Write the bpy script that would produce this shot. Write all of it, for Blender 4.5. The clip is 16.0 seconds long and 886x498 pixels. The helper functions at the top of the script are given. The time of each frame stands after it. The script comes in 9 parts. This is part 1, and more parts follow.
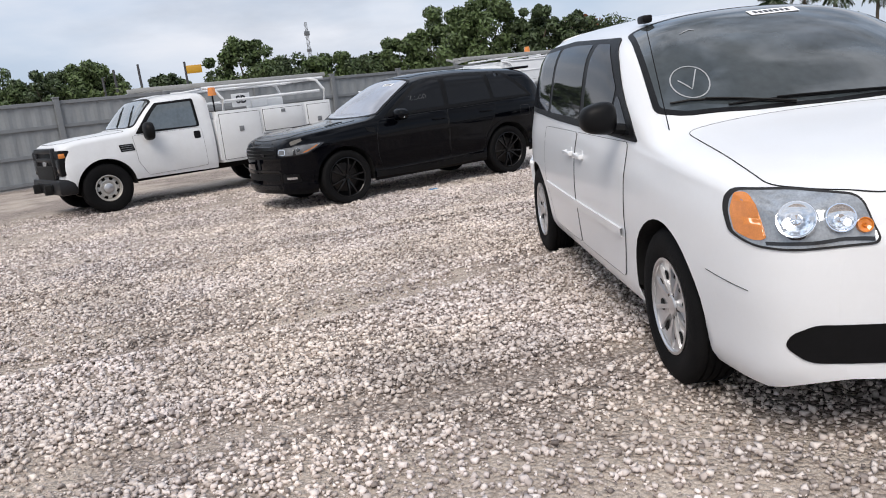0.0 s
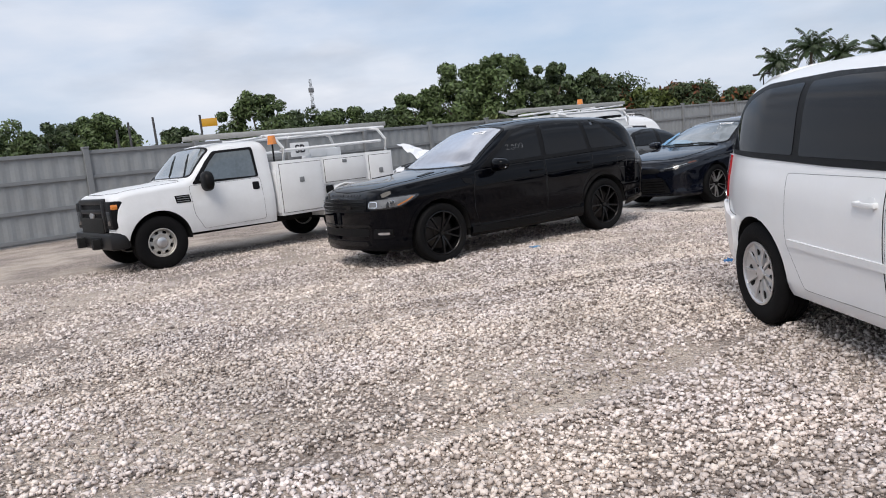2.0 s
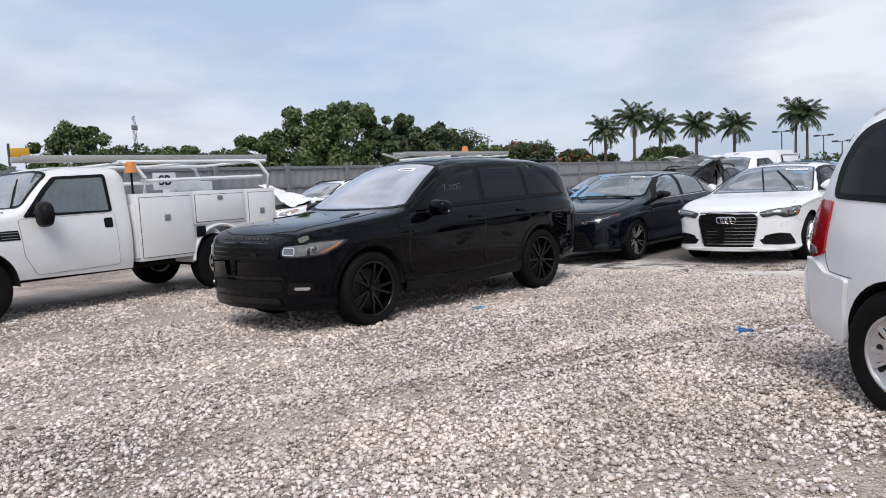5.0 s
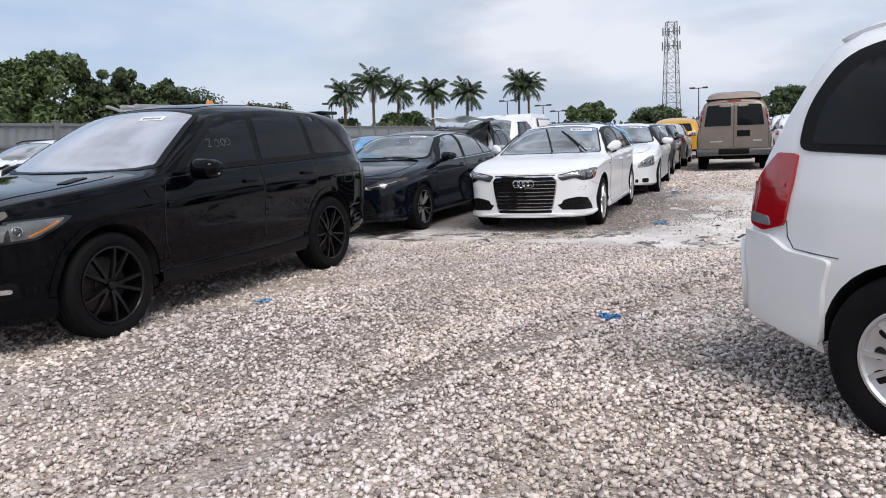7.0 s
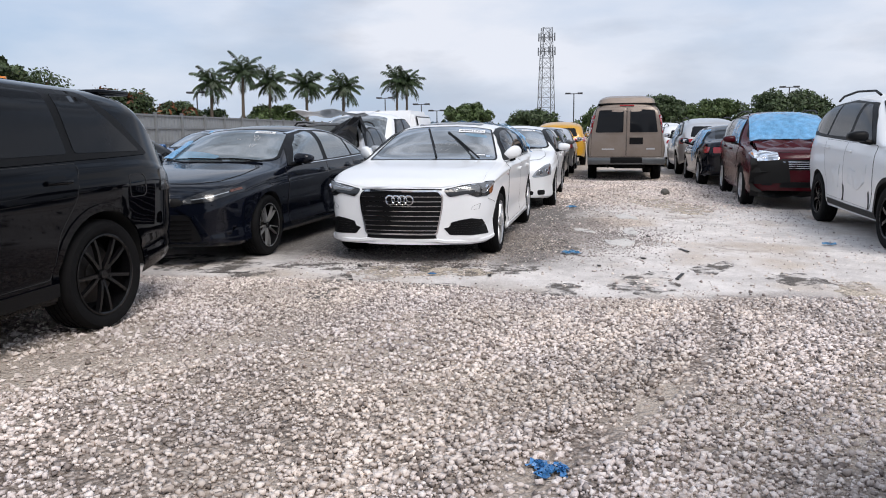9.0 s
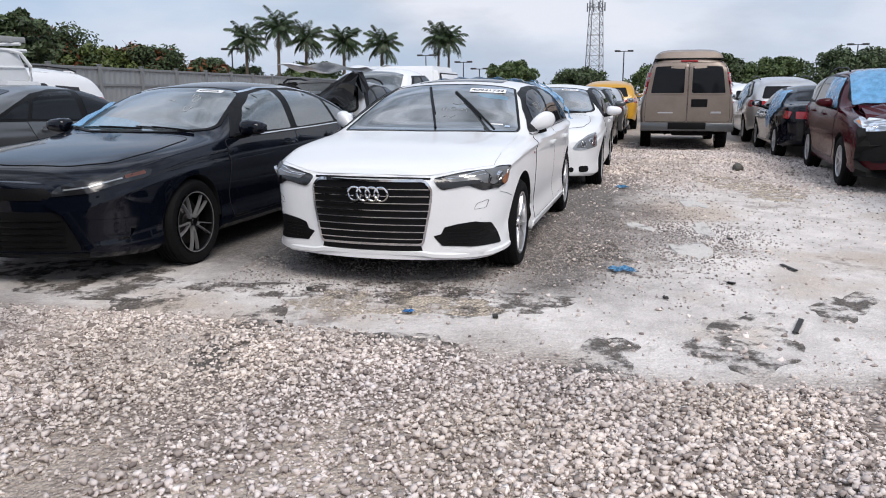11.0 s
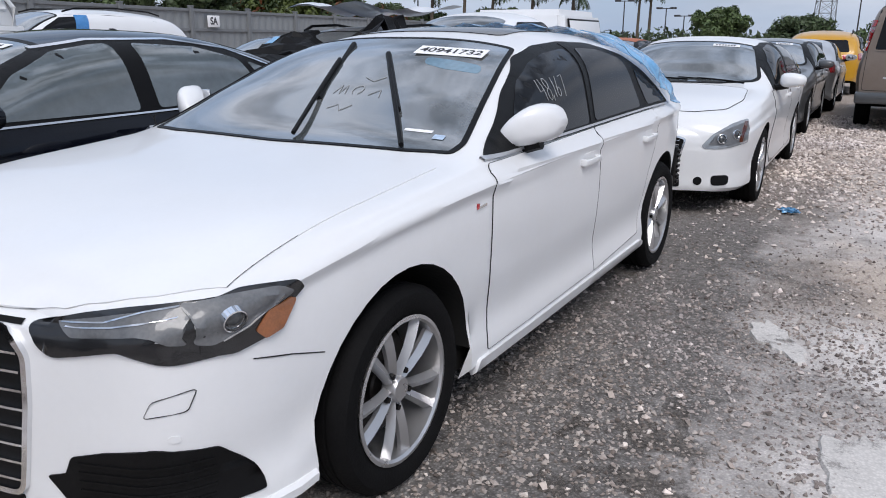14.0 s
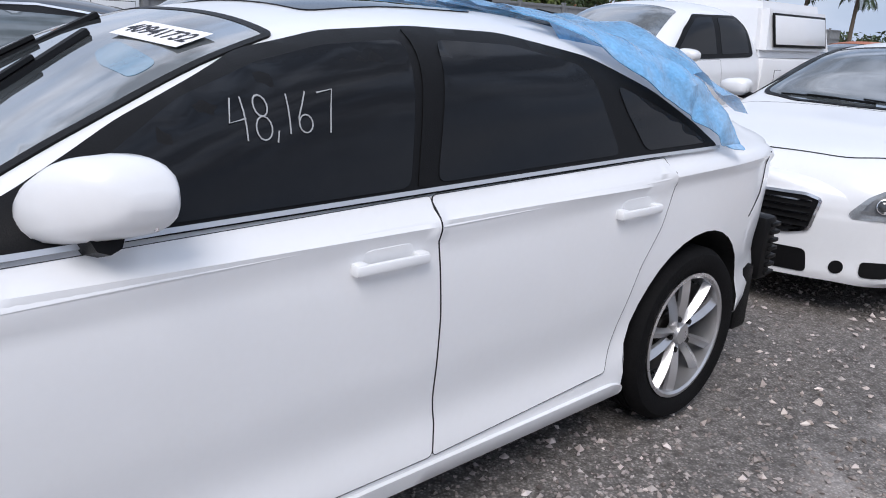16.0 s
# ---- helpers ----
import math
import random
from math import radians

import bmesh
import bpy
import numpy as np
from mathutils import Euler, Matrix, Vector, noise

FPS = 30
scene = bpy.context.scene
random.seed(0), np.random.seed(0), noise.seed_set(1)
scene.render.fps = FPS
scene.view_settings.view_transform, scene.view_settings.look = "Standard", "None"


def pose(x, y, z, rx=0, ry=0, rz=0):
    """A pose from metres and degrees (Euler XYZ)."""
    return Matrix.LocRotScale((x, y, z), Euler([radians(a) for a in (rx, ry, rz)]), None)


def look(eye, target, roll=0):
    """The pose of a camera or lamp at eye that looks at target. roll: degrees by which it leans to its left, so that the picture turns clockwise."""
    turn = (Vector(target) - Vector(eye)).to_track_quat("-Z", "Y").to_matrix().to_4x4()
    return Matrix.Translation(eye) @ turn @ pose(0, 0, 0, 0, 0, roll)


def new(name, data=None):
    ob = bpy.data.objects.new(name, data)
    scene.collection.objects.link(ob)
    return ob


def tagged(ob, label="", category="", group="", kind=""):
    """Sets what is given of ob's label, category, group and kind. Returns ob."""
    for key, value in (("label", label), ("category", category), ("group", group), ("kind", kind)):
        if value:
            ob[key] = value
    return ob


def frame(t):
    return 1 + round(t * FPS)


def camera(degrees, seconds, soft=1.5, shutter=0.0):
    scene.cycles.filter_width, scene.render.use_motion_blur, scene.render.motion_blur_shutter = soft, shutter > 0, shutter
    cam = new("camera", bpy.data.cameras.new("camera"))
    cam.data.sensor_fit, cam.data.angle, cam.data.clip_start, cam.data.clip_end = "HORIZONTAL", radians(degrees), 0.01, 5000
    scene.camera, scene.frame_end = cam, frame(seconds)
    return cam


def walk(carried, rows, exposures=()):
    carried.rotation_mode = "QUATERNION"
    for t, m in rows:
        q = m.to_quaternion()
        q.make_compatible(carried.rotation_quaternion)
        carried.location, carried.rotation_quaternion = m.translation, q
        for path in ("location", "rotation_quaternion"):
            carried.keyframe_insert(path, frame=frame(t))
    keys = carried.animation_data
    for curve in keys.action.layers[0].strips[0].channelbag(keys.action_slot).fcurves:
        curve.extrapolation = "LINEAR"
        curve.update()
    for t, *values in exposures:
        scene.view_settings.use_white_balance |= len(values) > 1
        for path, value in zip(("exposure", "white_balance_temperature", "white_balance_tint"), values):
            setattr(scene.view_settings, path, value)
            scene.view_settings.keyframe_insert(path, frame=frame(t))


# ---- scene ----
cam = camera(60.0, 16.0, soft=1.0)
PATH = [
    (0, (0.12, 0.147, 1.453), (1.262, 1.738, 1.046), -6.5),
    (0.5, (-0.114, 0.55, 1.47), (1.002, 2.168, 1.098), -6.3),
    (1, (-0.193, 1.024, 1.483), (0.934, 2.642, 1.149), -6.4),
    (1.5, (-0.28, 1.48, 1.453), (0.865, 3.094, 1.158), -6.3),
    (2, (-0.338, 1.917, 1.478), (0.843, 3.509, 1.212), -5.9),
    (2.5, (-0.286, 2.396, 1.506), (0.937, 3.96, 1.265), -5.3),
    (3, (-0.342, 2.827, 1.492), (0.926, 4.359, 1.273), -4.5),
    (3.2, (-0.349, 2.983, 1.487), (0.941, 4.497, 1.276), -4.1),
    (5.3, (0.09, 4.34, 1.397), (1.668, 5.555, 1.215), -3.2),
    (5.5, (0.145, 4.494, 1.394), (1.765, 5.65, 1.195), -3.2),
    (6, (0.357, 4.92, 1.387), (2.077, 5.914, 1.15), -3.0),
    (6.5, (0.773, 5.242, 1.356), (2.572, 6.072, 1.088), -2.9),
    (7, (1.249, 5.583, 1.327), (3.099, 6.287, 1.038), -2.6),
    (7.5, (1.771, 5.848, 1.317), (3.655, 6.449, 1.021), -2.1),
    (8, (2.391, 6.029, 1.347), (4.297, 6.556, 1.049), -1.4),
    (8.5, (3.059, 6.167, 1.35), (4.983, 6.629, 1.058), -0.9),
    (9, (3.73, 6.218, 1.34), (5.667, 6.613, 1.037), -0.5),
    (9.2, (3.95, 6.227, 1.306), (5.889, 6.602, 0.983), -0.4),
    (11.3, (6.722, 6.373, 1.344), (8.601, 6.916, 0.924), -0.3),
    (11.5, (6.979, 6.352, 1.333), (8.848, 6.924, 0.907), -0.5),
    (12, (7.703, 6.359, 1.359), (9.554, 6.931, 0.863), 0.3),
    (12.5, (8.351, 6.283, 1.396), (10.152, 6.982, 0.877), -1.0),
    (13, (9.034, 6.279, 1.381), (10.797, 7.053, 0.84), -0.3),
    (13.5, (9.678, 6.16, 1.405), (11.403, 7.027, 0.884), 0.5),
    (14, (10.331, 6.103, 1.399), (12.01, 7.051, 0.869), 0.4),
    (14.5, (10.979, 6.031, 1.395), (12.589, 7.08, 0.84), 1.8),
    (15, (11.555, 5.994, 1.393), (13.055, 7.188, 0.822), 2.9),
    (15.5, (12.101, 5.965, 1.41), (13.473, 7.302, 0.835), 3.7),
    (16, (12.639, 5.917, 1.403), (13.937, 7.329, 0.835), 3.0),
]
walk(cam, [(t, look(eye, target, roll)) for t, eye, target, roll in PATH],
     exposures=((0.0, 0.06, 6830, 12), (7.0, 0.03, 6680, 12), (11.5, 0.0, 6600, 12), (13.0, -0.10, 6500, 13), (14.3, -0.16, 6400, 13), (15.2, -0.02, 6370, 13), (16.0, 0.02, 6350, 14)))

# ---- light ----
SUN_EL, SUN_ROT = 50.0, 233.0
world = bpy.data.worlds.new("sky")
scene.world = world
world.use_nodes = True
wn, wl = world.node_tree.nodes, world.node_tree.links
wn.clear()
w_out = wn.new("ShaderNodeOutputWorld")
w_bg = wn.new("ShaderNodeBackground")
w_sky = wn.new("ShaderNodeTexSky")
w_sky.sky_type, w_sky.sun_disc = "NISHITA", False
w_sky.sun_elevation, w_sky.sun_rotation = radians(SUN_EL), radians(SUN_ROT)
w_sky.air_density, w_sky.dust_density = 1.0, 2.0
w_scale = wn.new("ShaderNodeVectorMath")
w_scale.operation = "SCALE"
w_scale.inputs["Scale"].default_value = 0.09
wl.new(w_sky.outputs[0], w_scale.inputs[0])
w_co = wn.new("ShaderNodeTexCoord")
w_map = wn.new("ShaderNodeMapping")
w_map.inputs["Scale"].default_value = (1.0, 1.0, 3.2)
wl.new(w_co.outputs["Generated"], w_map.inputs[0])
w_n1 = wn.new("ShaderNodeTexNoise")
w_n1.inputs["Scale"].default_value, w_n1.inputs["Detail"].default_value, w_n1.inputs["Roughness"].default_value = 2.1, 7.0, 0.52
wl.new(w_map.outputs[0], w_n1.inputs["Vector"])
w_r1 = wn.new("ShaderNodeValToRGB")
w_r1.color_ramp.elements[0].position, w_r1.color_ramp.elements[1].position = 0.34, 0.64
wl.new(w_n1.outputs["Fac"], w_r1.inputs[0])
w_n2 = wn.new("ShaderNodeTexNoise")
w_n2.inputs["Scale"].default_value, w_n2.inputs["Detail"].default_value = 4.5, 6.0
wl.new(w_map.outputs[0], w_n2.inputs["Vector"])
w_r2 = wn.new("ShaderNodeValToRGB")
w_r2.color_ramp.elements[0].position, w_r2.color_ramp.elements[1].position = 0.33, 0.55
w_r2.color_ramp.elements[0].color = (0.50, 0.55, 0.64, 1)
w_r2.color_ramp.elements[1].color = (0.73, 0.785, 0.88, 1)
wl.new(w_n2.outputs["Fac"], w_r2.inputs[0])
w_mix = wn.new("ShaderNodeMix")
w_mix.data_type = "RGBA"
wl.new(w_r1.outputs[0], w_mix.inputs["Factor"])
w_haze = wn.new("ShaderNodeMix")
w_haze.data_type = "RGBA"
w_haze.inputs["Factor"].default_value = 0.72
w_haze.inputs[7].default_value = (0.48, 0.63, 0.86, 1)
wl.new(w_scale.outputs[0], w_haze.inputs[6])
wl.new(w_haze.outputs[2], w_mix.inputs[6])
wl.new(w_r2.outputs[0], w_mix.inputs[7])
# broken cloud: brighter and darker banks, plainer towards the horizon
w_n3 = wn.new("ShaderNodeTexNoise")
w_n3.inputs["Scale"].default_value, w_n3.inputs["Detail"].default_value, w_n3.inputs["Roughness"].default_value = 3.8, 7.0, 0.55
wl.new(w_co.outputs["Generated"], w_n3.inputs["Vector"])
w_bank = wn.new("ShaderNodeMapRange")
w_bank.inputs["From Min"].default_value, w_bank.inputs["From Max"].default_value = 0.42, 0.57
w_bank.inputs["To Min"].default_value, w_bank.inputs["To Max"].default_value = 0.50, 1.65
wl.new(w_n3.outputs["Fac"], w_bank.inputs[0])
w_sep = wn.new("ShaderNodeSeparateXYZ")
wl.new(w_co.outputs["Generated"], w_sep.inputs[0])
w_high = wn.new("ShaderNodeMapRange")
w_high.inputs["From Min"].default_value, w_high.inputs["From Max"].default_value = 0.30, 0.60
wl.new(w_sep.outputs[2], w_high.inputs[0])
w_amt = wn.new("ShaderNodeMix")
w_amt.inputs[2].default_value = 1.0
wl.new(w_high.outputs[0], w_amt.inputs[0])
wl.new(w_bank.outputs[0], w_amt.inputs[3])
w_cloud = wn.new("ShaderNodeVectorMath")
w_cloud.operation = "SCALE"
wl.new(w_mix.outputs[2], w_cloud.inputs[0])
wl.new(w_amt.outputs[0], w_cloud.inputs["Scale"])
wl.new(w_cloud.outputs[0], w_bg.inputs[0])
w_bg.inputs[1].default_value = 1.06
wl.new(w_bg.outputs[0], w_out.inputs[0])

sun = new("sun", bpy.data.lights.new("sun", "SUN"))
sun.data.energy, sun.data.angle, sun.data.color = 2.65, radians(32), (1.0, 0.965, 0.92)
SR = radians(SUN_ROT)
sun_dir = Vector((math.sin(SR) * math.cos(radians(SUN_EL)), math.cos(SR) * math.cos(radians(SUN_EL)), math.sin(radians(SUN_EL))))
sun.matrix_world = look(sun_dir * 50, (0, 0, 0))


# ---- materials ----
def node(nt, kind, **values):
    n = nt.nodes.new(kind)
    for key, v in values.items():
        n.inputs[key.replace("_", " ")].default_value = v
    return n


def mat(name, color, rough=0.5, metal=0.0, coat=0.0, spec=0.5, var=0.06, scale=6.0, bump=0.0, bscale=60.0, rvar=0.1, alpha=1.0, trans=0.0, ior=1.45, isl=0.0, dirt_glare=None, dirt_glare_amt=0.0):
    """A surface with a base colour, varied at two scales, and fine relief."""
    m = bpy.data.materials.new(name)
    m.use_nodes = True
    nt = m.node_tree
    b = nt.nodes["Principled BSDF"]
    b.inputs["Metallic"].default_value = metal
    b.inputs["Coat Weight"].default_value = coat
    b.inputs["Coat Roughness"].default_value = 0.04
    b.inputs["Specular IOR Level"].default_value = spec
    b.inputs["IOR"].default_value = ior
    b.inputs["Alpha"].default_value = alpha
    b.inputs["Transmission Weight"].default_value = trans
    co = nt.nodes.new("ShaderNodeTexCoord")
    n1 = node(nt, "ShaderNodeTexNoise", Scale=scale, Detail=5.0, Roughness=0.6)
    n2 = node(nt, "ShaderNodeTexNoise", Scale=scale * 9, Detail=3.0)
    nt.links.new(co.outputs["Object"], n1.inputs["Vector"])
    nt.links.new(co.outputs["Object"], n2.inputs["Vector"])
    add = nt.nodes.new("ShaderNodeMath")
    add.operation = "MULTIPLY_ADD"
    add.inputs[1].default_value = 0.6
    nt.links.new(n1.outputs["Fac"], add.inputs[0])
    half = nt.nodes.new("ShaderNodeMath")
    half.operation = "MULTIPLY"
    half.inputs[1].default_value = 0.4
    nt.links.new(n2.outputs["Fac"], half.inputs[0])
    nt.links.new(half.outputs[0], add.inputs[2])
    rmp = nt.nodes.new("ShaderNodeMapRange")
    rmp.inputs["From Min"].default_value, rmp.inputs["From Max"].default_value = 0.3, 0.7
    rmp.inputs["To Min"].default_value, rmp.inputs["To Max"].default_value = 1 - var, 1 + var
    nt.links.new(add.outputs[0], rmp.inputs[0])
    sc = nt.nodes.new("ShaderNodeVectorMath")
    sc.operation = "SCALE"
    sc.inputs[0].default_value = color[:3]
    nt.links.new(rmp.outputs[0], sc.inputs["Scale"])
    last = sc.outputs[0]
    if isl:
        geo = nt.nodes.new("ShaderNodeNewGeometry")
        mr = nt.nodes.new("ShaderNodeMapRange")
        mr.inputs["To Min"].default_value, mr.inputs["To Max"].default_value = 1 - isl, 1 + isl
        nt.links.new(geo.outputs["Random Per Island"], mr.inputs[0])
        s2 = nt.nodes.new("ShaderNodeVectorMath")
        s2.operation = "SCALE"
        nt.links.new(last, s2.inputs[0])
        nt.links.new(mr.outputs[0], s2.inputs["Scale"])
        last = s2.outputs[0]
    if dirt_glare:
        n3 = node(nt, "ShaderNodeTexNoise", Scale=2.3, Detail=8.0, Roughness=0.7)
        nt.links.new(co.outputs["Object"], n3.inputs["Vector"])
        dr = nt.nodes.new("ShaderNodeMapRange")
        dr.inputs["From Min"].default_value, dr.inputs["From Max"].default_value = 0.4, 0.8
        dr.inputs["To Max"].default_value = dirt_glare_amt
        nt.links.new(n3.outputs["Fac"], dr.inputs[0])
        mx = nt.nodes.new("ShaderNodeMix")
        mx.data_type = "RGBA"
        mx.inputs[7].default_value = (*dirt_glare, 1)
        nt.links.new(dr.outputs[0], mx.inputs["Factor"])
        nt.links.new(last, mx.inputs[6])
        last = mx.outputs[2]
    nt.links.new(last, b.inputs["Base Color"])
    rr = nt.nodes.new("ShaderNodeMapRange")
    rr.inputs["To Min"].default_value, rr.inputs["To Max"].default_value = max(0.0, rough - rvar * rough), min(1.0, rough + rvar * rough)
    nt.links.new(n1.outputs["Fac"], rr.inputs[0])
    nt.links.new(rr.outputs[0], b.inputs["Roughness"])
    if bump:
        n4 = node(nt, "ShaderNodeTexNoise", Scale=bscale, Detail=4.0)
        nt.links.new(co.outputs["Object"], n4.inputs["Vector"])
        bp = node(nt, "ShaderNodeBump", Strength=min(1.0, bump), Distance=0.01)
        nt.links.new(n4.outputs["Fac"], bp.inputs["Height"])
        nt.links.new(bp.outputs[0], b.inputs["Normal"])
    return m


DUST = (0.42, 0.40, 0.37)
WHITE = mat("white car paint", (0.725, 0.735, 0.75), 0.32, coat=0.5, var=0.015, dirt_glare=(0.66, 0.65, 0.62), dirt_glare_amt=0.22)
TRUCKWHITE = mat("old white truck paint", (0.66, 0.675, 0.69), 0.4, coat=0.2, var=0.03, dirt_glare=(0.46, 0.45, 0.44), dirt_glare_amt=0.3)
BLACK = mat("black car paint", (0.0010, 0.0012, 0.0022), 0.03, coat=0.0, spec=0.20, var=0.1, dirt_glare=(0.012, 0.012, 0.013), dirt_glare_amt=0.03)
NAVY = mat("midnight car paint", (0.0026, 0.0036, 0.0075), 0.06, coat=0.0, spec=0.42, var=0.1, dirt_glare=(0.03, 0.03, 0.035), dirt_glare_amt=0.08)
RED = mat("dark red car paint", (0.045, 0.003, 0.006), 0.15, metal=0.0, coat=0.0, spec=0.25, var=0.1)
BEIGE = mat("beige van paint", (0.20, 0.158, 0.13), 0.4, metal=0.3, coat=0.3, var=0.05, dirt_glare=DUST, dirt_glare_amt=0.2)
YELLOW = mat("yellow car paint", (0.50, 0.26, 0.015), 0.35, coat=0.5, var=0.04)
SILVER = mat("silver car paint", (0.52, 0.53, 0.55), 0.3, metal=0.6, coat=0.6, var=0.03)
BLUECAR = mat("blue car paint", (0.03, 0.09, 0.22), 0.3, metal=0.4, coat=0.6, var=0.05)
GREYCAR = mat("grey car paint", (0.10, 0.105, 0.11), 0.3, metal=0.4, coat=0.6, var=0.05)
ORANGE = mat("orange rust paint", (0.36, 0.10, 0.03), 0.5, var=0.1)
GLASS = mat("tinted window glass", (0.009, 0.010, 0.012), 0.03, coat=0.0, spec=0.20, var=0.1, dirt_glare=(0.04, 0.04, 0.04), dirt_glare_amt=0.06)
# the pale overlay paints cloud reflection into the glass colour
SCREEN = mat("windscreen glass", (0.060, 0.070, 0.074), 0.03, coat=1.0, spec=0.9, var=0.3, scale=2.0, dirt_glare=(0.30, 0.31, 0.32), dirt_glare_amt=0.45)
SCREEN.node_tree.nodes["Principled BSDF"].inputs["Coat IOR"].default_value = 2.1
VANSCREEN = mat("dim grey windscreen", (0.040, 0.048, 0.052), 0.04, coat=0.3, spec=0.5, var=0.3, scale=2.0, dirt_glare=(0.12, 0.13, 0.13), dirt_glare_amt=0.3)
SHADESCREEN = mat("windscreen over silver sunshade", (0.26, 0.275, 0.32), 0.10, coat=1.0, var=0.16, scale=0.9)
GRILLE = mat("satin grille plastic", (0.035, 0.036, 0.04), 0.3, metal=0.4, var=0.15)
LITGLASS = mat("clear grey glass", (0.075, 0.09, 0.095), 0.04, coat=0.9, spec=0.6, var=0.25, scale=2.0)
LITGLASS.node_tree.nodes["Principled BSDF"].inputs["Coat IOR"].default_value = 1.9
TRIM = mat("black plastic trim", (0.006, 0.006, 0.0065), 0.45, spec=0.15, var=0.15, bump=0.1, bscale=300)
GAP = mat("dark panel gap", (0.015, 0.015, 0.016), 0.8, var=0.05)
UNDER = mat("underbody black", (0.004, 0.004, 0.004), 0.95, var=0.3, bump=0.3)
RUBBER = mat("tyre rubber", (0.006, 0.006, 0.0065), 0.8, spec=0.12, var=0.25, scale=10, bump=0.25, bscale=120, dirt_glare=(0.05, 0.047, 0.044), dirt_glare_amt=0.06)
ALLOY = mat("silver alloy", (0.56, 0.56, 0.57), 0.32, metal=0.8, var=0.06, dirt_glare=(0.30, 0.28, 0.26), dirt_glare_amt=0.15)
BRIGHTALLOY = mat("bright painted alloy", (0.50, 0.50, 0.51), 0.28, metal=0.75, var=0.05, dirt_glare=(0.34, 0.32, 0.30), dirt_glare_amt=0.15)
BLACKALLOY = mat("gloss black alloy", (0.004, 0.004, 0.0045), 0.25, spec=0.3, coat=0.1, var=0.2)
STEELRIM = mat("painted steel rim", (0.45, 0.44, 0.42), 0.45, metal=0.4, var=0.12, dirt_glare=(0.22, 0.17, 0.12), dirt_glare_amt=0.5)
CHROME = mat("chrome", (0.75, 0.76, 0.78), 0.10, metal=1.0, var=0.03)
BRAKE = mat("brake disc steel", (0.05, 0.045, 0.042), 0.5, metal=0.9, var=0.2)
REDLAMP = mat("red lamp lens", (0.33, 0.006, 0.010), 0.12, coat=1.0, var=0.25, scale=14)
AMBER = mat("amber lens", (0.62, 0.20, 0.03), 0.15, coat=1.0, var=0.2, scale=20)
SMOKED = mat("smoked amber lens", (0.25, 0.085, 0.028), 0.15, coat=1.0, var=0.3, scale=24)
PALEBLUE = mat("pale blue decal", (0.38, 0.48, 0.62), 0.3, var=0.3, scale=60)
LAMPGLASS = mat("headlamp clear lens", (0.30, 0.32, 0.34), 0.08, coat=1.0, metal=0.35, var=0.35, scale=14)
LAMPDARK = mat("headlamp dark housing", (0.012, 0.0125, 0.014), 0.2, coat=0.5, var=0.3, scale=14)
LAMPGREY = mat("headlamp grey reflector", (0.12, 0.125, 0.132), 0.4, coat=0.6, metal=0.1, var=0.35, scale=12)
LAMPLENS = mat("projector lens", (0.05, 0.055, 0.06), 0.05, coat=1.0, metal=0.3, var=0.3, scale=20)
REFLECT = mat("lamp reflector", (0.85, 0.86, 0.88), 0.08, metal=1.0, var=0.05)
PAPER = mat("white paper sticker", (0.82, 0.82, 0.83), 0.5, var=0.03)
INK = mat("black ink", (0.02, 0.02, 0.025), 0.6, var=0.05)
CHALK = mat("white chalk pen", (0.31, 0.32, 0.33), 0.7, var=0.15, scale=60)
FILM = mat("blue plastic film", (0.13, 0.36, 0.62), 0.25, coat=0.4, var=0.45, scale=9, bump=0.8, bscale=14, alpha=0.8)
PALEFILM = mat("pale film under glass", (0.09, 0.18, 0.25), 0.08, coat=0.8, var=0.3, scale=5)
FILMDARK = mat("dark blue film", (0.05, 0.20, 0.46), 0.25, coat=0.5, var=0.3, scale=9, bump=0.5, bscale=14)


# ---- mesh tools ----
from mathutils.geometry import delaunay_2d_cdt


def mesh_of(name, verts, faces, material, smooth=True, mats=None, fmat=None):
    me = bpy.data.meshes.new(name)
    me.from_pydata([tuple(v) for v in verts], [], faces)
    for m in (mats or [material]):
        me.materials.append(m)
    if fmat is not None:
        me.polygons.foreach_set("material_index", fmat)
    if smooth:
        me.polygons.foreach_set("use_smooth", [True] * len(me.polygons))
        me.set_sharp_from_angle(angle=radians(38))
    me.update()
    return me


def part(name, data, material, parent, label="", smooth=True, m=None):
    """Links a bmesh, or a tuple of verts and faces, as one mesh under a thing."""
    if isinstance(data, tuple):
        me = mesh_of(name, data[0], data[1], material, smooth)
    else:
        me = bpy.data.meshes.new(name)
        data.to_mesh(me)
        data.free()
        me.materials.append(material)
        if smooth:
            me.polygons.foreach_set("use_smooth", [True] * len(me.polygons))
            me.set_sharp_from_angle(angle=radians(38))
    ob = new(name, me)
    ob.parent = parent
    if m is not None:
        ob.matrix_basis = m
    if label:
        ob["label"] = label
    return ob


def thing(name, m, label, category, group="", kind=""):
    ob = new(name)
    ob.empty_display_size = 0.2
    ob.matrix_world = m
    return tagged(ob, label, category, group, kind)


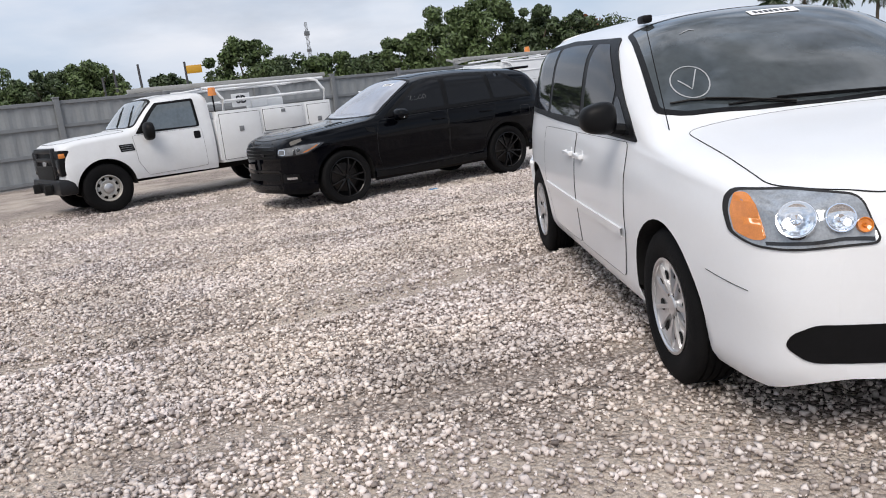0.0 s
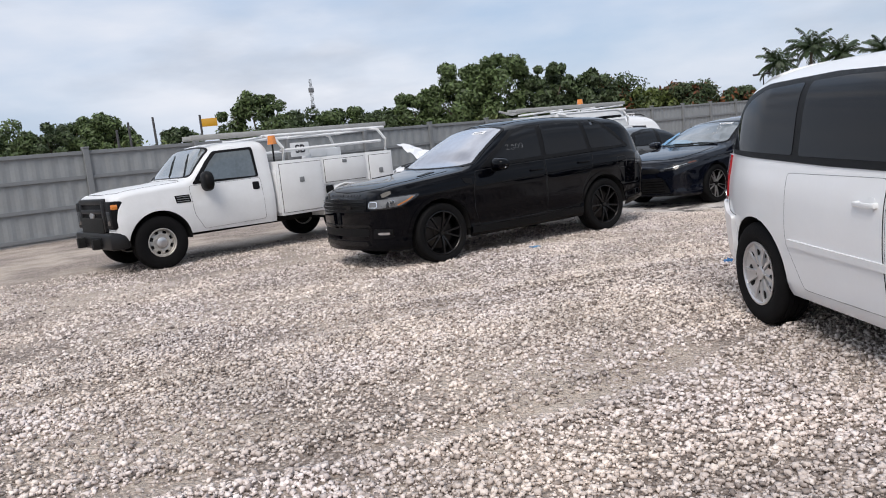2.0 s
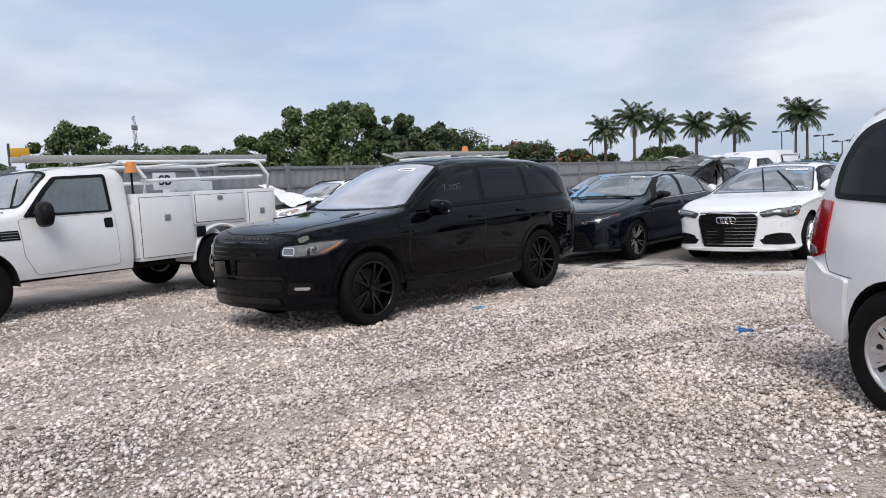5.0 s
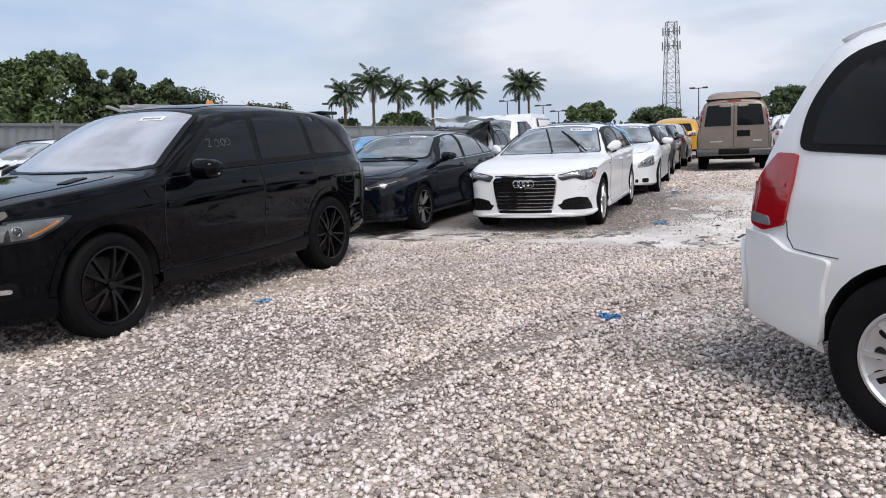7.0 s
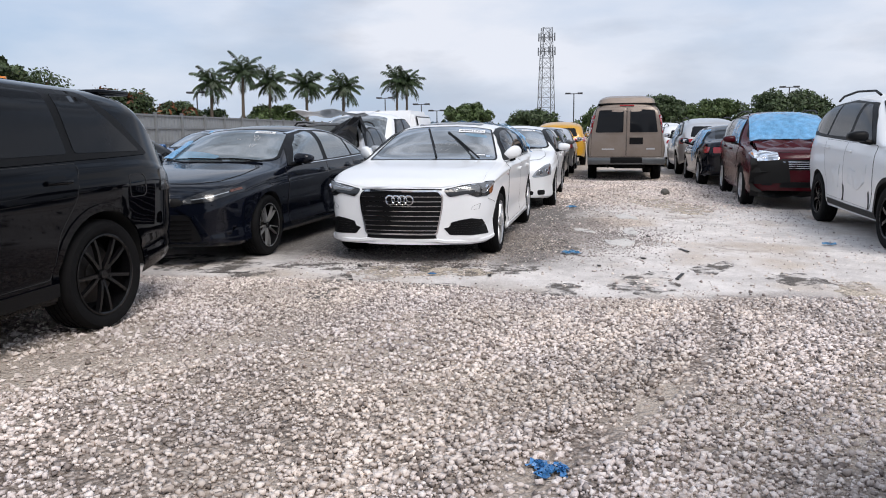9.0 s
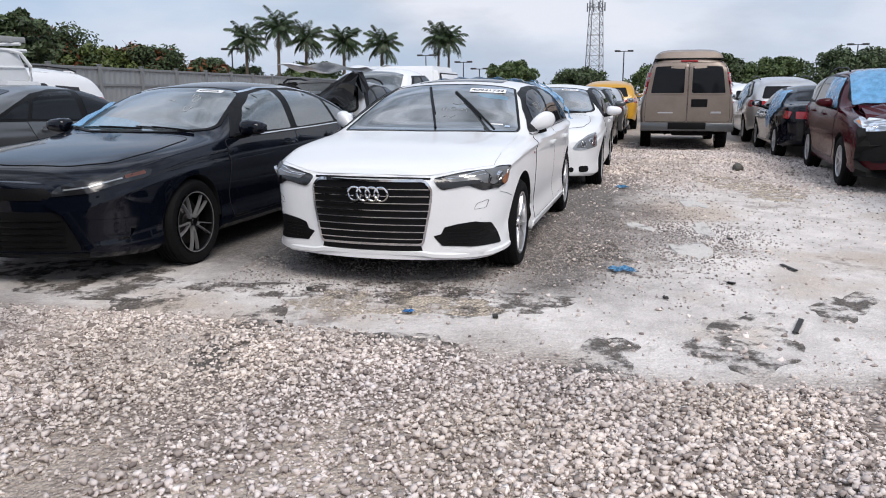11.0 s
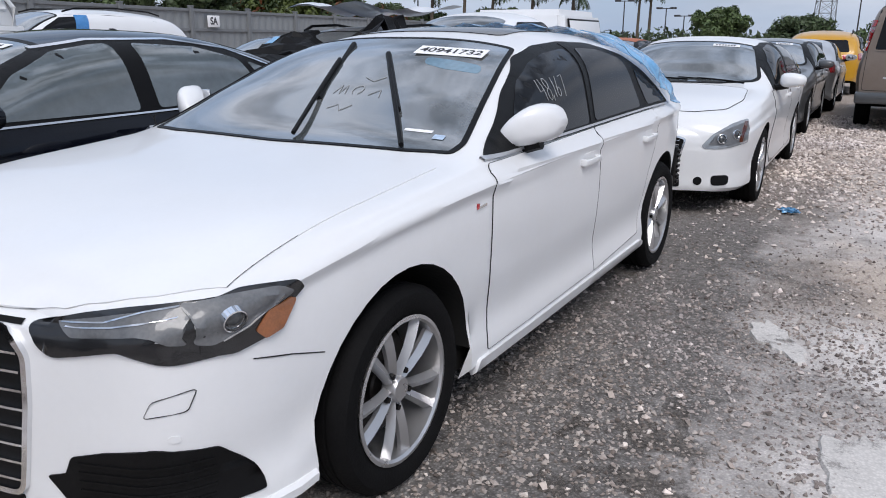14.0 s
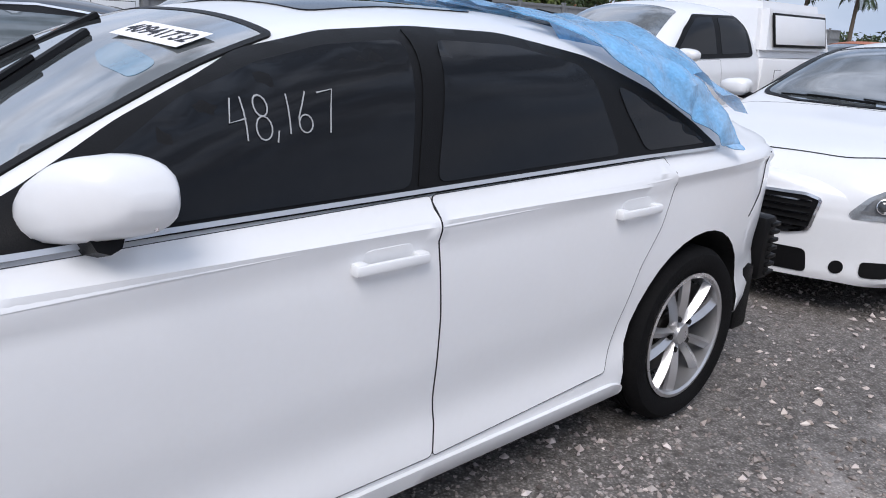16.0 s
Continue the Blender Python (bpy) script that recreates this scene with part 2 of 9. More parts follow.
def box(bm, x0, x1, y0, y1, z0, z1, bevel=0.0, m=None, seg=2):
    r = bmesh.ops.create_cube(bm, size=1.0)
    vs = r["verts"]
    for v in vs:
        v.co = Vector(((x0 + x1) / 2 + v.co.x * (x1 - x0), (y0 + y1) / 2 + v.co.y * (y1 - y0), (z0 + z1) / 2 + v.co.z * (z1 - z0)))
    if bevel:
        es = list({e for v in vs for e in v.link_edges})
        g = bmesh.ops.bevel(bm, geom=es, offset=bevel, segments=seg, affect="EDGES", profile=0.5)
        vs = list({v for f in g["faces"] for v in f.verts} | {v for v in vs if v.is_valid})
    if m is not None:
        bmesh.ops.transform(bm, matrix=m, verts=[v for v in vs if v.is_valid])
    return vs


def boxes(*args, bevel=0.01):
    bm = bmesh.new()
    for a in args:
        box(bm, *a, bevel=bevel)
    return bm


def rod(bm, p0, p1, r0, r1=None, n=8):
    p0, p1 = Vector(p0), Vector(p1)
    d = p1 - p0
    m = Matrix.Translation((p0 + p1) / 2) @ d.to_track_quat("Z", "Y").to_matrix().to_4x4()
    bmesh.ops.create_cone(bm, cap_ends=True, segments=n, radius1=r0, radius2=r0 if r1 is None else r1, depth=d.length, matrix=m)


def tube(pts, r, n=7, close=False):
    """A round bar along a line of points: verts and faces."""
    pts = [Vector(p) for p in pts]
    vs, fs = [], []
    k = len(pts)
    for i, p in enumerate(pts):
        a = pts[(i - 1) % k] if (close or i) else p
        b = pts[(i + 1) % k] if (close or i < k - 1) else p
        q = (b - a).to_track_quat("Z", "Y").to_matrix()
        for j in range(n):
            t = 2 * math.pi * j / n
            vs.append(p + q @ Vector((r * math.cos(t), r * math.sin(t), 0)))
    for i in range(k if close else k - 1):
        for j in range(n):
            a, b = i * n + j, i * n + (j + 1) % n
            c, d = ((i + 1) % k) * n + (j + 1) % n, ((i + 1) % k) * n + j
            fs.append((a, b, c, d))
    if not close:
        fs.append(tuple(range(n - 1, -1, -1)))
        fs.append(tuple(range((k - 1) * n, k * n)))
    return vs, fs


def lathe(profile, n=48, axis="y"):
    """Turns (radius, height) points round the y axis: verts and faces."""
    vs, fs = [], []
    k = len(profile)
    for i in range(n):
        a = 2 * math.pi * i / n
        for r, h in profile:
            vs.append((r * math.cos(a), h, r * math.sin(a)))
    for i in range(n):
        for j in range(k - 1):
            fs.append((i * k + j, ((i + 1) % n) * k + j, ((i + 1) % n) * k + j + 1, i * k + j + 1))
    return vs, fs


def merge(*packs):
    vs, fs = [], []
    for v, f in packs:
        o = len(vs)
        vs += [tuple(q) for q in v]
        fs += [tuple(i + o for i in face) for face in f]
    return vs, fs


def islands(verts, faces):
    """Splits verts and faces into their separate pieces."""
    root = list(range(len(verts)))

    def find(i):
        while root[i] != i:
            root[i] = root[root[i]]
            i = root[i]
        return i
    for f in faces:
        for i in f[1:]:
            root[find(i)] = find(f[0])
    groups = {}
    for f in faces:
        groups.setdefault(find(f[0]), []).append(f)
    packs = []
    for fs in groups.values():
        used = sorted({i for f in fs for i in f})
        at = {i: k for k, i in enumerate(used)}
        packs.append(([verts[i] for i in used], [tuple(at[i] for i in f) for f in fs]))
    return packs


def pchip(points):
    """A smooth curve through (x, value) points that never overshoots."""
    p = sorted(points)
    x, y = np.array([a for a, _ in p], float), np.array([b for _, b in p], float)
    h = np.diff(x)
    d = np.diff(y) / h
    s = np.zeros(len(x))
    for i in range(1, len(x) - 1):
        if d[i - 1] * d[i] > 0:
            w1, w2 = 2 * h[i] + h[i - 1], h[i] + 2 * h[i - 1]
            s[i] = (w1 + w2) / (w1 / d[i - 1] + w2 / d[i])
    s[0], s[-1] = d[0], d[-1]

    def exact(q):
        q = np.clip(np.asarray(q, float), x[0], x[-1])
        i = np.clip(np.searchsorted(x, q) - 1, 0, len(x) - 2)
        t = (q - x[i]) / h[i]
        return ((1 + 2 * t) * (1 - t) ** 2 * y[i] + t * (1 - t) ** 2 * h[i] * s[i] + t * t * (3 - 2 * t) * y[i + 1] + t * t * (t - 1) * h[i] * s[i + 1])
    gx = np.unique(np.concatenate([np.linspace(x[0], x[-1], 1600), x]))
    gy = exact(gx)
    return lambda q: np.interp(q, gx, gy)


def inside(poly, px, py):
    x, y = poly[:, 0], poly[:, 1]
    x2, y2 = np.roll(x, -1), np.roll(y, -1)
    r = np.zeros(len(px), bool)
    for a, b, c, d in zip(x, y, x2, y2):
        if b != d:
            r ^= ((b > py) != (d > py)) & (px < (c - a) * (py - b) / (d - b) + a)
    return r


def rounded(points, r=0.03, seg=4):
    """A closed outline with its corners rounded; a point may carry its own radius."""
    out = []
    k = len(points)
    for i in range(k):
        p, a, b = (Vector(points[j][:2]) for j in (i, i - 1, (i + 1) % k))
        rad = points[i][2] if len(points[i]) > 2 else r
        da, db = a - p, b - p
        c = min(rad, da.length * 0.45, db.length * 0.45)
        if c < 1e-4:
            out.append(tuple(p))
            continue
        s, e = p + da.normalized() * c, p + db.normalized() * c
        for j in range(seg + 1):
            t = j / seg
            out.append(tuple(s * (1 - t) ** 2 + p * 2 * t * (1 - t) + e * t * t))
    return out


def dense(poly, g):
    out = []
    for i, p in enumerate(poly):
        q = poly[(i + 1) % len(poly)]
        n = max(1, int(math.ceil(math.dist(p, q) / g)))
        out += [(p[0] + (q[0] - p[0]) * j / n, p[1] + (q[1] - p[1]) * j / n) for j in range(n)]
    return out


# ---- vehicles ----
class Shell:
    """The outer surface of a vehicle: nose towards +x, front axle at x = 0, z up from the ground."""

    def __init__(self, top, belt, half, low, wb, arch, wr, kk=0.22, mm=None, nn=None, prof=None, bulge=0.10, tail_bulge=0.06):
        self.top, self.belt, self.half, self.low = pchip(top), pchip(belt), pchip(half), pchip(low)
        xs = [p[0] for p in half]
        self.x1, self.x0 = max(xs), min(xs)
        self.wb, self.arch, self.wr, self.kk = wb, arch, wr, kk
        self.mm, self.nn = pchip(mm), pchip(nn)
        self.prof = pchip(prof or [(0, 0.93), (0.08, 0.965), (0.3, 0.985), (0.55, 1.0), (0.78, 0.99), (1.0, 0.955)])
        self.bulge, self.tail = bulge, tail_bulge

    def Y(self, x, z):
        x, z = np.broadcast_arrays(np.asarray(x, float), np.asarray(z, float))
        lo, be, to, w = self.low(x), self.belt(x), self.top(x), self.half(x)
        f = np.clip((z - lo) / (be - lo), 0, 1)
        h = np.clip((z - be) / np.maximum(to - be, 1e-3), 0, 1)
        up = (w * self.prof(1.0) - self.kk * np.clip(z - be, 0, 9)) * np.power(np.clip(1 - np.power(h, self.mm(x)), 0, 1), 1 / self.nn(x))
        return np.where(z <= be, w * self.prof(f), up)

    def X(self, y, z, front=True):
        y, z = np.broadcast_arrays(np.abs(np.asarray(y, float)), np.asarray(z, float))
        end = self.x1 if front else self.x0
        yn = np.maximum(self.Y(end, z), 1e-4)
        bulge = self.bulge if front else -self.tail
        cap = end + bulge * (1 - np.clip(y / yn, 0, 1) ** 2)
        lo = np.full(y.shape, end - 1.4 if front else end + 1.4)
        hi = np.full(y.shape, end)
        for _ in range(20):
            mid = (lo + hi) / 2
            ok = self.Y(mid, z) >= y
            lo, hi = np.where(ok, mid, lo), np.where(ok, hi, mid)
        return np.where(y <= yn, cap, lo)

    def Z(self, x, y):
        x, y = np.broadcast_arrays(np.asarray(x, float), np.abs(np.asarray(y, float)))
        lo, hi = self.belt(x) - 0.15, self.top(x) + 0.0
        for _ in range(20):
            mid = (lo + hi) / 2
            ok = self.Y(x, mid) >= y
            lo, hi = np.where(ok, mid, lo), np.where(ok, hi, mid)
        return lo

    def place(self, view, u, v):
        u, v = np.asarray(u, float), np.asarray(v, float)
        if view == "left":
            return np.stack([u, self.Y(u, v), v], -1)
        if view == "right":
            return np.stack([u, -self.Y(u, v), v], -1)
        if view == "top":
            return np.stack([u, v, self.Z(u, v)], -1)
        return np.stack([self.X(u, v, view == "front"), u, v], -1)

    def normal(self, view, u, v):
        e = 0.004
        du = self.place(view, u + e, v) - self.place(view, u - e, v)
        dv = self.place(view, u, v + e) - self.place(view, u, v - e)
        n = np.cross(du, dv)
        n /= np.maximum(np.linalg.norm(n, axis=-1, keepdims=True), 1e-9)
        out = {"left": (0, 1, 0), "right": (0, -1, 0), "top": (0, 0, 1), "front": (1, 0, 0), "rear": (-1, 0, 0)}[view]
        s = np.sign((n * np.array(out)).sum(-1, keepdims=True))
        return n * np.where(s == 0, 1, s)

    def panel(self, view, outline, off=0.003, depth=0.006, g=0.06, holes=()):
        """A plate that lies on the shell, with its outline drawn in a view: verts and faces."""
        loops = [dense(outline, g)] + [dense(h, g) for h in holes]
        pts, edges = [], []
        for lp in loops:
            o = len(pts)
            pts += lp
            edges += [(o + i, o + (i + 1) % len(lp)) for i in range(len(lp))]
        P = np.array(loops[0])
        gx, gy = np.meshgrid(np.arange(P[:, 0].min() + g / 2, P[:, 0].max(), g), np.arange(P[:, 1].min() + g / 2, P[:, 1].max(), g))
        gx, gy = gx.ravel(), gy.ravel()
        if len(gx):
            ok = inside(P, gx, gy)
            for h in loops[1:]:
                ok &= ~inside(np.array(h), gx, gy)
            pts = pts + list(zip(gx[ok].tolist(), gy[ok].tolist()))
        vo, _, fo, *_ = delaunay_2d_cdt([Vector(p) for p in pts], edges, [], 0, 1e-5)
        V = np.array([tuple(v) for v in vo])
        F = np.array([tuple(f) for f in fo if len(f) == 3])
        c = V[F].mean(1)
        ok = inside(P, c[:, 0], c[:, 1])
        for h in loops[1:]:
            ok &= ~inside(np.array(h), c[:, 0], c[:, 1])
        F = F[ok]
        p, n = self.place(view, V[:, 0], V[:, 1]), self.normal(view, V[:, 0], V[:, 1])
        q = p + n * off
        tri = q[F]
        fn = np.cross(tri[:, 1] - tri[:, 0], tri[:, 2] - tri[:, 0])
        flip = (fn * n[F[:, 0]]).sum(-1) < 0
        F[flip] = F[flip][:, ::-1]
        count = {}
        for a, b, d in F.tolist():
            for e in ((a, b), (b, d), (d, a)):
                count[e] = 1
        rim = [e for e in count if (e[1], e[0]) not in count]
        used = sorted({i for e in rim for i in e})
        idx = {i: len(q) + k for k, i in enumerate(used)}
        verts = q.tolist() + (q[used] - n[used] * depth).tolist() if used else q.tolist()
        faces = [tuple(f) for f in F.tolist()] + [(b, a, idx[a], idx[b]) for a, b in rim]
        return verts, faces

    def strip(self, view, line, width=0.007, off=0.002, depth=0.004, closed=False):
        """A narrow band along a line on the shell."""
        pts = [Vector(p[:2]) for p in line]
        k = len(pts)
        fine = []
        for i in range(k if closed else k - 1):
            a, b = pts[i], pts[(i + 1) % k]
            n = max(1, int((b - a).length / 0.025))
            fine += [a.lerp(b, j / n) for j in range(n)]
        if not closed:
            fine.append(pts[-1])
        A, B = [], []
        k = len(fine)
        for i, p in enumerate(fine):
            a = fine[(i - 1) % k] if closed or i else p
            b = fine[(i + 1) % k] if closed or i < k - 1 else p
            d = (b - a).normalized() if (b - a).length > 1e-9 else Vector((1, 0))
            s = Vector((-d.y, d.x)) * width / 2
            A.append(p + s)
            B.append(p - s)
        UV = np.array([tuple(p) for p in A + B])
        p, n = self.place(view, UV[:, 0], UV[:, 1]), self.normal(view, UV[:, 0], UV[:, 1])
        q, low = p + n * off, p + n * (off - depth)
        verts = q.tolist() + low.tolist()
        faces = []
        for i in range(k if closed else k - 1):
            j = (i + 1) % k
            faces += [(i, j, k + j, k + i), (2 * k + i, 2 * k + j, j, i), (k + i, k + j, 3 * k + j, 3 * k + i)]
        return verts, faces

    def body(self, step=0.09):
        """The closed body with its wheel arches: verts and faces."""
        x1, x0, R = self.x1, self.x0, self.arch
        xs = set()
        for a in np.linspace(0, 1, 9):
            xs.add(round(x1 - 0.45 * a ** 1.7, 4))
            xs.add(round(x0 + 0.45 * a ** 1.7, 4))
        xs |= {round(v, 4) for v in np.arange(x0 + 0.45, x1 - 0.44, step)}
        for c in (0.0, -self.wb):
            xs = {v for v in xs if not (c - R - 0.03 < v < c + R + 0.03)}
            xs |= {round(c + R * math.sin(t), 4) for t in np.linspace(-math.pi / 2, math.pi / 2, 19)}
            xs |= {round(c - R - 0.003, 4), round(c + R + 0.003, 4)}
        xs = np.array(sorted((v for v in xs if x0 <= v <= x1), reverse=True))
        lowz = self.low(xs)
        for c in (0.0, -self.wb):
            d = np.abs(xs - c)
            a = self.wr + np.sqrt(np.clip(R * R - d * d, 0, None))
            lowz = np.where(d <= R + 1e-4, np.maximum(lowz, a), lowz)
        be, to, w, mm, nn = self.belt(xs), self.top(xs), self.half(xs), self.mm(xs), self.nn(xs)
        cols = []
        lowz = np.minimum(lowz, be - 0.02)
        low0 = np.minimum(self.low(xs), be - 0.02)
        split = np.clip(low0 + 0.77 * (be - low0), lowz + 0.3 * (be - lowz), be - 0.01)
        for f in np.linspace(0, 1, 13)[:-1]:
            z = lowz + (split - lowz) * f
            cols.append(np.stack([xs, self.Y(xs, z), z], -1))
        for f in (0.77, 0.80, 0.83, 0.86, 0.88, 0.90, 0.92, 0.945, 0.965, 0.985, 1.0):
            z = split + (be - split) * (f - 0.77) / 0.23
            cols.append(np.stack([xs, self.Y(xs, z), z], -1))
        for a in np.linspace(0, math.pi / 2, 15)[1:]:
            s = np.power(max(math.cos(a), 0.0), 2 / nn) if a < math.pi / 2 - 1e-6 else np.zeros(len(xs))
            h = np.power(math.sin(a), 2 / mm)
            z = be + h * (to - be)
            cols.append(np.stack([xs, (w * self.prof(1.0) - self.kk * (z - be)) * s, z], -1))
        G = np.stack(cols, 1)
        ns, nk = G.shape[:2]
        verts = G.reshape(-1, 3).tolist()
        M = G.copy()
        M[..., 1] *= -1
        verts += M.reshape(-1, 3).tolist()
        o = ns * nk
        faces = []
        for i in range(ns - 1):
            for j in range(nk - 1):
                a, b, c, d = i * nk + j, (i + 1) * nk + j, (i + 1) * nk + j + 1, i * nk + j + 1
                if j == nk - 2:
                    faces += [(a, b, c, d), (o + b, o + a, d, c)]
                else:
                    faces += [(a, b, c, d), (o + b, o + a, o + d, o + c)]
        for i, bul, flip in ((0, self.bulge, False), (ns - 1, -self.tail, True)):
            rows = []
            for j in range(nk - 1):
                p = G[i, j]
                row = [i * nk + j]
                for s in np.linspace(1, -1, 13)[1:-1]:
                    verts.append([p[0] + bul * (1 - s * s), p[1] * s, p[2]])
                    row.append(len(verts) - 1)
                row.append(o + i * nk + j)
                rows.append(row)
            topv = i * nk + nk - 1
            rows.append([topv] * 13)
            for r0, r1 in zip(rows, rows[1:]):
                for q in range(len(r0) - 1):
                    f = [r0[q], r1[q], r1[q + 1], r0[q + 1]] if len(set(r1)) > 1 else [r0[q], r1[0], r0[q + 1]]
                    faces.append(tuple(f[::-1] if not flip else f))
        return verts, faces

    def liner(self):
        """Dark wheel housings and floor under the body."""
        bm = bmesh.new()
        zlo = float(self.low(-self.wb / 2)) + 0.02
        wid = float(self.half(-self.wb / 2))
        R = self.arch
        box(bm, -self.wb + R, -R, -wid * 0.9, wid * 0.9, zlo, zlo + 0.25)
        box(bm, R, self.x1 - 0.2, -wid * 0.62, wid * 0.62, zlo + 0.05, zlo + 0.3)
        box(bm, self.x0 + 0.15, -self.wb - R, -wid * 0.75, wid * 0.75, zlo + 0.06, zlo + 0.3)
        for c in (0.0, -self.wb):
            box(bm, c - R - 0.02, c + R + 0.02, -wid * 0.62, wid * 0.62, zlo + 0.06, self.wr + R * 0.9)
        pack = [([tuple(v.co) for v in bm.verts], [tuple(v.index for v in f.verts) for f in bm.faces])]
        bm.verts.index_update()
        pack = [([tuple(v.co) for v in bm.verts], [tuple(v.index for v in f.verts) for f in bm.faces])]
        bm.free()
        for c in (0.0, -self.wb):
            for s in (1, -1):
                vs, fs = [], []
                n = 18
                for i in range(n + 1):
                    t = math.pi * i / n
                    x = c + R * math.cos(t)
                    z = self.wr + R * math.sin(t)
                    y = float(self.Y(x, z))
                    vs += [(x, s * (y - 0.004), z), (x, s * wid * 0.55, z)]
                for i in range(n):
                    fs.append((2 * i, 2 * i + 1, 2 * i + 3, 2 * i + 2))
                pack.append((vs, fs))
        return merge(*pack)


def tyre_mesh(r, rim_r, w):
    sh = 0.35 * (r - rim_r)
    prof = [(rim_r - 0.004, w * 0.42), (rim_r + 0.012, w * 0.46), (rim_r + (r - rim_r) * 0.4, w * 0.505), (r - sh * 0.7, w * 0.49), (r - 0.012, w * 0.43), (r, w * 0.36)]
    tread = []
    for y in (0.24, 0.08, -0.08, -0.24):
        tread += [(r, w * (y + 0.025)), (r - 0.009, w * (y + 0.018)), (r - 0.009, w * (y - 0.018)), (r, w * (y - 0.025))]
    full = prof + tread + [(a, -b) for a, b in reversed(prof)]
    return lathe(full, 56)


def spoke(r0, r1, w0, w1, y0, y1, th, ang, skew=0.0, ridge=0.0):
    """One wheel spoke from the hub out to the rim, in the wheel's own plane."""
    c, s = math.cos(ang), math.sin(ang)
    vs = []
    for k in range(5):
        t = k / 4
        r, hw, y = r0 + (r1 - r0) * t, (w0 + (w1 - w0) * t) / 2, y0 + (y1 - y0) * t + 0.010 * math.sin(math.pi * t)
        off = skew * t
        edge = [(-hw, -th), (-hw * 0.8, 0), (hw * 0.8, 0), (hw, -th)]
        if ridge:
            edge = [(-hw, -th), (-hw * (0.92 if ridge > 0 else 0.35), -0.017 if ridge > 0 else 0.0), (hw * (0.35 if ridge > 0 else 0.92), 0.0 if ridge > 0 else -0.017), (hw, -th)]
        for a, dy in edge:
            vs.append((r * c - (a + off) * s, y + dy, r * s + (a + off) * c))
    fs = []
    for k in range(4):
        for j in range(4):
            a, b = k * 4 + j, k * 4 + (j + 1) % 4
            fs.append((a, b, b + 4, a + 4))
    return vs, fs


def disc(r, y, n=24, th=0.02):
    return lathe([(0.0005, y), (r * 0.9, y), (r, y - 0.006), (r, y - th)], n)


WHEELS = {}


def wheel(parent, x, side, z, r, w, style, yface, name="wheel"):
    """A wheel with its tyre, rim, spokes, hub and brake disc; its outer face looks to +y of its own."""
    hub = new(name)
    hub.parent = parent
    hub.empty_display_size = 0.1
    hub.matrix_basis = pose(x, side * (yface - w / 2), z, 0, random.choice((0, 17, 31, 49)), 0 if side > 0 else 180)
    key = (id(style), r, w)
    if key not in WHEELS:
        WHEELS[key] = wheel_meshes(r, w, style)
    for pname, me in WHEELS[key]:
        o = new(pname, me)
        o.parent = hub
    return hub


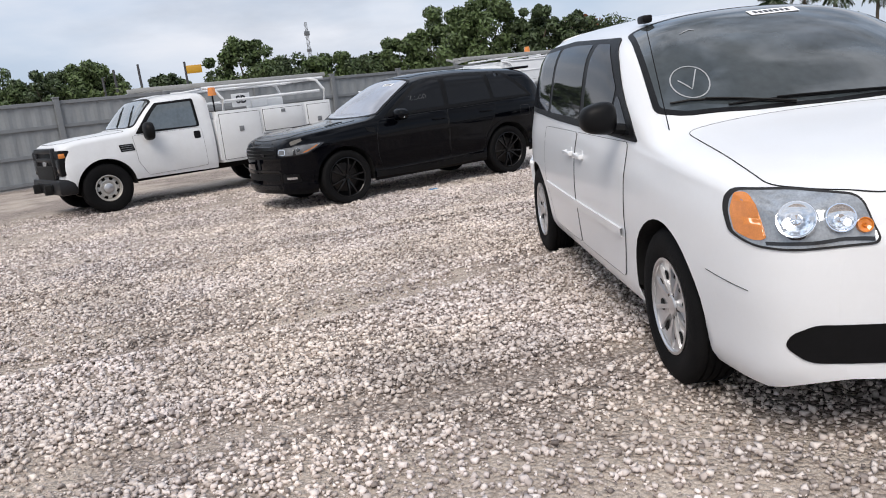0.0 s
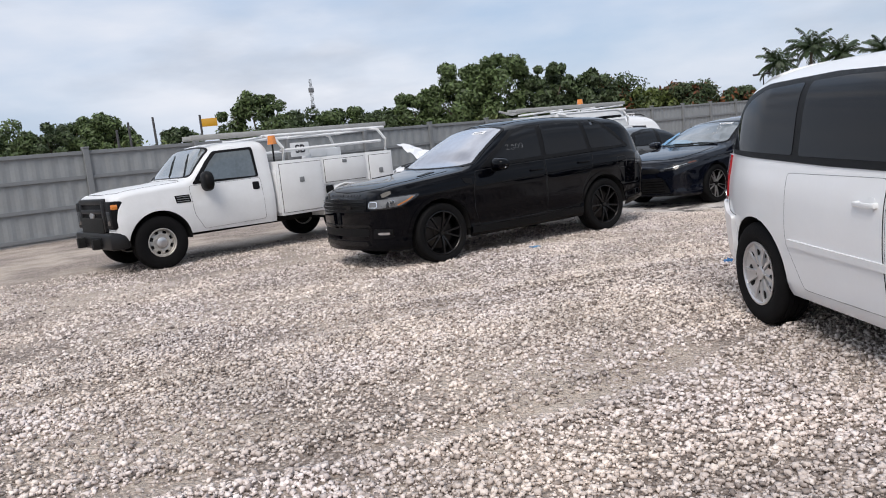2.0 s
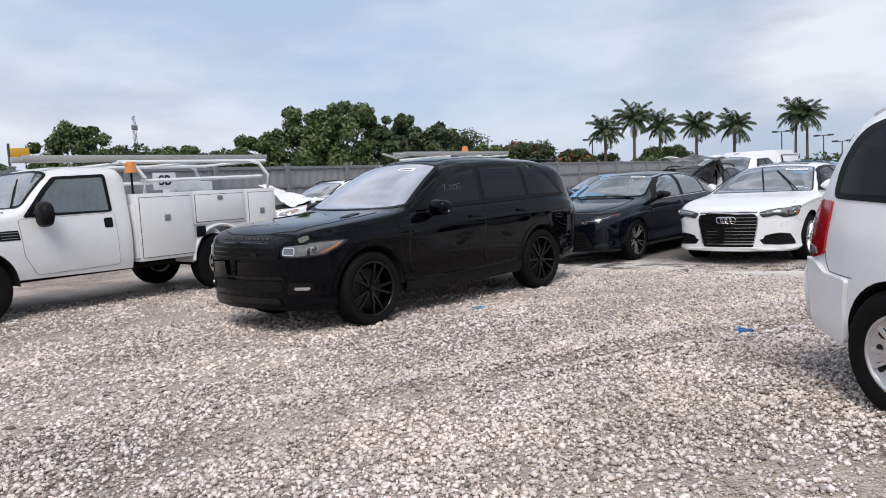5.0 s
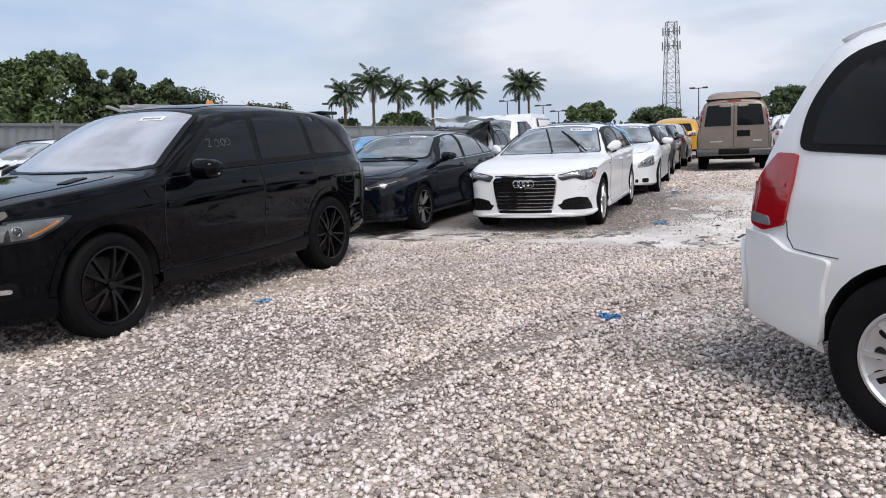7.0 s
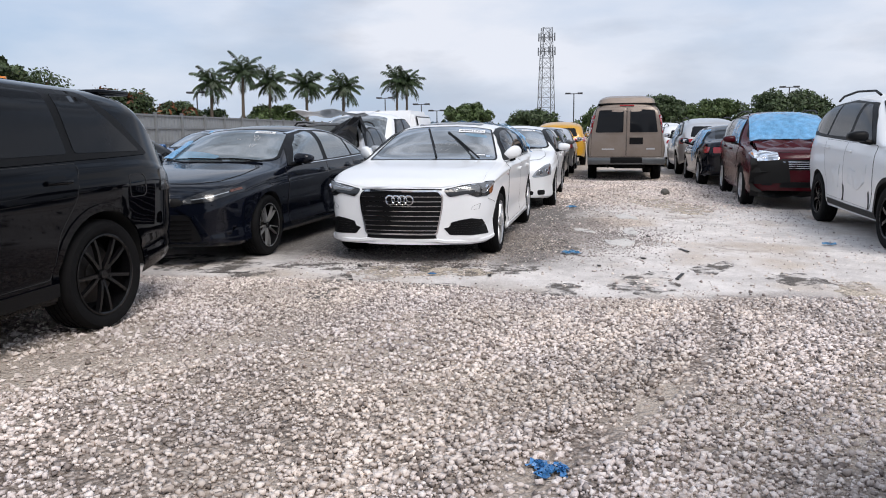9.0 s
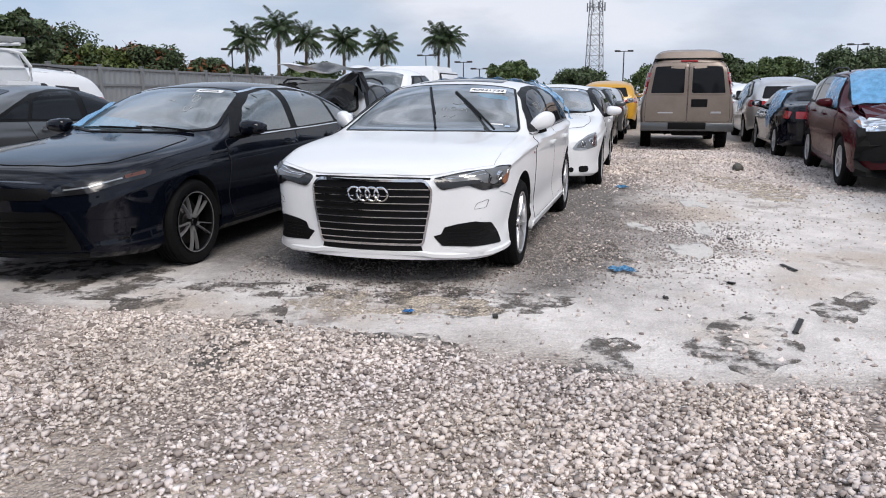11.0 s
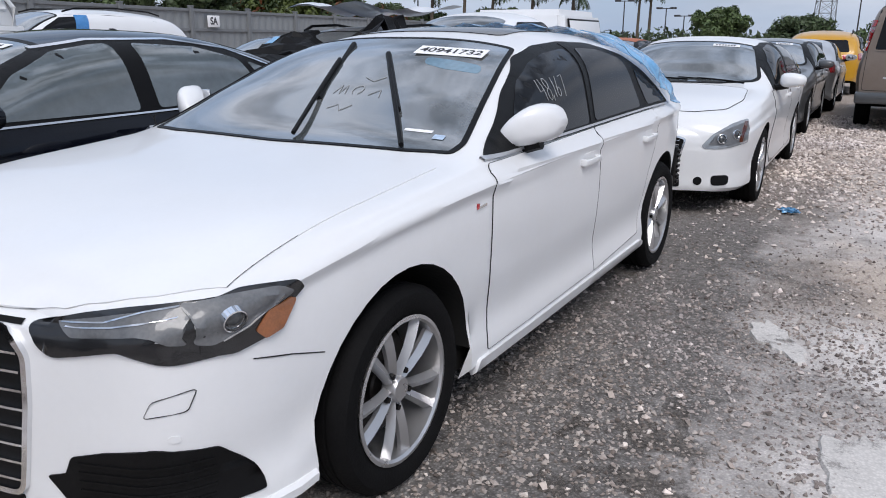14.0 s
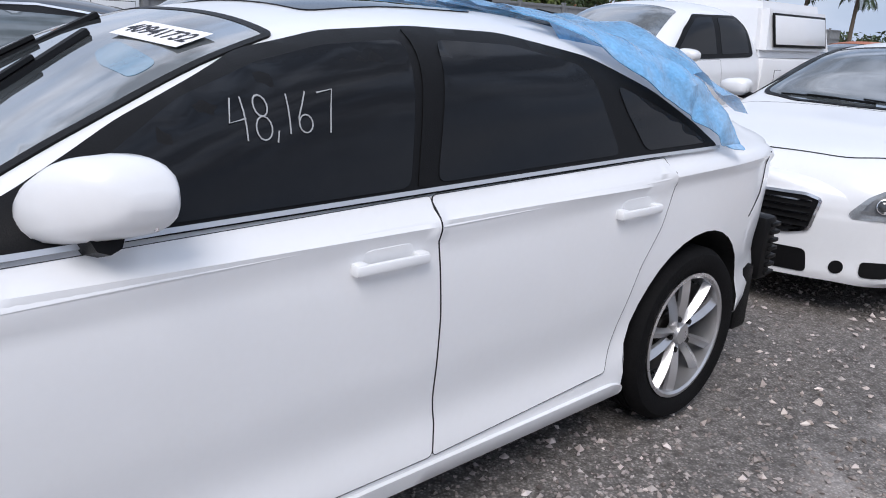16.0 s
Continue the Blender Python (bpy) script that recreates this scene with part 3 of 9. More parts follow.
def wheel_meshes(r, w, style):
    """The meshes of one kind of wheel, shared by all wheels of that kind."""
    made = []

    def add(pname, pack, material):
        made.append((pname, mesh_of(pname, pack[0], pack[1], material)))
    rim_r, face = style["rim"], style["mat"]
    add("tyre", tyre_mesh(r, rim_r, w), RUBBER)
    lip = rim_r - 0.002
    o = w * 0.44
    if style.get("thin"):
        add("rim_ring", lathe([(lip - 0.004, o + 0.0095), (lip - 0.011, o + 0.0085)], 48), ALLOY)
    add("rim", lathe([(lip, o), (lip + 0.004, o + 0.006), (lip - 0.008, o + 0.008), (lip - 0.016, o), (lip - 0.022, -o), (lip, -o - 0.004)], 48), style.get("lip", BLACKALLOY if style.get("thin") else face))
    add("brake_disc", merge(disc(rim_r * 0.72, 0.01), disc(rim_r * 0.3, 0.03)), BRAKE)
    add("backing", lathe([(0.001, -w * 0.2), (lip - 0.02, -w * 0.2)], 32), UNDER)
    n = style["n"]
    if style.get("dish"):
        add("cover_dish", lathe([(0.001, o - 0.020), (rim_r * 0.45, o - 0.026), (rim_r * 0.8, o - 0.018), (rim_r * 0.96, o - 0.004)], 48), face)
        for i in range(2 * n):
            a = math.pi * (i + 0.5) / n + math.pi / 2
            v, f = disc(0.5, 0, 14, 0.02)
            ca, sa = math.cos(a), math.sin(a)
            rr, wl, wt = rim_r * (0.74 if i % 2 else 0.66), rim_r * (0.19 if i % 2 else 0.10), rim_r * 0.13
            add("cover_slot", ([((rr + q[0] * 2 * wl) * ca - q[2] * wt * 2 * sa, o - 0.0155 + q[1] * 0.3, (rr + q[0] * 2 * wl) * sa + q[2] * wt * 2 * ca) for q in v], f), UNDER)
    for i in range(n):
        a = 2 * math.pi * i / n + math.pi / 2
        packs = []
        if style["kind"] == "twin":
            for d in (-1, 1):
                packs.append(spoke(rim_r * 0.14, rim_r * 0.97, style["w"], style["w"] * style.get("flare", 0.8), o - 0.022, o - 0.004, 0.03, a + d * style.get("open", 0.16), d * style.get("skew", 0.01), d * style.get("ridge", 0.0)))
        elif style["kind"] == "fork":
            packs.append(spoke(rim_r * 0.12, rim_r * 0.55, style["w"], style["w"] * 0.9, o - 0.025, o - 0.016, 0.03, a))
            for d in (-1, 1):
                packs.append(spoke(rim_r * 0.5, rim_r * 0.97, style["w"] * 0.6, style["w"] * 0.5, o - 0.016, o - 0.004, 0.03, a, d * rim_r * 0.22))
        elif style["kind"] == "plain":
            packs.append(spoke(rim_r * 0.1, rim_r * 0.97, style["w"], style["w"] * 0.75, o - 0.02, o - 0.006, 0.035, a))
        if packs:
            add("spoke", merge(*packs), face)
    if style["kind"] == "steel":
        packs = [lathe([(0.001, o - 0.03), (rim_r * 0.3, o - 0.03), (rim_r * 0.38, o - 0.055), (rim_r * 0.58, o - 0.035), (rim_r * 0.64, o - 0.04)], 40)]
        packs.append(lathe([(rim_r * 0.84, o - 0.045), (rim_r * 0.9, o - 0.02), (rim_r * 0.97, o - 0.06)], 40))
        for i in range(n):
            packs.append(spoke(rim_r * 0.6, rim_r * 0.87, rim_r * 0.28, rim_r * 0.36, o - 0.042, o - 0.052, 0.012, 2 * math.pi * i / n))
        add("wheel_dish", merge(*packs), face)
    add("hub_cap", disc(rim_r * style.get("hub", 0.17), o - 0.008, 20, 0.05), style.get("cap", face))
    for i in range(5):
        a = 2 * math.pi * i / 5 + 0.3
        v, f = disc(0.011, o - 0.014, 6, 0.02)
        add("lug_nut", ([(q[0] + rim_r * 0.26 * math.cos(a), q[1], q[2] + rim_r * 0.26 * math.sin(a)) for q in v], f), style.get("nut", face))
    return made


def car_base(name, label, category, m, S, paint, wheels, tyre_w, inset=0.02, group="", big=0.0):
    car = thing(name, m, label, category, group)
    part("body", S.body(), paint, car)
    for k, pack in enumerate(islands(*S.liner())):
        part("underbody" if not k else "wheel_housing", pack, UNDER, car)
    for x in (0.0, -S.wb):
        for s in (1, -1):
            wheel(car, x, s, S.wr, S.wr + big, tyre_w, wheels, float(S.Y(x, S.wr + S.arch + 0.02)) - inset)
    return car


SIDES = (("left", 1), ("right", -1))


def doors(car, S, outlines, paint, sides=SIDES, off=0.004, g=0.07, r=0.04, gap=0.0032):
    """Door skins with dark gaps round them; returns the door objects."""
    made = []
    for view, s in sides:
        for o in outlines:
            o = rounded(o, r)
            part("door_gap", S.strip(view, o, gap, 0.0046, 0.004, True), GAP, car)
            made.append((view, part("door", S.panel(view, o, off, 0.006, g), paint, car)))
    return made


def handle(S, view, x, z, parent, paint, length=0.2):
    s = 1 if view == "left" else -1
    y = float(S.Y(x, z))
    recess = S.panel(view, rounded([(x - length * 0.36, z - 0.035), (x + length * 0.36, z - 0.035), (x + length * 0.36, z + 0.04), (x - length * 0.36, z + 0.04)], 0.03), 0.0055, 0.004, 0.05)
    part("handle_recess", recess, GAP if paint in (TRIM,) else paint, parent)
    bm = bmesh.new()
    box(bm, x - length / 2, x + length / 2, y + 0.018, y + 0.033, z - 0.013, z + 0.012, 0.006)
    box(bm, x - length / 2, x - length / 2 + 0.035, y - 0.005, y + 0.03, z - 0.015, z + 0.015, 0.006)
    box(bm, x + length / 2 - 0.035, x + length / 2, y - 0.005, y + 0.03, z - 0.015, z + 0.015, 0.006)
    if s < 0:
        bmesh.ops.scale(bm, vec=(1, -1, 1), verts=bm.verts)
        bmesh.ops.reverse_faces(bm, faces=bm.faces)
    part("handle", bm, paint, parent)


def mirror(S, car, view, x, z, paint, size=(0.13, 0.24, 0.16), foot=TRIM):
    s = 1 if view == "left" else -1
    y = float(S.Y(x, z)) * s
    holder = new("side_mirror")
    holder.parent = car
    holder.empty_display_size = 0.1
    bm = bmesh.new()
    bmesh.ops.create_uvsphere(bm, u_segments=20, v_segments=12, radius=0.5)
    for v in bm.verts:
        a = v.co
        q = Vector([math.copysign(abs(c * 2) ** 0.7 / 2, c) for c in a])
        cut = min(q.x, 0.5)
        back = max(q.x, -0.22)
        taper = 1 - 0.28 * (q.y * s + 0.5)
        v.co = Vector((x + back * size[0] * 1.5, y + s * (0.05 + size[1] * (0.5 + q.y * s)), z + 0.05 + q.z * size[2] * taper))
    part("housing", bm, paint, holder)
    bm = bmesh.new()
    rod(bm, (x, y - s * 0.03, z - 0.03), (x, y + s * 0.13, z + 0.0), 0.035, 0.028)
    part("foot", bm, foot, holder)
    bm = bmesh.new()
    box(bm, x - 0.22 * size[0] * 1.5 - 0.004, x - 0.22 * size[0] * 1.5, y + s * 0.10 if s > 0 else y - size[1] + 0.02, y + size[1] - 0.02 if s > 0 else y - 0.10, z + 0.05 - size[2] * 0.26, z + 0.05 + size[2] * 0.26, 0.001)
    part("mirror_glass", bm, CHROME, holder)
    return holder


TWIN10 = dict(kind="twin", n=5, rim=0.240, mat=BRIGHTALLOY, w=0.029, flare=1.45, open=0.17, skew=0.012, hub=0.17, nut=BLACKALLOY, ridge=1.0)
BLACK5 = dict(kind="twin", n=5, rim=0.283, mat=BLACKALLOY, w=0.030, flare=0.9, open=0.15, skew=0.022, hub=0.12, lip=BLACKALLOY)
CAMRYW = dict(kind="twin", n=5, rim=0.245, mat=ALLOY, w=0.0075, flare=1.0, open=0.17, skew=0.004, hub=0.13, cap=BLACKALLOY, thin=True)
COVER = dict(kind="twin", n=5, rim=0.225, mat=ALLOY, w=0.022, flare=1.3, open=0.20, skew=0.012, hub=0.22, nut=BLACKALLOY, dish=True)
STEEL = dict(kind="steel", n=8, rim=0.225, mat=STEELRIM, w=0.05, hub=0.36, cap=ALLOY)
PLAIN5 = dict(kind="plain", n=7, rim=0.22, mat=ALLOY, w=0.05, hub=0.18)
PLAINB = dict(kind="plain", n=6, rim=0.23, mat=BLACKALLOY, w=0.05, hub=0.18, lip=BLACKALLOY)


def text_mesh(name, body, size, material, parent, m, label="", bold=0.0):
    cu = bpy.data.curves.new(name, "FONT")
    cu.body, cu.size, cu.align_x, cu.align_y, cu.offset = body, size, "CENTER", "CENTER", bold
    ob = bpy.data.objects.new(name, cu)
    me = bpy.data.meshes.new_from_object(ob)
    bpy.data.objects.remove(ob)
    me.materials.append(material)
    res = new(name, me)
    res.parent = parent
    res.matrix_basis = m
    if label:
        res["label"] = label
    return res


def on_shell(S, view, u, v, turn=0.0, lift=0.006, up=(0, 0, 1)):
    """A pose whose z looks out of the shell at (u, v), with its y towards up."""
    p = Vector(S.place(view, np.array([u]), np.array([v]))[0])
    n = Vector(S.normal(view, np.array([u]), np.array([v]))[0])
    x = Vector(up).cross(n).normalized()
    y = n.cross(x)
    return Matrix.Translation(p + n * lift) @ Matrix((x, y, n)).transposed().to_4x4() @ pose(0, 0, 0, 0, 0, turn)


def plate(w, h, t=0.002, bevel=0.0):
    return boxes((-w / 2, w / 2, -h / 2, h / 2, 0, t), bevel=bevel)


def sticker(S, car, x, y, w=0.26, h=0.07, words="", label="white paper sticker with a printed number"):
    """A lot sticker on the windscreen."""
    m = on_shell(S, "top", x, y, 0, 0.005, (-0.5, 0, 1))
    st = part("sticker", plate(w, h, 0.001), PAPER, car, label, m=m)
    if words:
        text_mesh("sticker_number", words, h * 0.75, INK, st, pose(0, 0, 0.002), bold=0.0015)
    else:
        bm = bmesh.new()
        for i in range(7):
            box(bm, -w * 0.4 + i * w * 0.11, -w * 0.4 + i * w * 0.11 + w * 0.07, -h * 0.25, h * 0.25, 0.0012, 0.002)
        part("print", bm, INK, st)
    return st


def scrawl(S, car, view, strokes, w=0.006, off=0.007):
    for line in strokes:
        part("chalk_stroke", S.strip(view, line, w, off, 0.002), CHALK, car, "hand-drawn white chalk stroke on the glass", smooth=False)


def arc(cx, cy, rx, ry, a0, a1, n=14):
    return [(cx + rx * math.cos(radians(a0 + (a1 - a0) * i / n)), cy + ry * math.sin(radians(a0 + (a1 - a0) * i / n))) for i in range(n + 1)]


def windows(car, S, surround, panes, glass=GLASS, frame_mat=TRIM, sides=SIDES, chrome=None, cw=0.018):
    for view, _ in sides:
        if surround:
            fr = part("window_frame", S.panel(view, rounded(surround, 0.04), 0.007, 0.012, 0.03), frame_mat, car)
        for p in panes:
            part("window", S.panel(view, rounded(p, 0.03), 0.0100, 0.008, 0.05), glass, car, "dark tinted side window" if glass is GLASS else "")
        if chrome:
            part("window_trim", S.strip(view, chrome, cw, 0.012, 0.01), CHROME, car, "bright chrome window trim")


def both(outline):
    return [outline, [(-y, z) for y, z, *r in reversed(outline)]] if len(outline[0]) == 2 else [outline, [(-p[0], p[1], *p[2:]) for p in reversed(outline)]]


def lamp_round(S, view, u, v, r, parent, name="reflector", material=None, depth=0.012):
    """A round reflector with a raised rim and bulb in a lamp."""
    m = on_shell(S, view, u, v, 0, 0.009)
    vs, fs = lathe([(0.0005, 0.004), (r * 0.25, 0.010), (r * 0.3, 0.002), (r * 0.8, 0.006), (r * 0.92, 0.012), (r, 0.012), (r * 1.05, -0.01)], 22)
    vs = [(q[0], q[2], q[1]) for q in vs]
    return part(name, (vs, [tuple(reversed(f)) for f in fs]), material or REFLECT, parent, m=m)


def projector(S, view, u, v, r, parent):
    """A round projector lens bulging inside a bright ring."""
    m = on_shell(S, view, u, v, 0, 0.012)
    for pname, prof, material in (("lens_ring", [(r * 0.82, 0.002), (r * 0.90, 0.009), (r, 0.008), (r * 1.05, -0.012)], CHROME),
                                  ("projector_lens", [(0.0005, 0.013), (r * 0.35, 0.0118), (r * 0.62, 0.008), (r * 0.84, 0.001)], LAMPLENS)):
        vs, fs = lathe(prof, 24)
        part(pname, ([(q[0], q[2], q[1]) for q in vs], [tuple(reversed(f)) for f in fs]), material, parent, m=m)


def wipers(S, car, pairs):
    for a, b in pairs:
        line = [(a[0] + (b[0] - a[0]) * t, a[1] + (b[1] - a[1]) * t) for t in np.linspace(0, 1, 8)]
        P = S.place("top", np.array([q[0] for q in line]), np.array([q[1] for q in line]))
        N = S.normal("top", np.array([q[0] for q in line]), np.array([q[1] for q in line]))
        part("wiper", merge(tube([tuple(p + n * 0.012) for p, n in zip(P, N)], 0.006, 6), tube([tuple(p + n * 0.02) for p, n in zip(P[:6], N[:6])], 0.005, 6)), TRIM, car)


# ---- white minivan ----
VAN = Shell(
    top=[(0.93, 0.88), (0.89, 0.955), (0.75, 1.01), (0.4, 1.075), (0.05, 1.125), (-0.16, 1.165), (-0.55, 1.41), (-0.92, 1.61), (-1.12, 1.685), (-1.5, 1.735), (-2.2, 1.775), (-3.0, 1.785), (-3.4, 1.765), (-3.580, 1.72), (-3.724, 1.52), (-3.850, 1.26), (-3.958, 1.02)],
    belt=[(0.93, 0.76), (0.85, 0.85), (0.6, 0.93), (0.1, 1.0), (-0.3, 1.03), (-2.0, 1.08), (-3.670, 1.13), (-3.868, 1.04), (-3.958, 0.92)],
    half=[(0.93, 0.66), (0.88, 0.78), (0.76, 0.87), (0.5, 0.93), (0.1, 0.965), (-0.6, 0.975), (-3.05, 0.97), (-3.4, 0.935), (-3.643, 0.87), (-3.832, 0.80), (-3.922, 0.74), (-3.958, 0.68)],
    low=[(0.93, 0.30), (0.7, 0.22), (0.0, 0.23), (-1.5, 0.25), (-3.4, 0.28), (-3.958, 0.38)],
    wb=3.078, arch=0.41, wr=0.345, kk=0.24,
    mm=[(0.93, 2.0), (0.3, 2.2), (-0.2, 2.6), (-1.2, 7), (-1.8, 8), (-3.490, 8), (-3.958, 4)],
    nn=[(0.93, 3.0), (-0.2, 3.0), (-1.5, 2.3), (-3.490, 2.4), (-3.958, 3.4)], bulge=0.10, tail_bulge=0.05)


def build_minivan():
    S = VAN
    c = car_base("minivan", "white family minivan with dark tinted windows, parked on gravel", "minivan", pose(3.71, 1.81, 0.01, 0, 0, 236.5), S, WHITE, COVER, 0.225, 0.015, big=0.018)
    part("hood", S.panel("top", rounded([(-0.15, -0.76), (0.155, -0.766), (0.495, -0.776), (0.68, -0.775), (0.80, -0.66), (0.885, -0.49), (0.915, 0), (0.885, 0.49), (0.80, 0.66), (0.68, 0.775), (0.495, 0.776), (0.155, 0.766), (-0.15, 0.76), (-0.17, 0)], 0.06), 0.003, 0.004, 0.08), WHITE, c)
    part("hood_gap", S.strip("top", rounded([(-0.15, -0.76), (0.155, -0.766), (0.495, -0.776), (0.68, -0.775), (0.80, -0.66), (0.885, -0.49), (0.915, 0), (0.885, 0.49), (0.80, 0.66), (0.68, 0.775), (0.495, 0.776), (0.155, 0.766), (-0.15, 0.76), (-0.17, 0)], 0.06), 0.0028, 0.0036, 0.004, True), GAP, c)
    part("windscreen", S.panel("top", rounded([(-0.23, -0.40), (-0.21, 0), (-0.23, 0.40), (-0.30, 0.70), (-0.40, 0.805), (-1.27, 0.655), (-1.31, 0), (-1.27, -0.655), (-0.40, -0.805), (-0.30, -0.70)], 0.05), 0.004, 0.006, 0.07), VANSCREEN, c, "sloped grey windscreen")
    part("windscreen_seal", S.strip("top", rounded([(-0.23, -0.40), (-0.21, 0), (-0.23, 0.40), (-0.30, 0.70), (-0.40, 0.805), (-1.27, 0.655), (-1.31, 0), (-1.27, -0.655), (-0.40, -0.805), (-0.30, -0.70)], 0.05), 0.03, 0.005, 0.006, True), TRIM, c)
    fd = [(-0.52, 1.07), (-1.60, 1.07), (-1.60, 0.34), (-0.62, 0.34), (-0.50, 0.60)]
    sd = [(-1.62, 1.07), (-2.62, 1.07), (-2.62, 0.62), (-2.45, 0.34), (-1.62, 0.34)]
    made = doors(c, S, [fd, sd], WHITE, gap=0.0020)
    for view, d in made:
        first = min(v.co.x for v in d.data.vertices) > -1.7
        handle(S, view, -1.47 if first else -1.76, 0.93, d, WHITE, 0.19)
    windows(c, S, [(-0.38, 1.075), (-0.72, 1.27), (-1.05, 1.49), (-1.30, 1.615), (-2.4, 1.665), (-3.2, 1.655), (-3.490, 1.59, 0.12), (-3.634, 1.37, 0.12), (-3.652, 1.185, 0.06), (-2.2, 1.12)],
            [[(-0.50, 1.105), (-0.62, 1.17), (-0.80, 1.28), (-0.86, 1.30), (-0.86, 1.12)],
             [(-0.90, 1.125), (-0.90, 1.335), (-1.12, 1.475), (-1.36, 1.585), (-1.62, 1.60), (-1.50, 1.145)],
             [(-1.60, 1.15), (-1.72, 1.605), (-2.2, 1.625), (-2.58, 1.625), (-2.52, 1.175)],
             [(-2.60, 1.18), (-2.66, 1.625), (-3.15, 1.615), (-3.418, 1.54, 0.10), (-3.553, 1.37, 0.10), (-3.580, 1.215)]])
    for view, s in SIDES:
        part("side_moulding", S.strip(view, [(-0.55, 0.60), (-1.6, 0.61), (-3.0 + 0.42, 0.63)], 0.045, 0.016, 0.02), WHITE, c, "white rubbing strip")
        mirror(S, c, view, -0.62, 1.15, TRIM, (0.11, 0.19, 0.19))
        tl = part("tail_lamp", S.panel(view, rounded([(-3.688, 0.85), (-3.814, 0.815), (-3.913, 0.84), (-3.922, 0.99), (-3.850, 1.09), (-3.760, 1.175), (-3.643, 1.17), (-3.652, 1.05)], 0.02), 0.014, 0.02, 0.04), REDLAMP, c, "tall red tail lamp")
        part("bumper_gap", S.strip(view, [(0.46, 0.63), (0.72, 0.60)], 0.0014, 0.002), GAP, c)
        part("bumper_gap", S.strip(view, [(-3.40, 0.735), (-3.535, 0.742), (-3.634, 0.75), (-3.670, 0.80), (-3.679, 0.87)], 0.004, 0.002), GAP, c)
        part("reverse_lens", S.panel(view, rounded([(-3.760, 0.842), (-3.895, 0.848), (-3.900, 0.895), (-3.778, 0.885)], 0.012), 0.018, 0.01, 0.03), LAMPGLASS, tl, "clear lower lens")
        part("lamp_ridge", S.strip(view, [(-3.688, 1.03), (-3.796, 1.02), (-3.895, 1.03)], 0.016, 0.018, 0.008), REDLAMP, tl)
    for view, s in SIDES:
        part("rear_bumper_side", S.panel(view, rounded([(-3.481, 0.34), (-3.463, 0.60), (-3.427, 0.725), (-3.652, 0.742), (-3.760, 0.80), (-3.949, 0.81), (-3.949, 0.40)], 0.03), 0.030, 0.035, 0.04), WHITE, c)
    for o in both([(0.530, 0.784), (0.68, 0.777), (0.80, 0.768), (0.867, 0.773), (0.895, 0.803), (0.891, 0.88), (0.873, 0.956), (0.734, 0.960), (0.560, 0.936)]):
        part("lamp_seal", S.strip("front", rounded(o, 0.03), 0.009, 0.005, 0.006, True), GAP, c)
    for k, o in enumerate(both([(0.533, 0.787), (0.68, 0.781), (0.80, 0.772), (0.865, 0.777), (0.892, 0.805), (0.888, 0.88), (0.870, 0.952), (0.734, 0.956), (0.563, 0.932)])):
        s = 1 if k == 0 else -1
        lamp = part("headlight", S.panel("front", rounded(o, 0.03), 0.007, 0.012, 0.03), LAMPGLASS, c, "clear headlight with an amber corner")
        part("turn_signal", S.panel("front", rounded([(s * 0.862, 0.790), (s * 0.889, 0.810), (s * 0.885, 0.88), (s * 0.868, 0.945), (s * 0.842, 0.948), (s * 0.838, 0.80)], 0.02), 0.009, 0.004, 0.03), AMBER, lamp)
        lamp_round(S, "front", s * 0.765, 0.868, 0.066, lamp)
        lamp_round(S, "front", s * 0.642, 0.868, 0.050, lamp)
        lamp_round(S, "front", s * 0.572, 0.840, 0.026, lamp, "bulb", AMBER)
        part("lamp_bezel", S.strip("front", [(s * 0.55, 0.796), (s * 0.64, 0.802), (s * 0.72, 0.794), (s * 0.84, 0.786)], 0.012, 0.010, 0.006), LAMPDARK, lamp)
    part("grille", S.panel("front", rounded([(-0.42, 0.775), (-0.38, 0.675), (0.38, 0.675), (0.42, 0.775), (0.3, 0.845), (-0.3, 0.845)], 0.04), 0.004, 0.008, 0.04), TRIM, c)
    for z in (0.71, 0.755, 0.80):
        part("grille_bar", S.panel("front", [(-0.38, z - 0.008), (0.38, z - 0.008), (0.38, z + 0.008), (-0.38, z + 0.008)], 0.012, 0.01, 0.05), CHROME, c)
    part("lower_grille", S.panel("front", rounded([(-0.81, 0.415), (-0.75, 0.362), (0.75, 0.362), (0.81, 0.415), (0.795, 0.465), (0.735, 0.503), (-0.735, 0.503), (-0.795, 0.465)], 0.05), 0.004, 0.008, 0.04), TRIM, c)
    part("rear_window", S.panel("rear", rounded([(-0.60, 1.14), (0.60, 1.14), (0.54, 1.50), (-0.54, 1.50)], 0.06), 0.005, 0.008, 0.06), GLASS, c)
    part("rear_bumper", S.panel("rear", rounded([(-0.70, 0.40), (0.70, 0.40), (0.74, 0.56), (0.72, 0.75), (-0.72, 0.75), (-0.74, 0.56)], 0.05), 0.05, 0.07, 0.05), WHITE, c, "bulging white rear bumper")
    part("roof_spoiler", S.panel("top", rounded([(-3.30, -0.60), (-3.598, -0.58), (-3.634, 0), (-3.598, 0.58), (-3.30, 0.60)], 0.05), 0.016, 0.02, 0.07), WHITE, c)
    bm = bmesh.new()
    rod(bm, (-0.22, -0.80, 1.05), (-0.34, -0.86, 1.62), 0.003, 0.002, 6)
    rod(bm, (-0.22, -0.80, 1.03), (-0.22, -0.80, 1.07), 0.018, 0.01, 8)
    part("aerial", bm, TRIM, c)
    bm = bmesh.new()
    box(bm, -1.42, -1.30, -0.56, -0.50, 1.69, 1.735, 0.012)
    part("roof_marker", bm, TRIM, c)
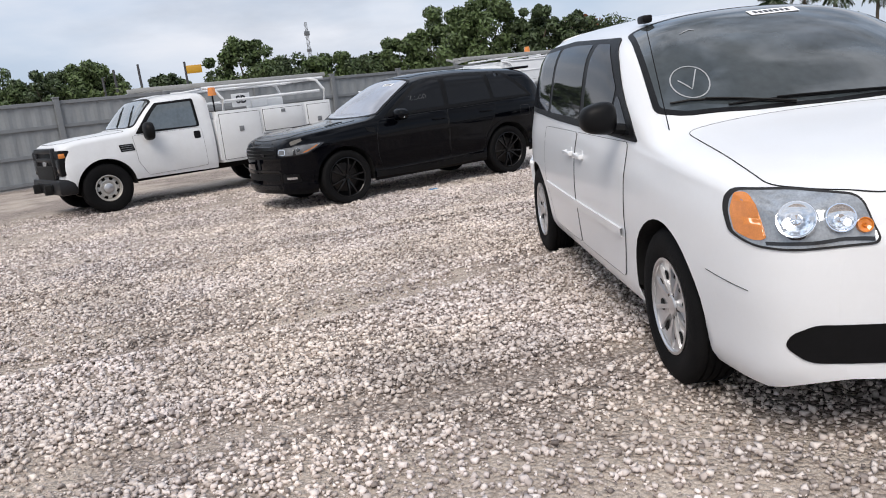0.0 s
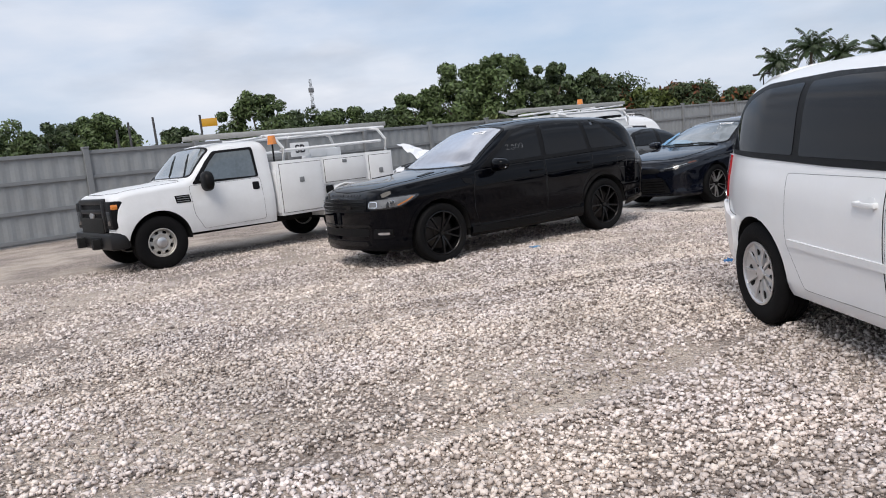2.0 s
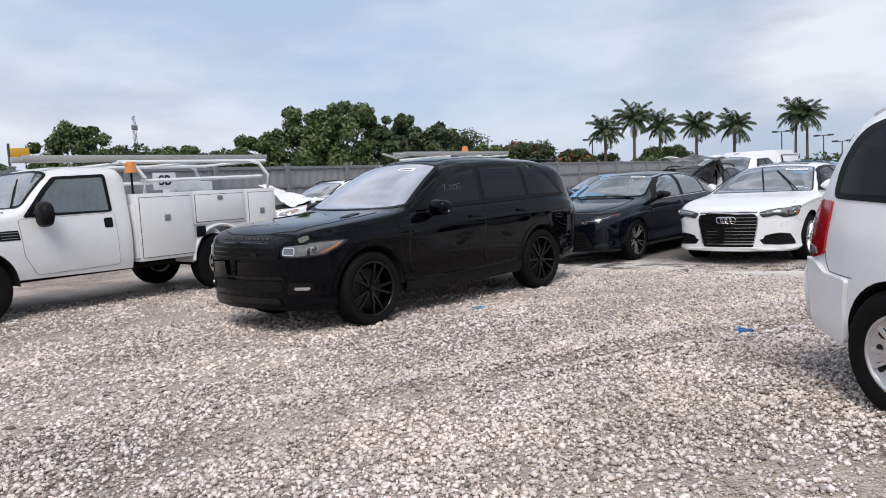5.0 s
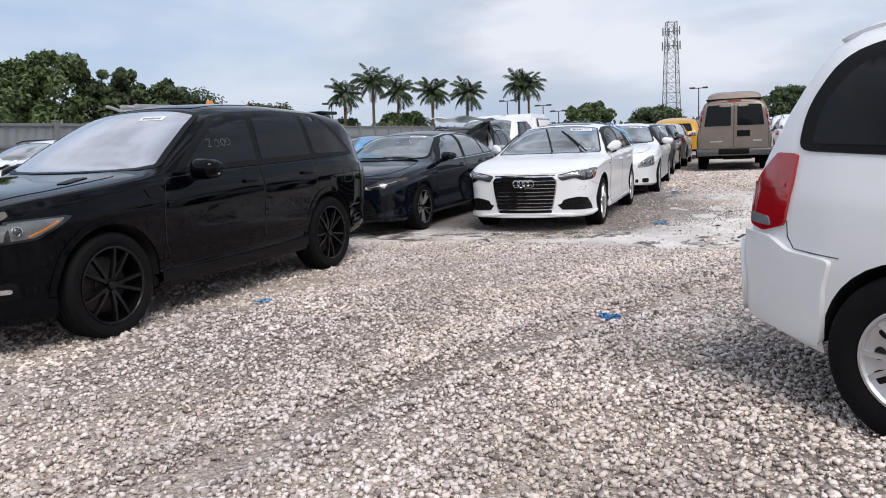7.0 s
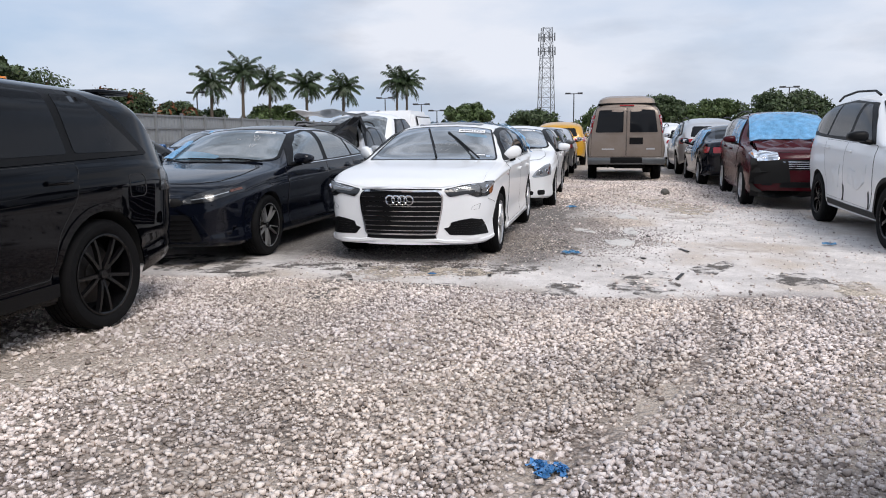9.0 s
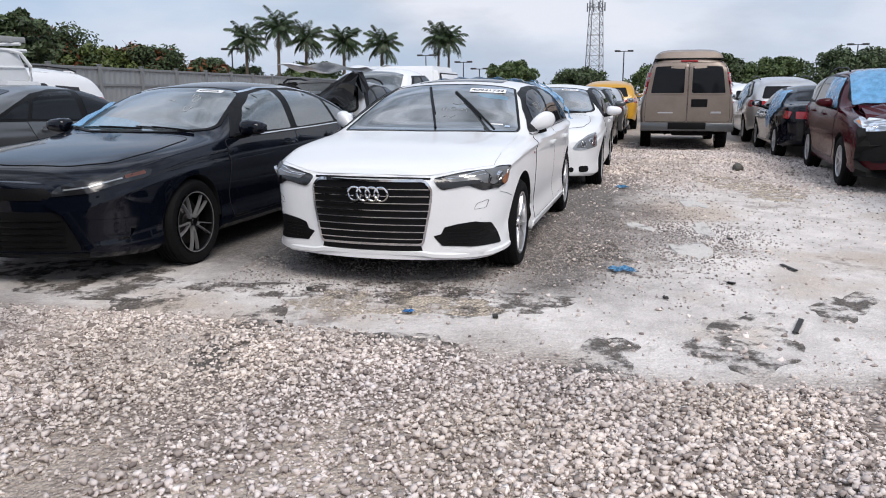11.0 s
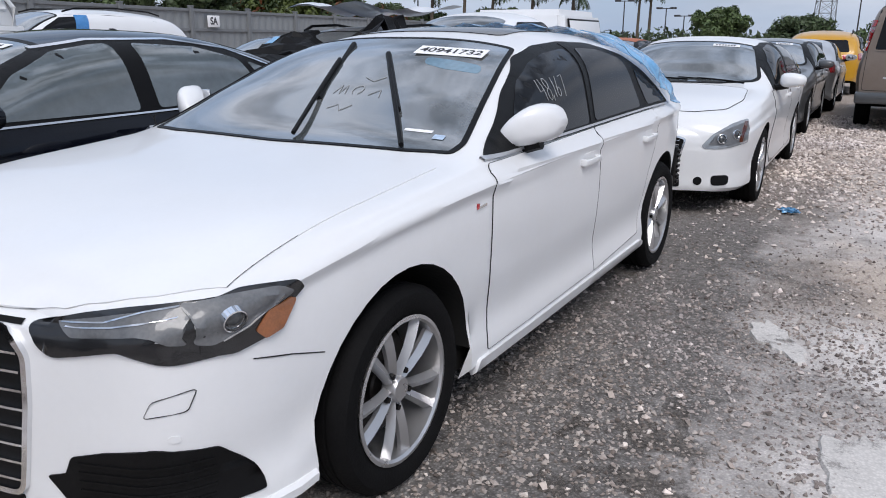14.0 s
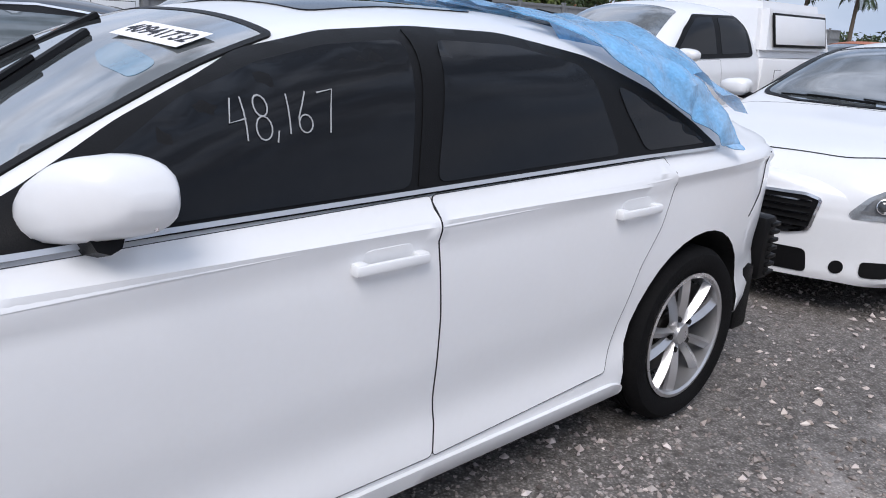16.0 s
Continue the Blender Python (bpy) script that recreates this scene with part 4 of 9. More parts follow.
    wipers(S, c, [((-0.24, 0.30), (-0.28, -0.50)), ((-0.22, -0.2), (-0.40, -0.74))])
    scrawl(S, c, "top", [arc(-0.50, -0.60, 0.12, 0.09, 0, 360, 26), [(-0.53, -0.65), (-0.44, -0.61), (-0.57, -0.54)], [(-0.93, -0.48), (-0.95, -0.42), (-0.93, -0.40)]], 0.006)
    sticker(S, c, -1.04, 0.1, 0.28, 0.08)
    return c


build_minivan()

# ---- black sport utility vehicle ----
SUV = Shell(
    top=[(0.86, 0.94), (0.82, 1.0), (0.65, 1.065), (0.2, 1.115), (-0.25, 1.155), (-0.50, 1.185), (-0.85, 1.40), (-1.20, 1.60), (-1.38, 1.68), (-1.7, 1.74), (-2.2, 1.755), (-2.9, 1.725), (-3.45, 1.68), (-3.62, 1.62), (-3.78, 1.42), (-3.90, 1.16), (-3.97, 1.0)],
    belt=[(0.86, 0.88), (0.75, 0.965), (0.44, 1.035), (0.0, 1.075), (-0.6, 1.12), (-1.9, 1.152), (-3.4, 1.17), (-3.8, 1.10), (-3.97, 0.92)],
    half=[(0.86, 0.66), (0.80, 0.79), (0.66, 0.88), (0.4, 0.95), (0.0, 0.98), (-1.0, 0.985), (-3.0, 0.985), (-3.5, 0.955), (-3.82, 0.88), (-3.93, 0.80), (-3.97, 0.72)],
    low=[(0.86, 0.27), (0.6, 0.24), (0.0, 0.26), (-3.0, 0.28), (-3.97, 0.42)],
    wb=2.923, arch=0.445, wr=0.385, kk=0.26,
    mm=[(0.86, 2.0), (0.3, 2.4), (-0.4, 2.8), (-1.25, 7), (-1.9, 9), (-3.5, 9), (-3.97, 4)],
    nn=[(0.86, 3.2), (-0.4, 3.2), (-1.5, 2.4), (-3.4, 2.5), (-3.97, 3.4)],
    prof=[(0, 0.94), (0.10, 0.972), (0.24, 0.962), (0.30, 0.980), (0.6, 0.992), (0.82, 1.0), (0.86, 0.986), (0.93, 0.975), (1.0, 0.94)], bulge=0.10, tail_bulge=0.05)


def build_suv():
    S = SUV
    c = car_base("black_suv", "black sport utility vehicle with black alloy wheels and tinted glass", "car", pose(5.56, 10.70, -0.01, 0, 0, 176.6), S, BLACK, BLACK5, 0.27, 0.012)
    hood = rounded([(-0.36, -0.70), (0.3, -0.74), (0.70, -0.66), (0.80, -0.35), (0.82, 0), (0.80, 0.35), (0.70, 0.66), (0.3, 0.74), (-0.36, 0.70), (-0.40, 0)], 0.08)
    part("hood_gap", S.strip("top", hood, 0.012, 0.002, 0.004, True), GAP, c)
    part("hood", S.panel("top", hood, 0.004, 0.005, 0.08), BLACK, c)
    for s in (1, -1):
        part("hood_vent", S.panel("top", rounded([(-0.18, s * 0.46), (0.10, s * 0.60), (0.06, s * 0.66), (-0.22, s * 0.56)], 0.02), 0.010, 0.01, 0.04), TRIM, c)
    ws = rounded([(-0.50, -0.4), (-0.48, 0), (-0.50, 0.4), (-0.55, 0.68), (-0.64, 0.835), (-1.38, 0.635), (-1.40, 0), (-1.38, -0.635), (-0.64, -0.835), (-0.55, -0.68)], 0.05)
    part("windscreen", S.panel("top", ws, 0.004, 0.006, 0.07), SHADESCREEN, c, "windscreen with a silvery sunshade behind it")
    part("windscreen_seal", S.strip("top", ws, 0.05, 0.0055, 0.006, True), TRIM, c)
    fd = [(-0.60, 1.115), (-1.79, 1.145), (-1.77, 0.42), (-0.60, 0.40), (-0.53, 0.62), (-0.535, 0.92)]
    rd = [(-1.81, 1.145), (-2.74, 1.16), (-2.66, 0.92), (-2.50, 0.72), (-2.42, 0.44), (-1.79, 0.42)]
    for view, d in doors(c, S, [fd, rd], BLACK):
        first = min(v.co.x for v in d.data.vertices) > -1.8
        handle(S, view, -1.62 if first else -2.52, 1.03 if first else 1.05, d, BLACK, 0.22)
    windows(c, S, [(-0.70, 1.145), (-1.10, 1.42), (-1.40, 1.60), (-1.7, 1.645), (-2.3, 1.665), (-3.02, 1.635), (-3.28, 1.46), (-3.56, 1.20), (-2.2, 1.165)],
            [[(-0.86, 1.185), (-1.16, 1.40), (-1.44, 1.575), (-1.62, 1.61), (-1.80, 1.62), (-1.79, 1.205)],
             [(-1.87, 1.208), (-1.90, 1.625), (-2.3, 1.635), (-2.63, 1.62), (-2.68, 1.222)],
             [(-2.75, 1.225), (-2.71, 1.615), (-2.98, 1.595), (-3.20, 1.43), (-3.45, 1.225)]])
    for view, s in SIDES:
        part("sill", S.strip(view, [(-0.46, 0.36), (-1.5, 0.345), (-2.46, 0.37)], 0.075, 0.022, 0.03), TRIM, c)
        part("side_line", S.strip(view, [(-0.5, 0.485), (-1.5, 0.475), (-2.42, 0.50)], 0.014, 0.010, 0.012), BLACK, c)
        part("fender_vent", S.panel(view, rounded([(-0.40, 0.98), (-0.515, 0.955), (-0.515, 1.03), (-0.36, 1.05)], 0.015), 0.006, 0.006, 0.05), TRIM, c)
        wr_ = part("headlight_wrap", S.panel(view, rounded([(0.72, 0.782), (0.551, 0.793), (0.42, 0.850), (0.297, 0.920), (0.34, 0.930), (0.58, 0.930), (0.72, 0.925)], 0.012), 0.0065, 0.012, 0.03), LAMPDARK, c, "swept headlight lens round the corner")
        part("lamp_bowl", S.panel(view, rounded([(0.70, 0.800), (0.56, 0.808), (0.44, 0.862), (0.350, 0.916), (0.58, 0.918), (0.70, 0.914)], 0.012), 0.0085, 0.004, 0.025), LAMPGREY, wr_)
        part("turn_signal", S.strip(view, [(0.60, 0.818), (0.50, 0.855), (0.40, 0.902)], 0.012, 0.0105, 0.004), AMBER, wr_)
        projector(S, view, 0.662, 0.858, 0.032, wr_)
        mh = mirror(S, c, view, -0.90, 1.12, BLACK, (0.14, 0.26, 0.20))
        ym = float(S.Y(-0.90, 1.12))
        part("mirror_trim", tube([(-0.94, s * (ym + 0.22), 1.125), (-0.86, s * (ym + 0.33), 1.128)], 0.009, 6), CHROME, mh)
        part("tail_lamp", S.panel(view, rounded([(-3.62, 0.92), (-3.86, 0.92), (-3.84, 1.10), (-3.66, 1.08)], 0.02), 0.008, 0.012, 0.05), LAMPDARK, c, "smoked dark tail lamp")
        part("fuel_gap", S.strip(view, rounded([(-3.22, 0.90), (-3.42, 0.90), (-3.42, 1.06), (-3.22, 1.06)], 0.04), 0.006, 0.002, 0.003, True), GAP, c)
        for x in (0.0, -S.wb):
            part("arch_trim", S.strip(view, [(x + (S.arch + 0.03) * math.cos(radians(a)), S.wr + (S.arch + 0.03) * math.sin(radians(a))) for a in range(0, 181, 12)], 0.05, 0.008, 0.012), BLACK, c)
    part("grille", S.panel("front", rounded([(-0.60, 0.83), (-0.57, 0.755), (0.57, 0.755), (0.60, 0.83), (0.60, 0.918), (-0.60, 0.918)], 0.03), 0.004, 0.008, 0.04), TRIM, c)
    for z in (0.785, 0.835, 0.885):
        part("grille_bar", S.panel("front", [(-0.57, z - 0.007), (0.57, z - 0.007), (0.57, z + 0.007), (-0.57, z + 0.007)], 0.012, 0.01, 0.05), BLACKALLOY, c)
        for i in range(15):
            y = -0.525 + i * 0.075
            part("grille_cell", S.panel("front", [(y - 0.005, z + 0.008), (y + 0.005, z + 0.008), (y + 0.005, z + 0.04), (y - 0.005, z + 0.04)], 0.007, 0.006, 0.05), TRIM, c)
    part("badge", S.panel("front", rounded([(0.22, 0.795), (0.32, 0.795), (0.32, 0.835), (0.22, 0.835)], 0.018), 0.018, 0.01, 0.03), BLACKALLOY, c)
    for i, w in enumerate((0.055,) * 5 + (0,) + (0.055,) * 5):
        if w:
            y = -0.42 + i * 0.077
            part("nose_bar", S.panel("front", [(y, 0.953), (y + w, 0.953), (y + w, 0.972), (y, 0.972)], 0.006, 0.006, 0.03), GRILLE, c)
    part("lower_intake", S.panel("front", rounded([(-0.62, 0.50), (-0.58, 0.45), (0.58, 0.45), (0.62, 0.50), (0.58, 0.55), (-0.58, 0.55)], 0.03), 0.004, 0.01, 0.04), TRIM, c)
    part("bumper_blade", S.panel("front", rounded([(-0.66, 0.57), (0.66, 0.57), (0.62, 0.60), (-0.62, 0.60)], 0.012), 0.016, 0.025, 0.05), BLACKALLOY, c)
    part("lower_lip", S.panel("front", rounded([(-0.60, 0.33), (0.60, 0.33), (0.56, 0.39), (-0.56, 0.39)], 0.015), 0.022, 0.03, 0.05), BLACKALLOY, c)
    for k, s in enumerate((1, -1)):
        o = [(s * 0.615, 0.80), (s * 0.70, 0.785), (s * 0.83, 0.782), (s * 0.885, 0.79), (s * 0.90, 0.85), (s * 0.875, 0.915), (s * 0.635, 0.885)]
        o = o if s > 0 else o[::-1]
        lamp = part("headlight", S.panel("front", rounded(o, 0.025), 0.006, 0.012, 0.03), LAMPDARK, c, "swept headlight with an amber edge")
        part("lamp_bowl", S.panel("front", rounded([(s * 0.635, 0.806), (s * 0.72, 0.798), (s * 0.845, 0.798), (s * 0.855, 0.905), (s * 0.65, 0.892)][::s], 0.015), 0.008, 0.004, 0.025), LAMPGREY, lamp)
        part("light_guide", S.strip("front", rounded([(s * 0.648, 0.812), (s * 0.765, 0.808), (s * 0.762, 0.880), (s * 0.652, 0.878)], 0.02), 0.009, 0.0115, 0.005, True), REFLECT, lamp)
        part("fog_lamp", S.panel("front", rounded([(s * 0.745, 0.470), (s * 0.838, 0.464), (s * 0.842, 0.494), (s * 0.750, 0.500)][::s], 0.015), 0.016, 0.012, 0.03), REFLECT, c)
        part("fog_recess", S.panel("front", rounded([(s * 0.66, 0.42), (s * 0.85, 0.42), (s * 0.86, 0.53), (s * 0.68, 0.54)][::s], 0.02), 0.003, 0.006, 0.03), TRIM, c)
    part("rear_window", S.panel("rear", rounded([(-0.62, 1.18), (0.62, 1.18), (0.54, 1.52), (-0.54, 1.52)], 0.05), 0.005, 0.008, 0.06), GLASS, c)
    part("roof_spoiler", boxes((-3.78, -3.42, -0.60, 0.60, 1.645, 1.685), bevel=0.015), BLACK, c)
    part("sunroof", S.panel("top", rounded([(-1.5, -0.48), (-2.9, -0.48), (-2.9, 0.48), (-1.5, 0.48)], 0.08), 0.004, 0.006, 0.1), GLASS, c)
    sticker(S, c, -1.22, 0.28, 0.26, 0.07)
    scrawl(S, c, "left", [[(-1.20, 1.40), (-1.25, 1.405), (-1.21, 1.34), (-1.26, 1.345)], arc(-1.32, 1.37, 0.028, 0.03, 30, 330), arc(-1.40, 1.375, 0.026, 0.03, 0, 360), arc(-1.47, 1.38, 0.026, 0.032, 0, 360)], 0.0014, 0.011)
    return c


build_suv()

# ---- white executive saloon ----
def drop_mirror(car, s, at, paint):
    """A teardrop door mirror: broad rounded outer end, pointed inner toe, on a black foot."""
    x, y, z = at
    holder = new("side_mirror")
    holder.parent = car
    holder.empty_display_size = 0.1
    key = pchip([(0.0, 0.20), (0.10, 0.52), (0.30, 0.86), (0.55, 1.0), (0.78, 0.90), (0.93, 0.62), (1.0, 0.18)])
    mid = pchip([(0.0, -0.052), (0.25, -0.030), (0.6, -0.004), (1.0, 0.004)])
    n, k = 17, 20
    vs = []
    for i in range(n):
        t = 0.5 - 0.5 * math.cos(math.pi * i / (n - 1))
        h, m = 0.080 * float(key(t)), float(mid(t))
        for j in range(k):
            a = 2 * math.pi * j / k
            cx, cz = math.cos(a), math.sin(a)
            e = math.copysign(abs(cx) ** 0.62, cx)
            dx = (0.105 if cx > 0 else 0.062) * e * (0.35 + 0.65 * float(key(t)))
            vs.append((x + dx - 0.13 * (t - 0.45), s * (y - 0.115 + 0.200 * t), z + m + h * math.copysign(abs(cz) ** 0.64, cz) * (1.0 if cz > 0 else 0.9)))
    fs = [(i * k + j, i * k + (j + 1) % k, (i + 1) * k + (j + 1) % k, (i + 1) * k + j) for i in range(n - 1) for j in range(k)]
    fs += [tuple(range(k)), tuple(range((n - 1) * k, n * k))]
    part("housing", (vs, fs), paint, holder)
    bm = bmesh.new()
    rod(bm, (x + 0.01, s * (y - 0.16), z - 0.115), (x, s * (y + 0.02), z - 0.066), 0.038, 0.030)
    part("foot", bm, TRIM, holder, "black mirror foot")
    bm = bmesh.new()
    ys = sorted((s * (y - 0.06), s * (y + 0.065)))
    box(bm, x - 0.072, x - 0.064, ys[0], ys[1], z - 0.055, z + 0.055, 0.003)
    part("mirror_glass", bm, CHROME, holder)
    return holder


SALOON = Shell(
    top=[(0.851, 0.785), (0.838, 0.812), (0.799, 0.836), (0.738, 0.854), (0.519, 0.90), (0.2, 0.945), (-0.2, 0.98), (-0.45, 1.01), (-0.9, 1.215), (-1.25, 1.36), (-1.5, 1.42), (-1.9, 1.455), (-2.3, 1.45), (-2.75, 1.38), (-3.15, 1.21), (-3.36, 1.11), (-3.44, 1.085), (-3.56, 1.05), (-3.62, 0.99)],
    belt=[(0.851, 0.735), (0.781, 0.772), (0.562, 0.832), (0.2, 0.90), (-0.4, 0.945), (-1.0, 0.965), (-2.0, 0.98), (-3.0, 1.01), (-3.4, 1.01), (-3.56, 0.97), (-3.62, 0.88)],
    half=[(0.851, 0.60), (0.808, 0.72), (0.694, 0.815), (0.475, 0.885), (0.2, 0.918), (-0.3, 0.932), (-1.0, 0.937), (-2.8, 0.935), (-3.22, 0.905), (-3.46, 0.85), (-3.58, 0.79), (-3.62, 0.70)],
    low=[(0.851, 0.20), (0.475, 0.19), (0.0, 0.20), (-3.0, 0.21), (-3.35, 0.30), (-3.62, 0.44)],
    wb=2.912, arch=0.404, wr=0.335, kk=0.34,
    mm=[(0.851, 2.0), (0.3, 2.2), (-0.4, 2.6), (-1.3, 6), (-2.0, 7.5), (-2.8, 6), (-3.3, 2.8), (-3.62, 2.4)],
    nn=[(0.851, 3.0), (-0.4, 3.0), (-1.5, 2.2), (-2.6, 2.3), (-3.4, 3.0), (-3.62, 3.2)],
    prof=[(0, 0.92), (0.05, 0.975), (0.12, 0.982), (0.22, 0.966), (0.28, 0.960), (0.5, 0.976), (0.80, 0.986), (0.895, 0.984), (0.945, 1.0), (0.965, 0.994), (1.0, 0.955)], bulge=0.10, tail_bulge=0.05)


def build_saloon():
    S = SALOON
    c = car_base("white_saloon", "white executive saloon with a dark barred grille, rear damaged and wrapped", "car", pose(12.2, 8.18, 0, 0, 0, 179.3), S, WHITE, TWIN10, 0.235, 0.008)
    brow = [(0.80, 0.828), (0.70, 0.820), (0.60, 0.806), (0.51, 0.785), (0.43, 0.772), (0.25, 0.772), (0.0, 0.774)]
    edge = [(float(S.X(y, z)) - 0.004, y) for y, z in brow]
    side = [(-0.36, 0.79), (0.05, 0.80), (0.32, 0.80)]
    hood = [(x, -y) for x, y in side] + [(x, -y) for x, y in edge[:-1]] + edge[::-1] + side[::-1] + [(-0.40, 0)]
    part("hood", S.panel("top", hood, 0.0035, 0.005, 0.07), WHITE, c)
    for s in (1, -1):
        part("hood_gap", S.strip("top", [(x, s * y) for x, y in ((0.36, 0.80), edge[0])], 0.0010, 0.0037, 0.0010), GAP, c)
    part("grille_shadow_gap", S.strip("front", [(-0.42, 0.757), (-0.25, 0.763), (0.0, 0.765), (0.25, 0.763), (0.42, 0.757)], 0.011, 0.003, 0.004), TRIM, c)
    ws = rounded([(-0.455, -0.4), (-0.43, 0), (-0.455, 0.4), (-0.47, 0.58), (-0.515, 0.755), (-0.60, 0.762), (-1.39, 0.575), (-1.375, 0), (-1.39, -0.575), (-0.60, -0.762), (-0.515, -0.755), (-0.47, -0.58)], 0.02)
    part("windscreen", S.panel("top", ws, 0.004, 0.006, 0.06), SCREEN, c, "grey windscreen reflecting the sky")
    part("windscreen_seal", S.strip("top", ws, 0.022, 0.0055, 0.006, True), TRIM, c)
    fd = [(-0.56, 0.972), (-1.645, 1.0), (-1.641, 0.936), (-1.665, 0.696), (-1.668, 0.467), (-1.676, 0.382), (-1.660, 0.30), (-0.520, 0.29), (-0.548, 0.40), (-0.535, 0.60), (-0.528, 0.80), (-0.535, 0.93)]
    rd = [(-1.648, 1.0), (-2.63, 1.018), (-2.66, 0.93), (-2.61, 0.80), (-2.53, 0.68), (-2.46, 0.50), (-2.40, 0.335), (-1.663, 0.30), (-1.679, 0.382), (-1.671, 0.467), (-1.668, 0.696), (-1.644, 0.936)]
    for view, d in doors(c, S, [fd, rd], WHITE, g=0.03, r=0.015, gap=0.0016):
        first = min(v.co.x for v in d.data.vertices) > -2.0
        handle(S, view, -1.495 if first else -2.458, 0.868 if first else 0.872, d, WHITE, 0.21)
    windows(c, S, [(-0.555, 0.985), (-0.76, 1.075), (-0.98, 1.185), (-1.28, 1.315), (-1.5, 1.362), (-1.75, 1.382), (-2.05, 1.375), (-2.36, 1.318), (-2.62, 1.222), (-2.82, 1.118), (-2.965, 1.03), (-2.2, 1.012)],
            [[(-0.76, 1.008), (-0.92, 1.122), (-1.10, 1.222), (-1.29, 1.290), (-1.46, 1.328), (-1.685, 1.348), (-1.585, 1.022)],
             [(-1.67, 1.026), (-1.785, 1.350), (-2.05, 1.342), (-2.29, 1.296), (-2.335, 1.25), (-2.395, 1.042)],
             [(-2.53, 1.045), (-2.46, 1.17), (-2.44, 1.240), (-2.60, 1.184), (-2.75, 1.120), (-2.88, 1.05)]])
    for view, s in SIDES:
        part("pillar_trim", S.strip(view, [(-1.625, 1.02), (-1.735, 1.365)], 0.035, 0.010, 0.008), TRIM, c)
        part("sill", S.panel(view, rounded([(-0.44, 0.215), (-0.45, 0.275), (-1.5, 0.28), (-2.44, 0.285), (-2.50, 0.27), (-2.50, 0.225)], 0.02), 0.012, 0.02, 0.04), WHITE, c)
        part("window_trim", S.strip(view, [(-0.55, 0.984), (-1.0, 1.0), (-1.67, 1.012), (-2.5, 1.027), (-2.96, 1.03)], 0.010, 0.012, 0.012), SILVER, c)
        drop_mirror(c, s, (-0.875, 0.93, 1.088), WHITE)
        part("bumper_gap", S.strip(view, [(0.37, 0.597), (0.48, 0.628), (0.59, 0.650)], 0.0026, 0.002), GAP, c)
        sl = part("headlight_wrap", S.panel(view, rounded([(0.443, 0.804), (0.492, 0.752), (0.545, 0.703), (0.634, 0.680), (0.71, 0.688), (0.70, 0.800), (0.60, 0.824), (0.47, 0.825)], 0.012), 0.009, 0.012, 0.03), LAMPDARK, c, "dark headlight lens round the corner")
        part("lamp_bowl", S.panel(view, rounded([(0.72, 0.806), (0.62, 0.813), (0.52, 0.818), (0.480, 0.806), (0.530, 0.778), (0.60, 0.735), (0.682, 0.712), (0.72, 0.722)], 0.010), 0.0115, 0.004, 0.02), LAMPGREY, sl, "grey reflector bowl")
        part("turn_signal", S.panel(view, rounded([(0.585, 0.722), (0.545, 0.770), (0.485, 0.790), (0.468, 0.775), (0.512, 0.712), (0.560, 0.698)], 0.008), 0.0135, 0.004, 0.02), SMOKED, sl, "smoked amber corner lens")
        projector(S, view, 0.642, 0.773, 0.031, sl)
        part("chrome_blade", S.strip(view, [(0.515, 0.802), (0.535, 0.783), (0.60, 0.741), (0.66, 0.719)], 0.0045, 0.0145, 0.004), CHROME, sl)
        part("trunk_gap", S.strip(view, [(-3.28, 0.74), (-3.38, 0.82), (-3.42, 0.98)], 0.006, 0.002), GAP, c)
        bd = part("fender_badge", S.panel(view, rounded([(-0.41, 0.836), (-0.485, 0.842), (-0.485, 0.851), (-0.41, 0.845)], 0.003), 0.004, 0.006, 0.03), CHROME, c, "small chrome and red badge")
        part("red_corner", S.panel(view, [(-0.412, 0.838), (-0.424, 0.840), (-0.430, 0.858), (-0.418, 0.858)], 0.006, 0.006, 0.03), REDLAMP, bd)
    gr = rounded([(-0.432, 0.69), (-0.42, 0.56), (-0.37, 0.308), (0.37, 0.308), (0.42, 0.56), (0.432, 0.69), (0.385, 0.745), (-0.385, 0.745)], 0.03)
    part("grille", S.panel("front", gr, 0.004, 0.008, 0.04), TRIM, c, "black grille with bright cross bars")
    part("grille_frame", S.strip("front", gr, 0.015, 0.014, 0.016, True), CHROME, c)
    for i in range(8):
        z = 0.345 + i * 0.049
        w = 0.365 + (min(z, 0.56) - 0.308) / 0.252 * 0.048
        part("grille_blade", S.panel("front", [(-w, z - 0.019), (w, z - 0.019), (w, z - 0.0035), (-w, z - 0.0035)], 0.010, 0.012, 0.05), TRIM, c)
        part("grille_bar", S.panel("front", [(-w, z - 0.003), (w, z - 0.003), (w, z + 0.0035), (-w, z + 0.0035)], 0.014, 0.012, 0.05), CHROME, c)
    rings = []
    for i in range(4):
        y = -0.096 + i * 0.064
        x = float(S.X(y, 0.655)) + 0.03
        rings.append(tube([(x, y + 0.047 * math.cos(a), 0.655 + 0.047 * math.sin(a)) for a in np.linspace(0, 2 * math.pi, 25)[:-1]], 0.008, 7, True))
    part("badge", merge(*rings), CHROME, c, "chrome ring badge")
    for s in (1, -1):
        o = [(s * 0.437, 0.757), (s * 0.465, 0.712), (s * 0.50, 0.684), (s * 0.59, 0.700), (s * 0.675, 0.716), (s * 0.72, 0.692), (s * 0.757, 0.677), (s * 0.83, 0.684), (s * 0.868, 0.75), (s * 0.866, 0.800), (s * 0.84, 0.816), (s * 0.76, 0.812), (s * 0.66, 0.803), (s * 0.575, 0.790)][::s]
